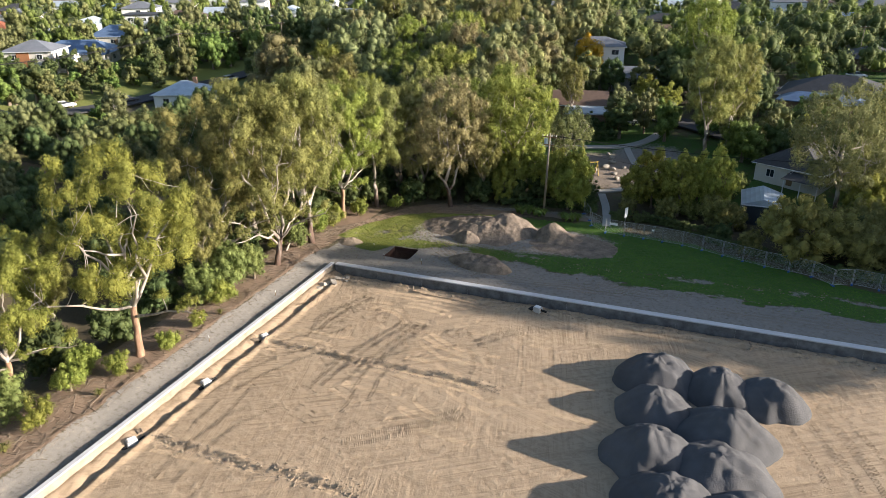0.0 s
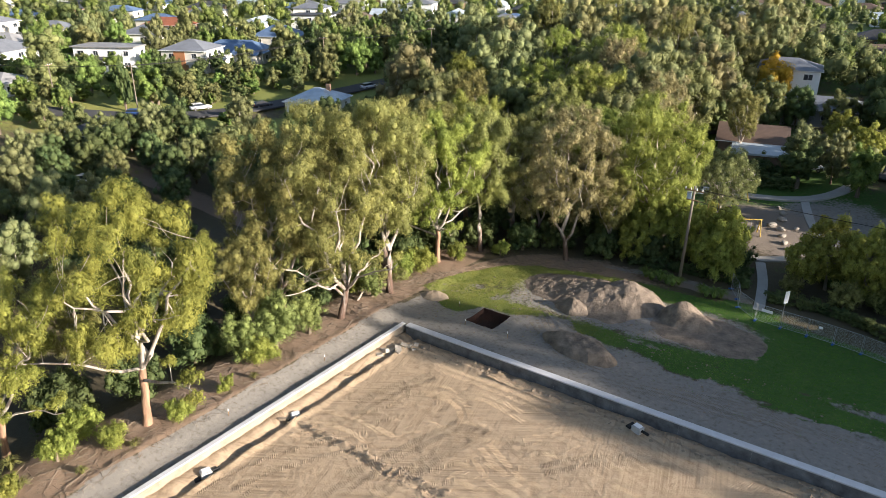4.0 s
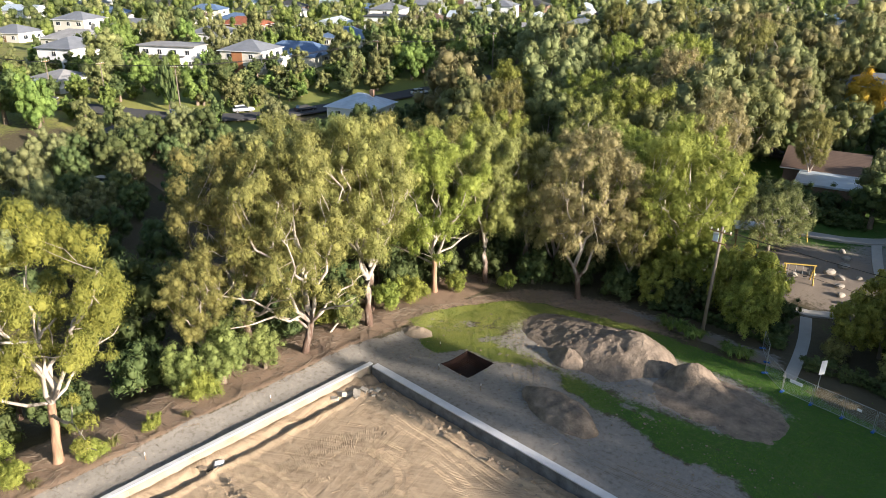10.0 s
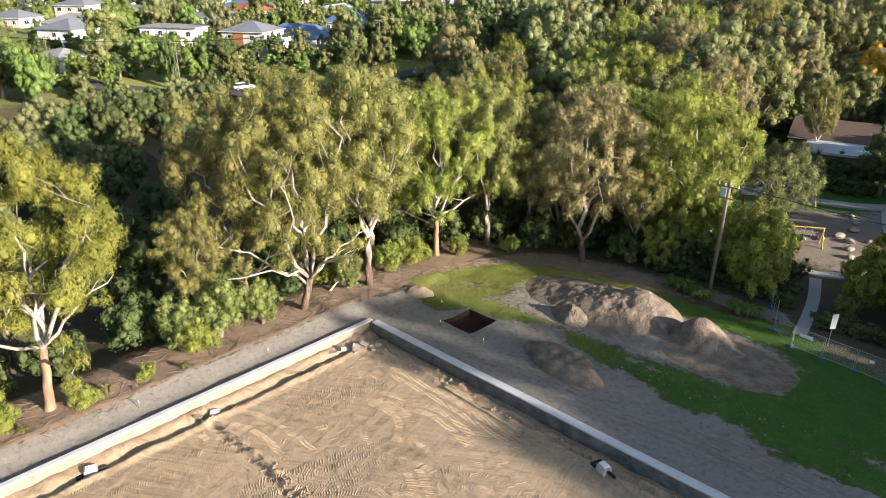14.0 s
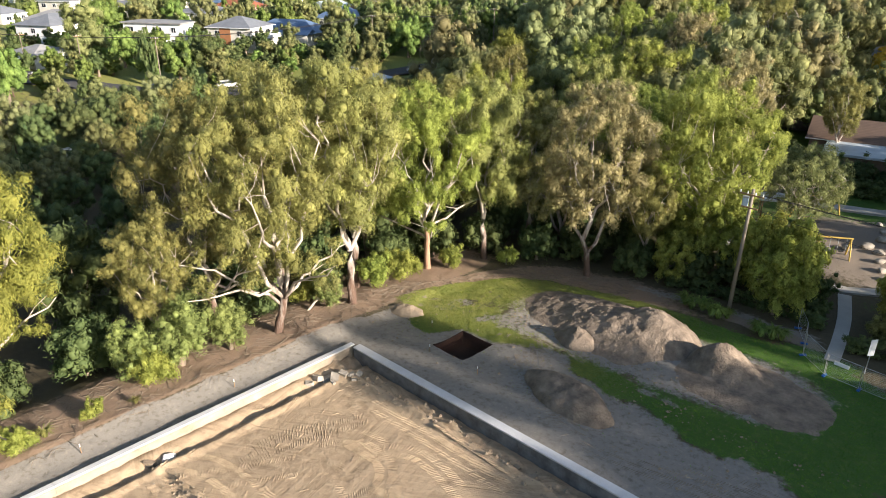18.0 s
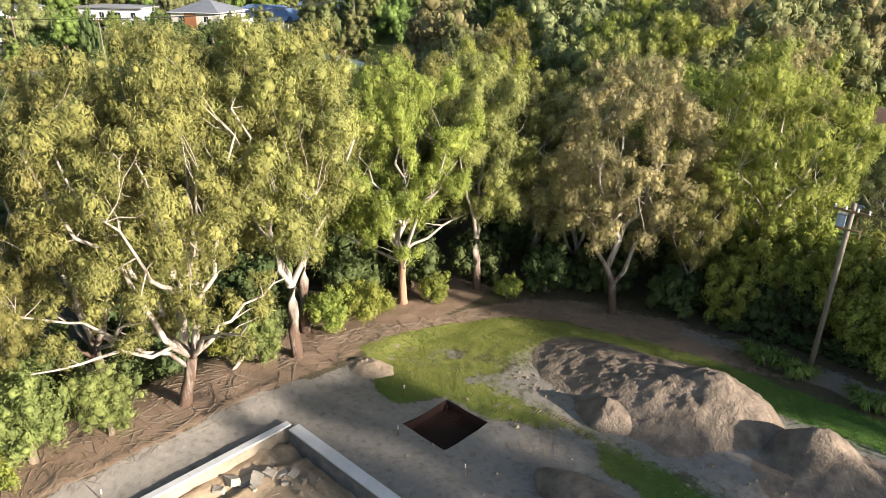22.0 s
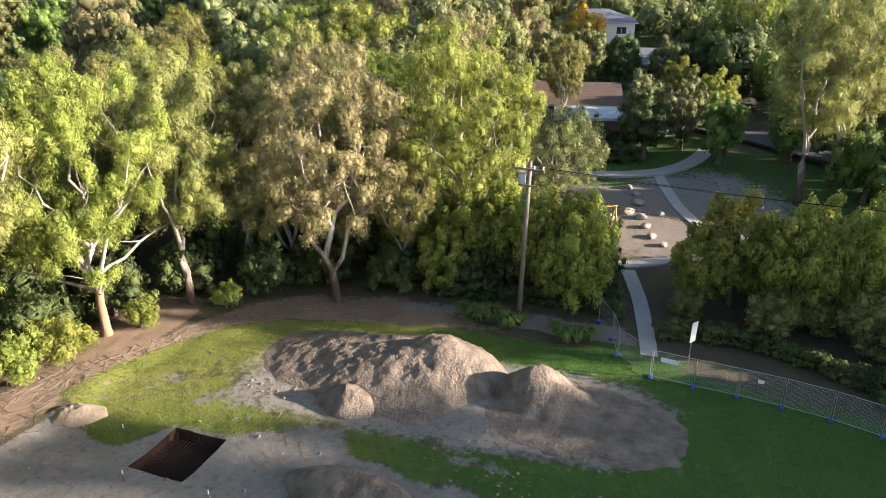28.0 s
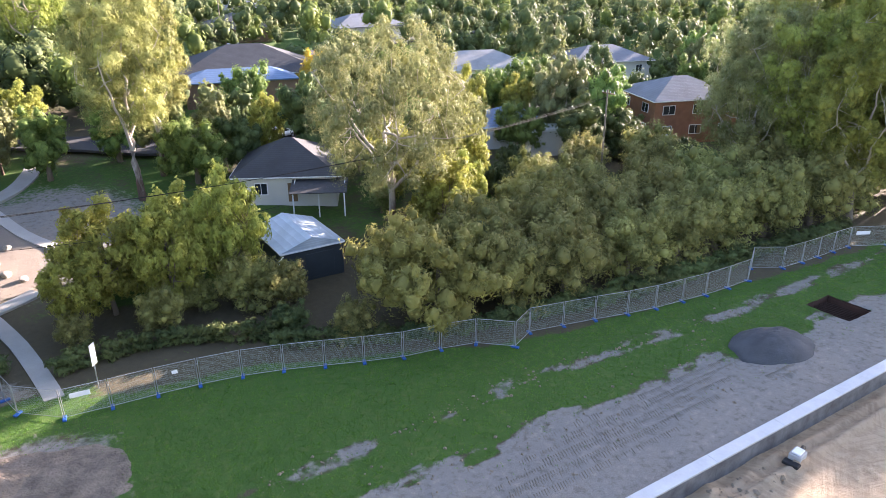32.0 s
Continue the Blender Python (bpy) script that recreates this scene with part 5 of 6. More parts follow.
# East of the shed
stand(U4, (24.5, 93.2, 1.05, 140), (31, 92.6, 1.0, 220), (37, 92.4, 1.0, 300), (43, 92.8, 1.05, 10), (50, 92.5, 1.1, 80), (57, 92, 1.15, 160), (27, 98.5, 1.15, 280), (34, 98.5, 1.1, 20), (41, 98.8, 1.15, 60), (48, 99, 1.2, 100), (56, 99, 1.2, 190), (21, 100.5, 1.1, 90), (38, 106, 1.0, 40), (50, 107, 1.0, 140), (30, 106, 1.0, 200), (63, 92.5, 1.2, 30))
stand(U4, (69, 94, 1.2, 130), (62.5, 98, 1.1, 210), (66, 102, 1.1, 300), (75, 96, 1.2, 10), (37.0, 112.5, 0.8, 20), (46, 114, 0.9, 60), (54, 112, 1.0, 160))
stand(U1, (17, 98.5, 1.3, 40), (23.5, 121.5, 0.7, 200), (25.0, 114.0, 0.8, 90), (34.5, 115.5, 0.9, 140), (40.0, 121.0, 0.8, 300), (56, 118, 0.9, 20), (61, 113, 1.0, 220))
stand(S_, (21.5, 107.5, 1.15, 250), (25.5, 110.5, 1.0, 20))
stand(U3, (20.0, 117.0, 0.6, 10), (29.5, 124.5, 0.7, 50), (37.5, 127.0, 0.8, 80))
stand(U2, (30.5, 130.0, 0.9, 10))

# ---- heaps ----
def heap(name, x, y, rx, ry, h, mat, label, turn=0.0, seed=0, sharp=1.3, rough=0.12, n=56, category="mound"):
    """A tipped heap: a rough cone with a soft foot, scalloped by slips."""
    a, r = np.meshgrid(np.linspace(0, 2 * math.pi, n, endpoint=False), np.linspace(0, 1, 22))
    px_, py_ = r * np.cos(a), r * np.sin(a)
    lump = fbm(px_ * rx, py_ * ry, 0.45, 4, seed)
    z = h * np.maximum(0, 1 - r ** sharp) * (1 + 0.25 * lump) + rough * (fbm(px_ * rx, py_ * ry, 1.3, 3, seed + 1) + 0.7 * np.abs(fbm(px_ * rx, py_ * ry, 3.4, 3, seed + 5)) * (1 - r)) * (1 - r ** 4)
    reach = 1 + 0.16 * fbm(np.cos(a) * 2, np.sin(a) * 2, 1.0, 2, seed + 2)
    V = np.stack([px_ * rx * reach, py_ * ry * reach, np.where(r > 0.99, -0.25, z)], -1).reshape(-1, 3)
    F = []
    for i in range(21):
        for k in range(n):
            F.append((i * n + k, (i + 1) * n + k, (i + 1) * n + (k + 1) % n, i * n + (k + 1) % n))
    z0 = 0.0 if in_site(x, y) else gz(x, y)
    ob = hang(name, mesh_np(name, V, F, mat, True), None, "", pose(x, y, z0, 0, 0, turn))
    return tagged(ob, label, category)


for i, (x, y, rx, ry, h) in enumerate(((-1.9, 60.8, 4.2, 3.9, 2.6), (3.7, 60.2, 3.6, 3.6, 2.6), (7.8, 60.4, 3.4, 3.6, 2.4), (4.4, 53.5, 4.6, 4.3, 2.6), (-1.4, 55.5, 3.6, 3.6, 2.3), (-1.2, 49.2, 4.2, 4.2, 2.6),
                                       (3.9, 48.3, 4.4, 4.4, 2.5), (0.6, 43.4, 4.4, 4.2, 2.5), (6.0, 43.0, 4.2, 4.4, 2.6), (-2.4, 38.6, 4.2, 4.0, 2.5), (3.0, 37.8, 4.2, 4.2, 2.4))):
    tagged(heap("gravel_mound", x, y, rx, ry, h, GRAVEL_DARK, "dark heap of crushed rock tipped on the sand", i * 50, i + 3, 1.9, 0.22), group="tipped heaps of crushed rock")
def long_mound(name, x0, x1, y0, y1, peaks, mat, label, seed):
    """Several loads tipped together: a height field over the plan, cut off at its ragged foot."""
    xs, ys = np.arange(x0, x1, 0.16), np.arange(y0, y1, 0.16)

    def height(x, y):
        z = np.full_like(x, -0.4)
        wx, wy = x + 0.5 * fbm(x, y, 0.4, 3, seed), y + 0.5 * fbm(x, y, 0.4, 3, seed + 4)
        for px_, py_, h, west, east, ry, pw in peaks:
            q = np.hypot((wx - px_) / np.where(wx < px_, west, east), (wy - py_) / ry)
            z = np.maximum(z, h * (1 - q ** pw) * (1 + 0.10 * fbm(x, y, 0.6, 3, seed + 1)) - 0.05)
        z = z + np.where(z > 0, 1.0, 0.0) * (0.09 * fbm(x, y, 1.4, 3, seed + 2) + 0.16 * np.abs(fbm(x, y, 2.6, 4, seed + 3)) * step01(0.6, 1.5, z) + 0.07 * fbm(x, y, 4.2, 3, seed + 6)) * np.clip(z * 3, 0, 1)
        return np.maximum(z, -0.3) + ground_height(x, y)
    me = sheet(name, xs, ys, height, mat, None, lambda x, y: height(x, y) - ground_height(x, y) < -0.22)
    return tagged(hang(name, me), label, "mound")


long_mound("soil_mound", -41, -21.0, 86.5, 98, ((-27.0, 91.8, 2.25, 12.2, 4.4, 5.4, 1.0), (-26.0, 92.7, 2.5, 5.0, 4.6, 3.8, 1.7), (-29.0, 94.0, 1.5, 9.0, 4.0, 1.8, 1.4)), SOIL_HEAP, "long brown mound of dug soil on the lawn", 21)
long_mound("soil_mound", -25.0, -8.5, 86.2, 96.5, ((-19.4, 92.1, 2.6, 3.0, 3.2, 2.8, 1.2), (-18.0, 91.6, 1.6, 3.0, 3.2, 2.4, 1.2), (-16.5, 90.6, 0.20, 6.6, 6.6, 4.4, 4.0)), SOIL_HEAP, "brown heap of dug soil at the end of the long mound", 22)
heap("soil_mound", -30.4, 87.4, 2.2, 1.6, 1.25, SOIL_HEAP, "small heap of dug soil beside the long mound", 0, 23, 1.5, 0.2)
heap("soil_mound", -25.8, 79.4, 4.6, 2.3, 1.15, SOIL_HEAP, "low rounded heap of soil near the retaining wall", -14, 24, 4.5, 0.16)
heap("soil_mound", -45.6, 80.6, 2.0, 1.1, 0.55, SAND_HEAP, "small flat heap of pale sand", 30, 25, 1.9, 0.3)
heap("gravel_mound", 31.5, 78.6, 3.4, 2.9, 1.2, GRAVEL_DARK, "low dark heap of gravel beside the wall", 0, 26, 1.7, 0.12)

# ---- pits with reinforcing bars ----
for x0, x1, y0, y1 in PITS:
    xm, ym, zt = (x0 + x1) / 2, (y0 + y1) / 2, gz((x0 + x1) / 2, (y0 + y1) / 2)
    pit = thing("footing_pit", pose(xm, ym, zt), "square footing pit in red earth with a rusty reinforcing grid", "pit")
    w, d, dep = x1 - x0, y1 - y0, 1.5
    for s in (-1, 1):
        part("pit_side", box(0.3, d + 0.7, dep + 0.1, (s * (w / 2 + 0.13), 0, -dep / 2 - 0.13), 0.04), RED_EARTH, pit)
        part("pit_side", box(w + 0.1, 0.3, dep + 0.1, (0, s * (d / 2 + 0.13), -dep / 2 - 0.13), 0.04), RED_EARTH, pit)
    part("pit_bottom", box(w + 0.5, d + 0.5, 0.2, (0, 0, -dep - 0.1)), SHADED_SOIL, pit)
    bx, by = rod((0, -d / 2 + 0.1, 0), (0, d / 2 - 0.1, 0), 0.022, 6), rod((-w / 2 + 0.1, 0, 0), (w / 2 - 0.1, 0, 0), 0.022, 6)
    ox, oy = part("bar", bx, RUST, pit), part("bar", by, RUST, pit)
    n = 14
    for lay in (0, 1):
        for i in range(n):
            for src, p in ((ox, (-w / 2 + 0.2 + i * (w - 0.4) / (n - 1), 0, -dep + 0.25 + lay * 0.7)), (oy, (0, -d / 2 + 0.2 + i * (d - 0.4) / (n - 1), -dep + 0.30 + lay * 0.7))):
                if i or lay:
                    o = src.copy()
                    scene.collection.objects.link(o)
                else:
                    o = src
                o.matrix_basis = Matrix.Translation(p)
    up = rod((0, 0, -dep + 0.1), (0, 0, -0.15), 0.02, 6)
    ou = part("upright_bar", up, RUST, pit)
    k = 0
    for i in range(5):
        for s in (-1, 1):
            for p in ((-w / 2 + 0.3 + i * (w - 0.6) / 4, s * (d / 2 - 0.25), 0), (s * (w / 2 - 0.25), -d / 2 + 0.3 + i * (d - 0.6) / 4, 0)):
                o = ou if k == 0 else ou.copy()
                if k:
                    scene.collection.objects.link(o)
                o.matrix_basis = Matrix.Translation(p)
                k += 1

# ---- temporary fence ----
def mesh_cloth():
    m, nt, b = nodes_of("fence_wire", 0.6)
    b.inputs["Base Color"].default_value = (0.36, 0.40, 0.38, 1)
    co = coords(nt)
    sep = nt.nodes.new("ShaderNodeSeparateXYZ")
    nt.links.new(co, sep.inputs[0])
    def line(sock, pitch, wide):
        return mathn(nt, "LESS_THAN", mathn(nt, "FRACT", mathn(nt, "DIVIDE", sock, pitch)), wide)
    hit = mathn(nt, "MAXIMUM", line(sep.outputs["X"], 0.06, 0.10), line(sep.outputs["Z"], 0.15, 0.05))
    tr = nt.nodes.new("ShaderNodeBsdfTransparent")
    mx = nt.nodes.new("ShaderNodeMixShader")
    nt.links.new(hit, mx.inputs[0])
    nt.links.new(tr.outputs[0], mx.inputs[1])
    nt.links.new(b.outputs[0], mx.inputs[2])
    nt.links.new(mx.outputs[0], nt.nodes["Material Output"].inputs["Surface"])
    return m


WIRE = mesh_cloth()
FENCE = ((-17.0, 103.5), (-15.6, 101.0), (-15.0, 98.9), (-12.6, 96.8), (-9.9, 96.5), (-7.2, 96.3), (-4.6, 96.0), (-1.9, 95.5), (0.7, 94.7), (3.3, 93.7), (5.8, 92.7), (8.4, 91.8), (11.2, 91.3), (13.8, 90.6),
         (15.9, 88.7), (18.1, 89.8), (20.9, 89.2), (23.6, 88.6), (26.4, 87.9), (29.0, 87.4), (31.8, 87.1), (34.3, 86.8), (37.0, 86.7), (39.7, 86.7), (42.2, 88.2), (44.6, 86.7), (47.2, 86.5), (49.6, 86.4), (52.0, 86.4), (54.4, 86.3), (57.9, 84.5), (60.5, 84.0))


def fence_panel(a, b):
    ln = math.dist(a, b)
    turn = math.degrees(math.atan2(b[1] - a[1], b[0] - a[0]))
    f = thing("temporary_fence_panel", pose(a[0], a[1], gz(*a), 0, 0, turn), "galvanised wire-mesh temporary fence panel on blue feet", "fence", "temporary fence panels")
    lw = ln - 0.08
    for x in (0.04, lw):
        part("post", rod((x, 0, 0.02), (x, 0, 2.15), 0.024), STEEL, f)
    for z in (0.16, 2.12):
        part("rail", rod((0.04, 0, z), (lw, 0, z), 0.02), STEEL, f)
    q = bmesh.new()
    q.faces.new([q.verts.new(v) for v in ((0.05, 0, 0.17), (lw, 0, 0.17), (lw, 0, 2.1), (0.05, 0, 2.1))])
    part("wire_mesh", q, WIRE, f)
    foot = box(0.24, 0.62, 0.14, (0, 0, 0.07), 0.03)
    part("foot", foot, BLUE_PLASTIC, f, "blue plastic foot")
    part("clamp", box(0.1, 0.08, 0.06, (0.0, 0, 1.7), 0.01), STEEL, f)
    return f


panels = [fence_panel(a, b) for a, b in zip(FENCE[:-1], FENCE[1:])]
for i, (x, z, w, h) in {3: (1.1, 1.55, 1.15, 0.34), 5: (1.2, 1.5, 0.36, 0.26), 29: (1.2, 1.5, 1.4, 0.36)}.items():
    m = panels[i].matrix_basis @ pose(x, -0.03, z)
    s = hang("fence_sign", bpy.data.meshes.new("fence_sign"), None, "", m)
    bm = box(w, 0.012, h, (0, 0, 0), 0.003)
    bm.to_mesh(s.data)
    bm.free()
    s.data.materials.append(WHITE_PAINT)
    tagged(s, "white board tied to the wire fence", "sign")

# ---- utility pole with transformer ----
pole = thing("utility_pole", pose(-22.9, 101.9, gz(-22.9, 101.9), 0, 1.6, 0), "leaning timber utility pole with crossarm and transformer", "pole")
part("pole", rod((0, 0, -0.5), (0, 0, 12.6), 0.20, 10, r2=0.14), POLE_WOOD, pole, smooth=True)
part("crossarm", box(2.2, 0.12, 0.14, (0, -0.2, 12.1), 0.01), TIMBER, pole)
part("crossarm", box(1.5, 0.12, 0.12, (0, -0.2, 10.9), 0.01), TIMBER, pole)
tr = part("transformer", rod((-0.55, 0.1, 10.8), (-0.55, 0.1, 11.7), 0.27, 14), surface("transformer_grey", (0.42, 0.52, 0.60), 0.5, vary=0.1), pole, "pale blue-grey transformer tank", m=None)
part("lid", rod((-0.55, 0.1, 11.7), (-0.55, 0.1, 11.78), 0.29, 14), STEEL, tr)
for x in (-1.0, -0.35, 0.35, 1.0):
    part("insulator", rod((x, -0.2, 12.15), (x, -0.2, 12.4), 0.06, 8), WHITE_PAINT, pole)

# ---- park: paths, play area, hedge ----
strip("path", ((-12.9, 99.6), (-13.4, 103.0), (-14.4, 108.0), (-15.8, 112.6)), 1.2, CONCRETE_PATH, "pale concrete footpath from the fence into the park", "path", 0.06)
strip("path", ((-34, 119.5), (-27, 115.5), (-21.5, 113.8), (-15.9, 113.6), (-12.5, 115.5)), 1.5, CONCRETE_PATH, "pale concrete footpath across the park", "path", 0.09)
strip("path", ((-27.5, 133.0), (-20.5, 134.2), (-15.5, 136.0), (-12.2, 139.5), (-10.3, 144.0), (-9.0, 150.0)), 2.0, CONCRETE_PATH, "pale concrete path leading to the street", "path", 0.09)
strip("path", ((-15.2, 136.0), (-13.4, 130.0), (-11.8, 126.0), (-9.5, 122.0)), 1.2, CONCRETE_PATH, "narrow pale path beside the play area", "path", 0.09)


def boulder(x, y, s, seed):
    g = np.random.default_rng(seed)
    bm = bmesh.new()
    bmesh.ops.create_icosphere(bm, subdivisions=2, radius=0.5)
    k = g.normal(size=3) * 2
    for v in bm.verts:
        n = noise.noise(v.co * 2.2 + Vector(k)) * 0.35
        v.co = Vector((v.co.x * 1.25, v.co.y, v.co.z * 0.75)) * (1 + n)
    ob = part("boulder", bm, ROCK, None, "", False, pose(x, y, gz(x, y) + 0.15 * s, 0, 0, float(g.uniform(0, 360))) @ Matrix.Diagonal((s, s, s, 1)))
    return tagged(ob, "rounded pale boulder edging the play area", "rock", "boulders in the park")


for i, (x, y, s) in enumerate(((-16.4, 126.9, 1.1), (-15.8, 123.6, 1.0), (-17.2, 124.4, 1.2), (-15.2, 121.6, 0.9), (-16.8, 129.2, 0.9), (-17.8, 131.0, 0.8), (-18.8, 122.8, 0.9), (-14.4, 119.6, 0.8), (-20.4, 121.2, 0.9), (-14.0, 124.9, 0.7), (-13.2, 118.2, 0.7))):
    boulder(x, y, s, i)

# Swing and climbing frames of round timber
PLAY_YELLOW = surface("yellow_play_timber", (0.42, 0.30, 0.07), 0.7, coarse=1.0, fine=10, vary=0.2, bump=0.3, stretch=(1, 1, 0.3))


def play_frame(x, y, turn, ln, h, rungs, label):
    f = thing("play_frame", pose(x, y, gz(x, y), 0, 0, turn), label, "play equipment")
    for s in (-1, 1):
        for q in (-1, 1):
            part("leg", rod((s * ln / 2, q * 0.9, -0.2), (s * ln / 2, 0, h), 0.09), PLAY_YELLOW, f)
    part("beam", rod((-ln / 2 - 0.2, 0, h), (ln / 2 + 0.2, 0, h), 0.09), PLAY_YELLOW, f)
    for i in range(rungs):
        xx = -ln / 2 + (i + 0.5) * ln / rungs
        part("rope", rod((xx, 0, h), (xx, 0, 0.8), 0.025, 6), STEEL, f)
    for i in range(0, rungs - 1, 2):
        xx = -ln / 2 + (i + 1.0) * ln / rungs
        part("swing_seat", box(0.5, 0.2, 0.05, (xx, 0, 0.78), 0.01), RUBBER, f)
    return f


play_frame(-24.5, 129.5, 55, 5.5, 2.7, 6, "yellow timber swing frame standing in the bark play area")
play_frame(-19.5, 120.0, 30, 3.2, 2.3, 4, "small yellow climbing frame beside boulders")
shelter = thing("shelter", pose(-28.5, 126.5, gz(-28.5, 126.5), 0, 0, 25), "small park shelter with a pale blue roof on timber posts", "shelter")
for s in (-1, 1):
    for q in (-1, 1):
        part("post", box(0.14, 0.14, 2.8, (s * 1.4, q * 1.1, 1.2), 0.01), TIMBER, shelter)
part("roof", roof_mesh(3.2, 2.6, 0.2, 0.6, "hip"), ROOF_PALE, shelter, m=Matrix.Translation((0, 0, 2.6)))


def hedge(pts, h, w, label, leaf=LEAF_DARK, seed=0):
    Q = densify(pts, 0.55)
    g = np.random.default_rng(seed)
    C = [(p.x + g.normal() * 0.1, p.y + g.normal() * 0.1, gz(p.x, p.y) + z + g.normal() * 0.08, w * 0.5, h * 0.3) for p in Q for z in (h * 0.25, h * 0.68)]
    row = thing("hedge", Matrix(), label, "hedge")
    for i in range(0, len(C), 8):
        me = crown_mesh("shrub", C[i:i + 8], 110 * len(C[i:i + 8]), 0.26, 0.12, seed + i, leaf, 0.3, 0.62, 3)
        hang("shrub", me, row)
    return row


hedge(((-12.2, 102.2), (-8, 103.0), (-3, 101.6), (1.5, 99.3)), 1.7, 1.6, "clipped dark hedge beside the footpath", seed=1)
hedge(((-30, 103.6), (-25, 104.4), (-19, 105.0), (-15.4, 104.6)), 1.6, 1.6, "low dark hedge behind the utility pole", seed=2)
hedge(((1.5, 98.3), (8, 94.6), (13, 92.8), (18, 91.7), (22, 91.2)), 1.5, 1.8, "dark undergrowth along the temporary fence", seed=3)
hedge(((22, 91.2), (32, 89.8), (40, 89.9), (58, 89.0)), 1.6, 2.2, "dark undergrowth behind the temporary fence", seed=4)
hedge(((-27, 138.5), (-22, 138.2), (-18, 139)), 2.6, 2.4, "dark garden hedge behind the park", seed=5)


def tussock(x, y, s, seed, n=90, h=1.0, leaf=None, label="strappy green tussock in the garden bed"):
    g = np.random.default_rng(seed)
    V, F = [], []
    for i in range(n):
        a, tilt, ln = g.uniform(0, 6.283), g.uniform(0.15, 0.95), g.uniform(0.7, 1.15) * h
        d = np.array([math.cos(a), math.sin(a), 0])
        sd = np.array([-d[1], d[0], 0]) * 0.035
        b = d * 0.12 * g.random()
        m = b + d * ln * 0.45 * tilt + np.array([0, 0, ln * 0.75])
        e = b + d * ln * (0.5 + 0.55 * tilt) + np.array([0, 0, ln * (0.95 - 0.6 * tilt)])
        k = len(V)
        V += [b - sd, b + sd, m + sd, m - sd, e]
        F += [(k, k + 1, k + 2, k + 3), (k + 3, k + 2, k + 4, k + 4)]
    me = bpy.data.meshes.new("tussock")
    me.from_pydata([tuple(v) for v in V], [], [f if f[2] != f[3] else f[:3] for f in F])
    me.materials.append(leaf or LEAF_GARDEN)
    ob = hang("tussock", me, None, "", Matrix.LocRotScale((x, y, gz(x, y)), None, (s, s, s)))
    return tagged(ob, label, "plant", "strappy plants by the lawn")


for i, (x, y, s) in enumerate(((-26.8, 100.9, 1.4), (-25.9, 100.4, 1.3), (-25.0, 100.9, 1.5), (-24.0, 100.5, 1.3), (-23.2, 100.3, 1.5), (-22.6, 100.9, 1.2), (-18.9, 99.7, 1.4), (-18.0, 99.9, 1.5), (-17.3, 100.3, 1.3), (-19.6, 100.4, 1.2))):
    tussock(x, y, s, i)
for i, (x, y, s) in enumerate(((-48.6, 49.3, 1.0), (-48.0, 43.0, 0.8), (-50.6, 35.2, 1.0), (-52.4, 31.2, 1.2), (-49.4, 30.0, 0.9), (-48.4, 38.8, 0.7), (-47.9, 55.4, 0.7), (-54.0, 36.0, 1.2), (-55.0, 40.5, 1.1), (-50.9, 27.5, 1.0))):
    tussock(x, y, s, 40 + i, 70, 1.0, LEAF_GUM, "dry olive tussock on the leaf litter")

sp = thing("sign_post", pose(-10.3, 99.4, gz(-10.3, 99.4), 0, 2, 55), "tall white notice board on a post behind the fence", "sign")
part("post", rod((0, 0, -0.3), (0, 0, 3.2), 0.04), STEEL, sp)
part("board", box(0.62, 0.03, 1.5, (0, -0.05, 2.5), 0.01), WHITE_PAINT, sp)

# ---- shed and water tank ----
shed = house(8.2, 110.6, 0, 5.6, 7.0, 1, "gable", SHED_STEEL, ROOF_PALE, 0.95, label="dark steel garden shed with a pale sheet roof", windows=False, name="shed", eave=0.12, ht=2.7)
part("roller_door", box(2.6, 0.06, 2.2, (0.6, -3.52, 1.1), 0.01), SHED_STEEL, shed)
tank = thing("water_tank", pose(5.0, 106.6, gz(5.0, 106.6)), "pale round water tank with a downpipe beside the shed", "tank")
part("tank_body", rod((0, 0, -0.1), (0, 0, 1.9), 0.5, 20), GREY_RENDER, tank, smooth=False)
part("tank_lid", rod((0, 0, 1.9), (0, 0, 2.02), 0.52, 20, r2=0.2), GREY_RENDER, tank)
dp = rod((0.1, 0.3, 1.95), (0.1, 0.3, 2.5), 0.05)
rod((0.1, 0.3, 2.5), (0.7, 0.6, 2.8), 0.05, 8, dp)
part("downpipe", dp, WHITE_PAINT, tank)
# Patio frame of the house behind the shed
pat = thing("patio_cover", pose(14.5, 120.2, gz(14.5, 120.2), 0, 0, -28), "white timber patio frame with a dark sheet roof", "patio")
for x in (-2.6, 0.0, 2.6):
    part("post", box(0.13, 0.13, 2.7, (x, -1.6, 1.3), 0.01), WHITE_PAINT, pat)
part("beam", box(5.6, 0.14, 0.2, (0, -1.6, 2.6), 0.01), WHITE_PAINT, pat)
part("roof", box(5.8, 3.8, 0.08, (0, 0.1, 2.9), 0.01), ROOF_DARK, pat, m=Matrix.Rotation(radians(7), 4, "X"))
for x in (-2.6, 2.6):
    part("rafter", rod((x, -1.6, 2.6), (x, 1.6, 3.2), 0.06, 6), WHITE_PAINT, pat)

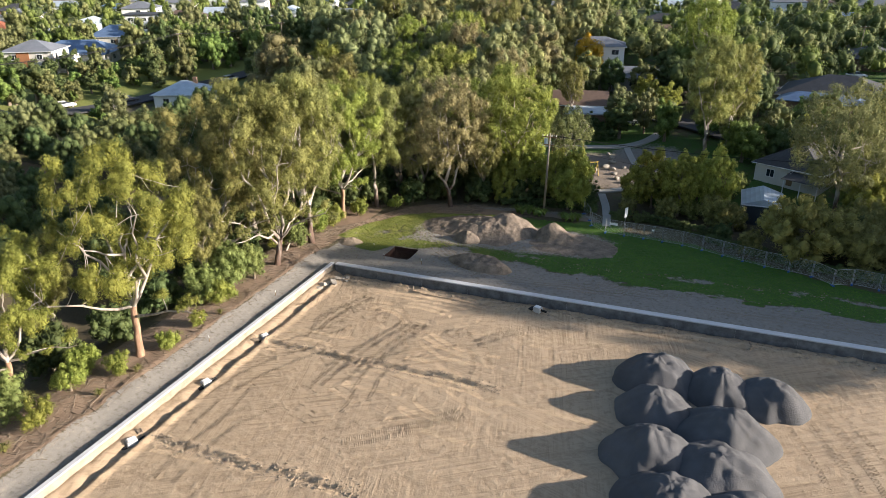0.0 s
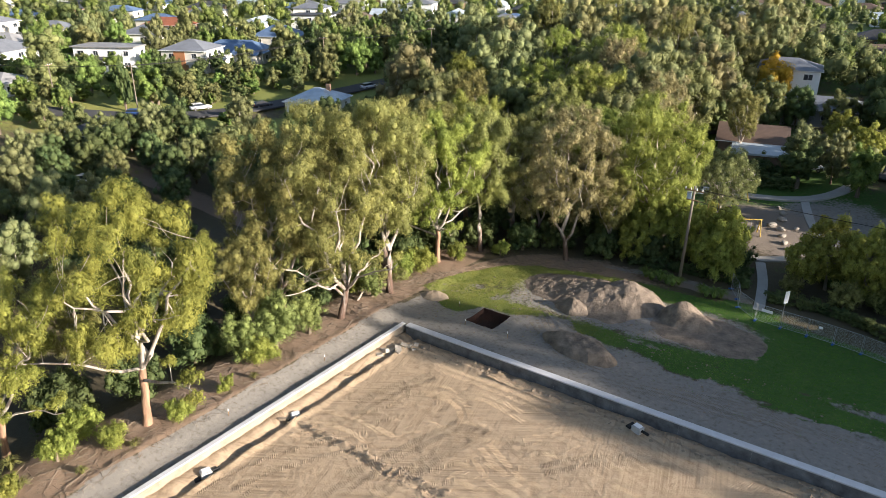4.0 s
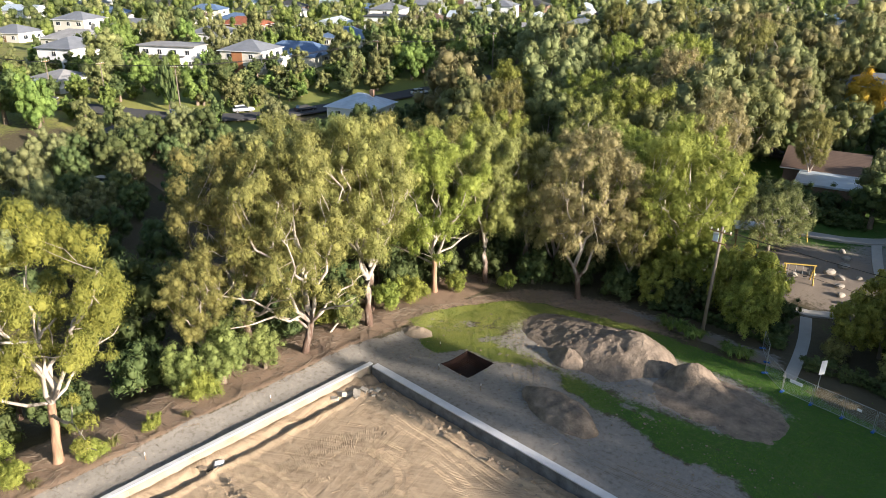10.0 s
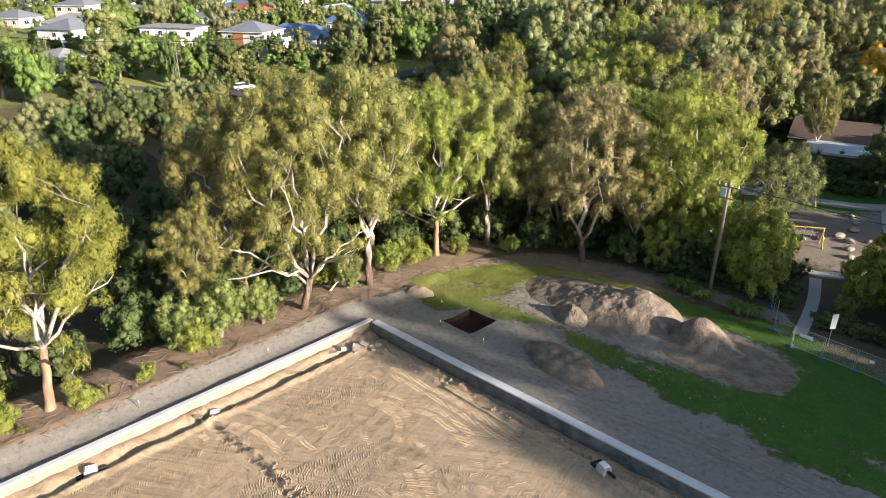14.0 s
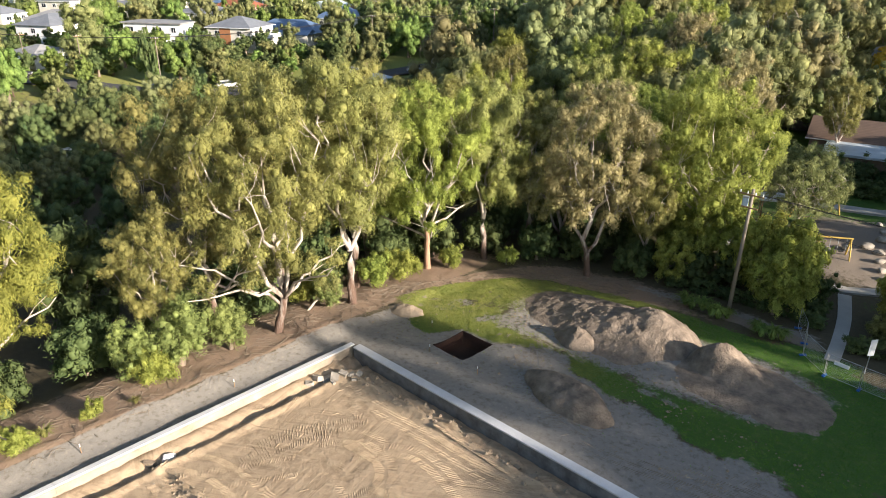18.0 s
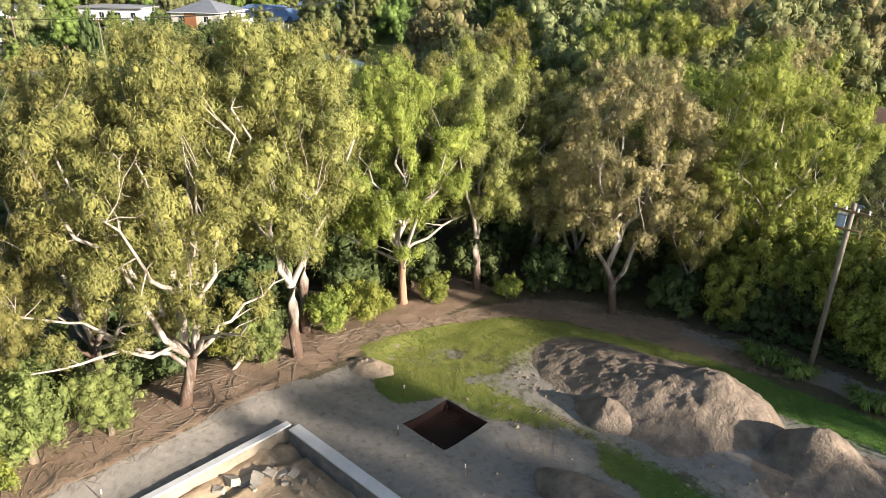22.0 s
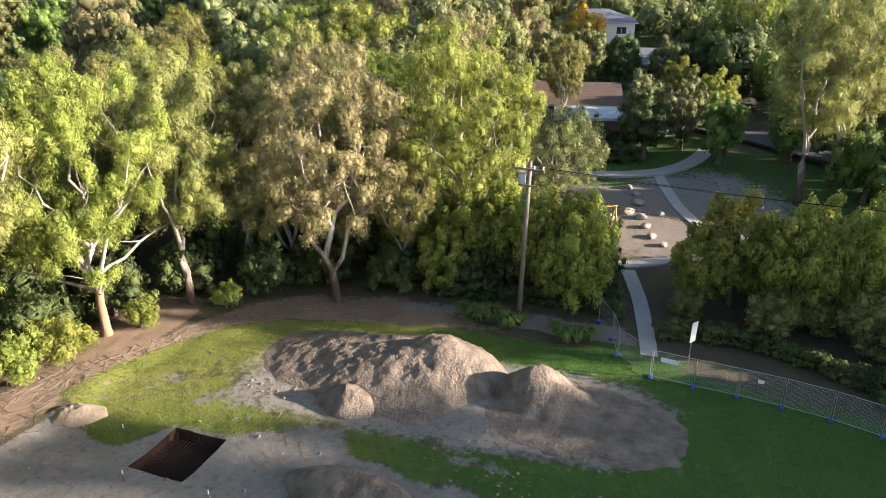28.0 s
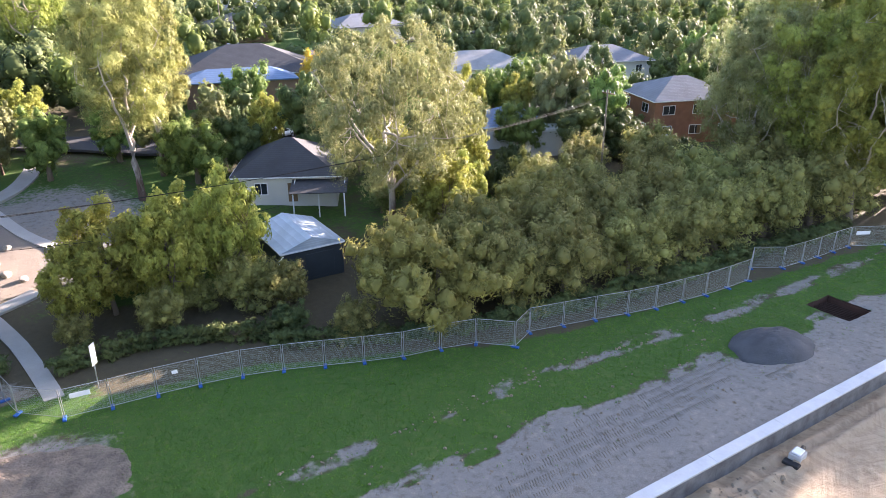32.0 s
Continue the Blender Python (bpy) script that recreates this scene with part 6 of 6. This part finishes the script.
# ---- vehicles ----
def car(x, y, turn, paint, label, ute=False, z=None, name="car", category="car"):
    c = thing(name, pose(x, y, (gz(x, y) + 0.12) if z is None else z, 0, 0, turn), label, category)
    side = ((-2.2, 0.35), (-2.25, 0.75), (-2.1, 0.98), (-0.3 if ute else -1.95, 1.0), (1.05, 1.0), (2.05, 0.86), (2.25, 0.6), (2.2, 0.35))
    bm = bmesh.new()
    def slab(profile, w0, w1, bm):
        zs = [p[1] for p in profile]
        lo, hi = min(zs), max(zs)
        L = [bm.verts.new((a, -(w0 + (w1 - w0) * (b - lo) / (hi - lo + 1e-6)), b)) for a, b in profile]
        Rr = [bm.verts.new((a, w0 + (w1 - w0) * (b - lo) / (hi - lo + 1e-6), b)) for a, b in profile]
        bm.faces.new(L)
        bm.faces.new(Rr[::-1])
        for i in range(len(profile)):
            j = (i + 1) % len(profile)
            bm.faces.new((L[j], L[i], Rr[i], Rr[j]))
        bmesh.ops.recalc_face_normals(bm, faces=bm.faces)
    slab(side, 0.88, 0.84, bm)
    bmesh.ops.bevel(bm, geom=list(bm.edges), offset=0.05, segments=2, affect="EDGES")
    body = part("body", bm, paint, c, smooth=True)
    cab = ((-0.35, 0.98), (-0.3, 1.45), (0.35, 1.47), (1.1, 0.99)) if ute else ((-2.0, 0.98), (-1.65, 1.42), (0.25, 1.47), (1.15, 0.99))
    bm = bmesh.new()
    slab(cab, 0.80, 0.62, bm)
    glass = part("cabin_glass", bm, GLASS_DARK, c, "dark tinted glass")
    bm = bmesh.new()
    slab(((cab[1][0] - 0.05, cab[1][1]), (cab[1][0], cab[1][1] + 0.06), (cab[2][0], cab[2][1] + 0.06), (cab[2][0] + 0.08, cab[2][1])), 0.64, 0.6, bm)
    part("roof", bm, paint, c)
    for xx in (-1.38, 1.4):
        for s in (-1, 1):
            wh = part("wheel", rod((xx, s * 0.66, 0.33), (xx, s * 0.9, 0.33), 0.33, 16), RUBBER, c)
            part("rim", rod((xx, s * 0.89, 0.33), (xx, s * 0.92, 0.33), 0.2, 12), ALLOY, wh)
    for s in (-1, 1):
        part("headlight", box(0.08, 0.34, 0.14, (2.2, s * 0.6, 0.7), 0.02), WHITE_PAINT, c)
        part("tail_light", box(0.06, 0.3, 0.14, (-2.22, s * 0.62, 0.78), 0.02), TAIL, c)
    if ute:
        part("tray", box(1.8, 1.5, 0.06, (-1.3, 0, 1.02), 0.01), RUBBER, c)
    return c


def paint(name, c):
    m, nt, b = nodes_of(name, 0.3)
    b.inputs["Base Color"].default_value = (*c, 1)
    b.inputs["Coat Weight"].default_value = 0.6
    return m


TAIL = paint("tail_light_red", (0.4, 0.02, 0.02))
PW, PR, PB, PK, PS = paint("white_car_paint", (0.75, 0.75, 0.74)), paint("red_car_paint", (0.35, 0.03, 0.04)), paint("blue_car_paint", (0.03, 0.07, 0.2)), paint("black_car_paint", (0.03, 0.03, 0.035)), paint("silver_car_paint", (0.45, 0.47, 0.5))
car(18.9, 143.6, 20, PW, "white estate car parked on the street")
car(-18.6, 151.6, 95, PW, "white van parked beside a fence", name="van", category="van")
car(-17.1, 148.6, 10, PW, "small white trailer boat under a cover", name="trailer", category="trailer")
car(-2.3, 181.3, 120, PR, "red car parked on the far street")
car(-6.5, 184.0, 120, PW, "white car parked on the far street")
car(5.5, 163.0, 70, PB, "dark blue car parked in a driveway")
car(-135.5, 100.5, 35, PB, "dark blue car parked on the street")
car(-127.5, 92.0, 55, PS, "silver utility truck with an open tray", ute=True, name="utility_truck", category="truck")
car(-131.5, 113.0, 70, PW, "white car parked in shade on the street")
car(-160.5, 84.0, 60, PK, "black car standing under a carport")
car(-124.5, 124.0, 80, PK, "black car parked on the street")
car(-121, 135.0, 80, PR, "dark red car parked on the street")
car(-117.5, 152, 80, PS, "silver car parked on the street")
car(-108, 74, 20, PW, "white car seen through the trees")
car(-112, 62, 20, PS, "silver car seen through the trees")
car(30, 196, 10, PW, "white car parked by the far houses")
car(28, 143.5, 5, PS, "silver car parked on the street")

# ---- street poles and wires ----
def street_pole(x, y, h, turn=0, arms=1):
    p = thing("utility_pole", pose(x, y, gz(x, y), 0, 0, turn), "timber utility pole with a crossarm in the street", "pole", "street utility poles")
    part("pole", rod((0, 0, -0.4), (0, 0, h), 0.13, 9, r2=0.09), POLE_WOOD, p)
    for k in range(arms):
        part("crossarm", box(2.0, 0.11, 0.12, (0, -0.16, h - 0.4 - 0.8 * k), 0.01), TIMBER, p)
    for xx in (-0.9, -0.3, 0.3, 0.9):
        part("insulator", rod((xx, -0.16, h - 0.34), (xx, -0.16, h - 0.14), 0.05, 6), WHITE_PAINT, p)
    return p


POLES = {"a": (-131.7, 151.5, 10.5, 20), "b": (-137.2, 101.9, 10.0, 20), "c": (-154.9, 94.1, 8.0, 110), "d": (-168.6, 87.8, 7.5, 110), "e": (-44.0, 190.0, 11.0, 60), "f": (32.4, 214.1, 10.0, 0), "g": (-120.5, 182, 10.0, 20), "h": (-205, 66, 9.0, 60)}
for x, y, h, turn in POLES.values():
    street_pole(x, y, h, turn)


def wire(a, b, sag=0.8, r=0.018):
    a, b = Vector(a), Vector(b)
    n = 14
    pts = [a.lerp(b, i / n) - Vector((0, 0, sag * 4 * (i / n) * (1 - i / n))) for i in range(n + 1)]
    V, F = tube(pts, [r] * (n + 1), 4)
    return tagged(hang("overhead_wire", mesh_np("overhead_wire", V, F, RUBBER)), "thin dark overhead wire between poles", "wire", "overhead wires")


def ptop(k, off=0.0, drop=0.15):
    x, y, h, turn = POLES[k]
    return (x + off * math.cos(radians(turn)), y + off * math.sin(radians(turn)), gz(x, y) + h - drop)


for off in (-0.9, -0.3, 0.3, 0.9):
    wire(ptop("a", off), ptop("b", off), 1.0, 0.025)
    wire(ptop("a", off), ptop("g", off), 1.0, 0.025)
    wire(ptop("b", off), ptop("h", off), 1.3, 0.025)
ptz = gz(-22.5, 101.9)
for off in (-1.0, 0.35, 1.0):
    wire((-22.1 + off, 101.7, ptz + 12.3), (46 + off, 112, 11.5), 1.6)
wire((-22.1, 101.7, ptz + 10.9), (8.2, 114, gz(8, 114) + 4.2), 0.9)
wire((-22.1, 101.7, ptz + 10.9), (-28.5, 146, gz(-28, 146) + 5.0), 0.9)
street_pole(46.5, 112, 11.5, 90)

# Round garden trees and clipped shrubs behind the park
R1 = seat(bush(61, 7.0, 4.4, LEAF_GARDEN, 44, 10000, size=(0.32, 0.15), name="tree", label="round dense green garden tree", droop=0.3, rad=1.3), 5.3, 133.0)
for x, y, s in ((17.3, 153.5, 1.0), (11.5, 151.0, 0.5), (45.5, 126.0, 0.9), (51.0, 140.0, 1.0), (57.5, 142.0, 1.1), (38.0, 139.5, 0.6), (30.0, 150.0, 0.7), (3.0, 150.0, 0.6)):
    place(R1, x, y, s, x * 7)
Y1 = seat(bush(62, 5.5, 3.0, LEAF_YELLOW, 22, 6000, size=(0.4, 0.2), name="tree", label="autumn tree with golden yellow leaves", rad=1.3), -33.2, 190.5, 0, 1.55)
place(Y1, -12.5, 158.0, 0.5, 40)
place(Y1, 32.0, 160.0, 0.8, 90)

# ---- on the building site ----
def rubble(x, y, s, seed, mat=None, turn=0.0, label="broken concrete lump in the corner of the walls"):
    bm = bmesh.new()
    bmesh.ops.create_cube(bm, size=1.0)
    bmesh.ops.subdivide_edges(bm, edges=list(bm.edges), cuts=1, use_grid_fill=True)
    for v in bm.verts:
        v.co = Vector((v.co.x, v.co.y * 0.7, v.co.z * 0.5)) * (1 + 0.5 * noise.noise(v.co * 1.7 + Vector((seed, seed * 2, 0))))
    z = float(site_height(np.array([x]), np.array([y]))[0])
    ob = part("rubble_block", bm, mat or CONCRETE, None, "", False, pose(x, y, z + 0.12 * s, seed * 17 % 40 - 20, seed * 31 % 30 - 15, turn + seed * 67) @ Matrix.Diagonal((s, s, s, 1)))
    return tagged(ob, label, "rubble", "rubble in the corner")


for i, (x, y, s) in enumerate(((-42.4, 67.9, 0.8), (-42.0, 68.5, 0.7), (-41.5, 68.9, 0.9), (-41.2, 69.6, 0.7), (-40.8, 70.1, 0.6), (-41.9, 69.6, 0.5), (-42.3, 67.0, 0.6), (-40.4, 70.6, 0.6), (-41.0, 68.4, 0.4), (-40.2, 69.9, 0.4), (-39.6, 70.7, 0.4))):
    rubble(x, y, s, i, ROCK)


def inlet(x, y, turn):
    """A dug-out drain inlet: a white-capped concrete box beside a dark hole."""
    z = float(site_height(np.array([x]), np.array([y]))[0])
    p = thing("drain_inlet", pose(x, y, z, 0, 0, turn), "white-capped concrete drain inlet dug in beside the wall", "drain")
    part("drain_box", box(0.9, 0.7, 0.6, (0, 0, 0.1), 0.04), CONCRETE, p)
    part("cap", box(0.7, 0.5, 0.12, (0, 0, 0.46), 0.04), WHITE_PAINT, p)
    part("pipe", rod((0.4, 0, 0.15), (1.1, 0.1, 0.1), 0.13, 12), RUBBER, p, "black drain pipe")
    # Black slab stands in for the shade inside the dug hole
    part("hole_shade", box(0.5, 0.9, 0.2, (-0.75, 0, 0.02), 0.05), RUBBER, p, "black slab standing in for the dark hole")
    return p


for x, y, turn in ((-42.1, 35.7, 60), (-42.0, 45.2, 70), (-41.9, 54.8, 60), (-15.9, 70.3, -20), (22.0, 70.6, 10)):
    inlet(x, y, turn)
for i, (x, y) in enumerate(((-41.6, 36.6), (-42.4, 37.0), (-42.2, 53.6), (-34.0, 70.8), (-24.0, 70.9), (-22.5, 70.7), (13.0, 70.6))):
    rubble(x, y, 0.45 + 0.1 * (i % 3), 20 + i, SAND_HEAP, 0, "clod of dug sandy soil beside the wall")

# Survey pegs
for x, y in ((-41.4, 80.2), (-38.2, 76.7), (-45.2, 62.0), (-45.6, 50.5), (-33.0, 77.0)):
    pg = thing("survey_peg", pose(x, y, gz(x, y)), "white-topped timber survey peg in the ground", "peg", "survey pegs")
    part("stake", box(0.05, 0.05, 0.75, (0, 0, 0.25), 0.005), TIMBER, pg)
    part("tip", box(0.055, 0.055, 0.25, (0, 0, 0.62), 0.005), WHITE_PAINT, pg)


# Tyre tracks: rows of cleat marks pressed up from the sand
def cleats(lines, seed, surface_z=site_height, mat=SITE):
    g = np.random.default_rng(seed)
    V, F = [], []
    for pts, wide, gauge in lines:
        Q = densify(pts, 0.17)
        for i in range(1, len(Q) - 1):
            d = (Q[i + 1] - Q[i - 1]).normalized()
            n = Vector((-d.y, d.x, 0))
            for s in (-gauge / 2, gauge / 2):
                if g.random() < 0.04 + 0.9 * (math.sin(i * 0.045 + s * 0.3 + seed + len(pts) * pts[0][1]) > 0.3):
                    continue
                c = Q[i] + n * s
                z = float(surface_z(np.array([c.x]), np.array([c.y]))[0])
                skew = d * 0.09
                h = g.uniform(0.015, 0.04)
                k = len(V)
                for e in (-1, 1):
                    p = c + n * e * wide / 2 + skew * e
                    V += [tuple(p - d * 0.06 + Vector((0, 0, z - 0.02))), tuple(p + Vector((0, 0, z + h))), tuple(p + d * 0.06 + Vector((0, 0, z - 0.02)))]
                F += [(k, k + 3, k + 4, k + 1), (k + 1, k + 4, k + 5, k + 2)]
    me = mesh_np("tyre_tracks", V, F, mat)
    return tagged(hang("tyre_tracks", me), "rows of tyre cleat marks pressed into the ground", "tracks", kind="stuff")


g = np.random.default_rng(3)
lines = []
for y0 in (58.5, 62.0, 51.0, 57.0, 46.5):
    x0 = g.uniform(-36, -22)
    ln = g.uniform(14, 30)
    lines.append((((x0, y0 + g.normal() * 0.4), (x0 + ln * 0.3, y0 + g.normal() * 0.3), (x0 + ln * 0.7, y0 + g.normal() * 0.4), (x0 + ln, y0 + g.normal() * 0.5)), 0.55, 1.9))
for x0 in (-39.0, -36.5, -26.0, -38.0):
    y0 = g.uniform(30, 44)
    lines.append((((x0, y0), (x0 + g.normal(), y0 + 7), (x0 + g.normal() * 1.5 + 1, y0 + 14), (x0 + g.normal() * 2 + 3, y0 + 21)), 0.5, 1.8))
for cx, cy, r, a0, a1 in ((-33, 62.5, 3.2, 20, 170), (-30, 64, 2.4, 200, 330), (-35, 58.5, 4.2, 40, 140), (-25.5, 61.5, 3.6, 10, 120), (-37.5, 64.5, 2.2, 60, 260), (-20, 61, 3.0, 30, 150)):
    pts = [(cx + r * math.cos(radians(a)), cy + r * math.sin(radians(a))) for a in np.linspace(a0, a1, 6)]
    lines.append((tuple(pts), 0.5, 1.3))
for x0 in (12.0, 14.5, 16.0):
    lines.append((((x0, 38), (x0 + 1, 48), (x0 - 1, 56), (x0 - 5, 63), (x0 - 14, 66)), 0.55, 1.9))
for y0, x0, x1 in RUTS:
    lines.append((((x0 + 1, y0 - 0.9), (x0 + 8, y0 - 0.6), (x1 - 2, y0 - 1.0)), 0.5, 0.9))
for pts in (((-32.1, 43.1), (-31.6, 53.1), (-28.8, 63.4)), ((-29.7, 42.9), (-29.1, 53.0), (-27.1, 63.3)), ((-33.1, 63.9), (-29.8, 67.0), (-22.7, 65.8), (-16.1, 64.2), (-10.6, 65.2), (-5.4, 66.4)),
            ((-20.3, 61.2), (-16.9, 65.0), (-12.1, 66.8), (-5.8, 65.2)), ((-34.2, 64.8), (-29.9, 64.2), (-25.4, 55.8)), ((-17.1, 51.2), (-12.8, 51.5), (-9.7, 50.6)), ((-4.4, 66.9), (1.6, 67.6), (8.8, 67.7), (13.9, 66.3)),
            ((6.0, 66.4), (10.1, 65.7), (13.6, 63.7)), ((-25.6, 41.4), (-21.6, 45.2), (-17.5, 49.5)), ((-37.3, 56.1), (-37.6, 60.9), (-35.6, 67.3)), ((-25.8, 61.1), (-20.6, 58.9), (-14.9, 60.4))):
    lines.append((pts, 0.6, 0.9))
for _ in range(16):                  # short turns of the loader, one over another
    cx, cy, a = g.uniform(-39, -4), g.uniform(42, 67), g.uniform(0, 360)
    r, swing = g.uniform(3, 11), g.uniform(40, 110)
    lines.append((tuple((cx + r * math.cos(radians(a + swing * q / 4)), min(68.5, cy + r * math.sin(radians(a + swing * q / 4)))) for q in range(5)), 0.55, 1.7))
for y0 in (69.6, 68.6):
    lines.append((((-41, y0), (-30, y0 + 0.2), (-18, y0 - 0.2), (0, y0), (16, y0 - 0.3)), 0.5, 0.8))
cleats(lines, 4)
lines = []
for off in (0.0, 1.1, 2.2, -1.0):
    lines.append((((-33, 82.6 + off), (-24, 81.0 + off * 0.4 - 5.4), (-12, 77.2 + off), (4, 77.0 + off), (30, 76.8 + off)), 0.5, 0.7))
lines.append((((-20, 90.5), (-15, 89.6), (-11, 90.3)), 0.5, 1.0))
for pts in (((-46.0, 83.2), (-42.5, 85.2), (-38.0, 86.8), (-34.0, 86.2)), ((-43.0, 82.6), (-41.6, 86.0), (-41.8, 90.0)), ((-36.0, 82.8), (-32.0, 84.6), (-28.0, 84.0))):
    lines.append((pts, 0.5, 1.5))
cleats(lines, 6, lambda x, y: near_height(x, y) - 0.012, DIRT_TRACK)


# Fallen bark and sticks on the litter, tufts on the lawn: too many to count
def sticks(n, seed):
    g = np.random.default_rng(seed)
    P = []
    while len(P) < n:
        if g.random() < 0.6:
            x, y = g.uniform(-53, -46.6), g.uniform(26, 84)
        else:
            x = g.uniform(-50, -32)
            y = float(lawn_edge(np.array([x]))[0]) + g.uniform(0.2, 4.5)
        P.append((x, y))
    P = np.array(P)
    Z = near_height(P[:, 0], P[:, 1])
    V, F = [], []
    for (x, y), z in zip(P, Z):
        a, ln, w = g.uniform(0, 6.283), 0.25 + 2.2 * g.random() ** 3, g.uniform(0.005, 0.018)
        d, s = np.array([math.cos(a), math.sin(a), g.normal() * 0.06]) * ln / 2, np.array([-math.sin(a), math.cos(a), 0]) * w
        c = np.array([x, y, z + 0.012])
        k = len(V)
        V += [c - d - s, c + d - s, c + d + s, c - d + s, c - d + (0, 0, w * 1.6), c + d + (0, 0, w * 1.6)]
        F += [(k, k + 1, k + 5, k + 4), (k + 3, k + 4, k + 5, k + 2)]
    return tagged(hang("fallen_sticks", mesh_np("fallen_sticks", V, F, BARK_GREY)), "fallen bark strips and sticks on the leaf litter", "sticks", kind="stuff")


def grass_tufts(n, seed, x0, x1, mat, label):
    g = np.random.default_rng(seed)
    X, Y = g.uniform(x0, x1, n * 3), g.uniform(76, 101, n * 3)
    keep = g.random(n * 3) < lawn(X, Y) * 0.9 + 0.02
    keep &= ~in_pit(X, Y) & (Y > 76.5)
    X, Y = X[keep][:n], Y[keep][:n]
    Z = near_height(X, Y)
    m = len(X)
    a = g.uniform(0, 6.283, (m, 4))
    ln = g.uniform(0.04, 0.12, (m, 4))
    V = np.zeros((m, 4, 3, 3))
    base = np.stack([X, Y, Z - 0.02], -1)[:, None, :]
    d = np.stack([np.cos(a), np.sin(a), np.zeros_like(a)], -1)
    s = np.stack([-np.sin(a), np.cos(a), np.zeros_like(a)], -1) * 0.018
    V[:, :, 0], V[:, :, 1] = base + d * 0.05 - s, base + d * 0.05 + s
    V[:, :, 2] = base + d * (0.06 + ln[..., None] * 0.7) + np.array([0, 0, 1.0]) * ln[..., None]
    F = np.arange(m * 12).reshape(-1, 3)
    return tagged(hang("grass", mesh_np("grass", V.reshape(-1, 3), F, mat)), label, "grass", kind="stuff")


def clods(n, seed):
    """Broken lumps of soil along the worn strip, the foot of the mounds and the edge of the dirt."""
    g = np.random.default_rng(seed)
    P = []
    while len(P) < n:
        k = g.random()
        if k < 0.35:
            x = g.uniform(-25, 34)
            y = float(np.interp(x, [-26, -17, 0, 6, 17, 34], [84.6, 83.7, 84.4, 84.8, 84.8, 83.8])) + g.normal() * 0.5
        elif k < 0.65:
            x, y = g.uniform(-38, -13), g.uniform(86.2, 88.2)
        else:
            x, y = g.uniform(-46, 30), g.uniform(75.5, 83)
        if not in_pit(np.array([x]), np.array([y]))[0]:
            P.append((x, y, 0.03 + 0.13 * g.random() ** 3))
    P = np.array(P)
    Z = near_height(P[:, 0], P[:, 1])
    O = np.array([(1, 0, 0), (-1, 0, 0), (0, 1, 0), (0, -1, 0), (0, 0, 0.8), (0, 0, -0.5)], dtype=float)
    T = np.array([(0, 2, 4), (2, 1, 4), (1, 3, 4), (3, 0, 4), (2, 0, 5), (1, 2, 5), (3, 1, 5), (0, 3, 5)])
    V = np.concatenate([O * s * g.uniform(0.6, 1.3, (6, 3)) + (x, y, z + 0.2 * s) for (x, y, s), z in zip(P, Z)])
    F = np.concatenate([T + 6 * i for i in range(n)])
    return tagged(hang("soil_clods", mesh_np("soil_clods", V, F, SAND_HEAP)), "broken lumps of pale soil on worn grass and dirt", "clods", kind="stuff")


branch = thing("fallen_branch", Matrix(), "dead pale branch leaning under the gum trees", "branch")
g = np.random.default_rng(8)
V, F = tube(bend((-50.6, 72.2, 0.5), (-51.4, 76.6, 3.0), g, 7, 0.03, 0.05), [0.16, 0.14, 0.13, 0.11, 0.09, 0.07, 0.05, 0.03], 7)
hang("limb", mesh_np("limb", V, F, BARK_PALE, True), branch)
clods(1300, 15)


def rut_clods(n, seed):
    """Dug-up lumps along the ruts and under the north wall of the site."""
    g = np.random.default_rng(seed)
    P = []
    for i in range(n):
        if i % 3:
            y0, x0, x1 = RUTS[i % 2]
            x = g.uniform(x0, x1)
            P.append((x, y0 + g.normal() * 0.45, 0.04 + 0.10 * g.random() ** 2))
        else:
            P.append((g.uniform(-42, 20), 72.0 - g.uniform(0.4, 2.2), 0.05 + 0.2 * g.random() ** 3))
    P = np.array(P)
    Z = site_height(P[:, 0], P[:, 1])
    O = np.array([(1, 0, 0), (-1, 0, 0), (0, 1, 0), (0, -1, 0), (0, 0, 0.8), (0, 0, -0.5)], dtype=float)
    T = np.array([(0, 2, 4), (2, 1, 4), (1, 3, 4), (3, 0, 4), (2, 0, 5), (1, 2, 5), (3, 1, 5), (0, 3, 5)])
    V = np.concatenate([O * s * g.uniform(0.6, 1.3, (6, 3)) + (x, y, z + 0.2 * s) for (x, y, s), z in zip(P, Z)])
    F = np.concatenate([T + 6 * i for i in range(n)])
    return tagged(hang("soil_clods", mesh_np("soil_clods", V, F, SAND_HEAP)), "dug-up brown lumps of soil along the ruts", "clods", kind="stuff")


rut_clods(1500, 16)
sticks(4200, 12)
grass_tufts(32000, 13, -26, 58, GRASS_BLADE, "short mown grass with uneven tufts")
grass_tufts(16000, 14, -47.5, -26, GRASS_SUNLIT, "grass at the corner of the field, painted yellower for sunlight")
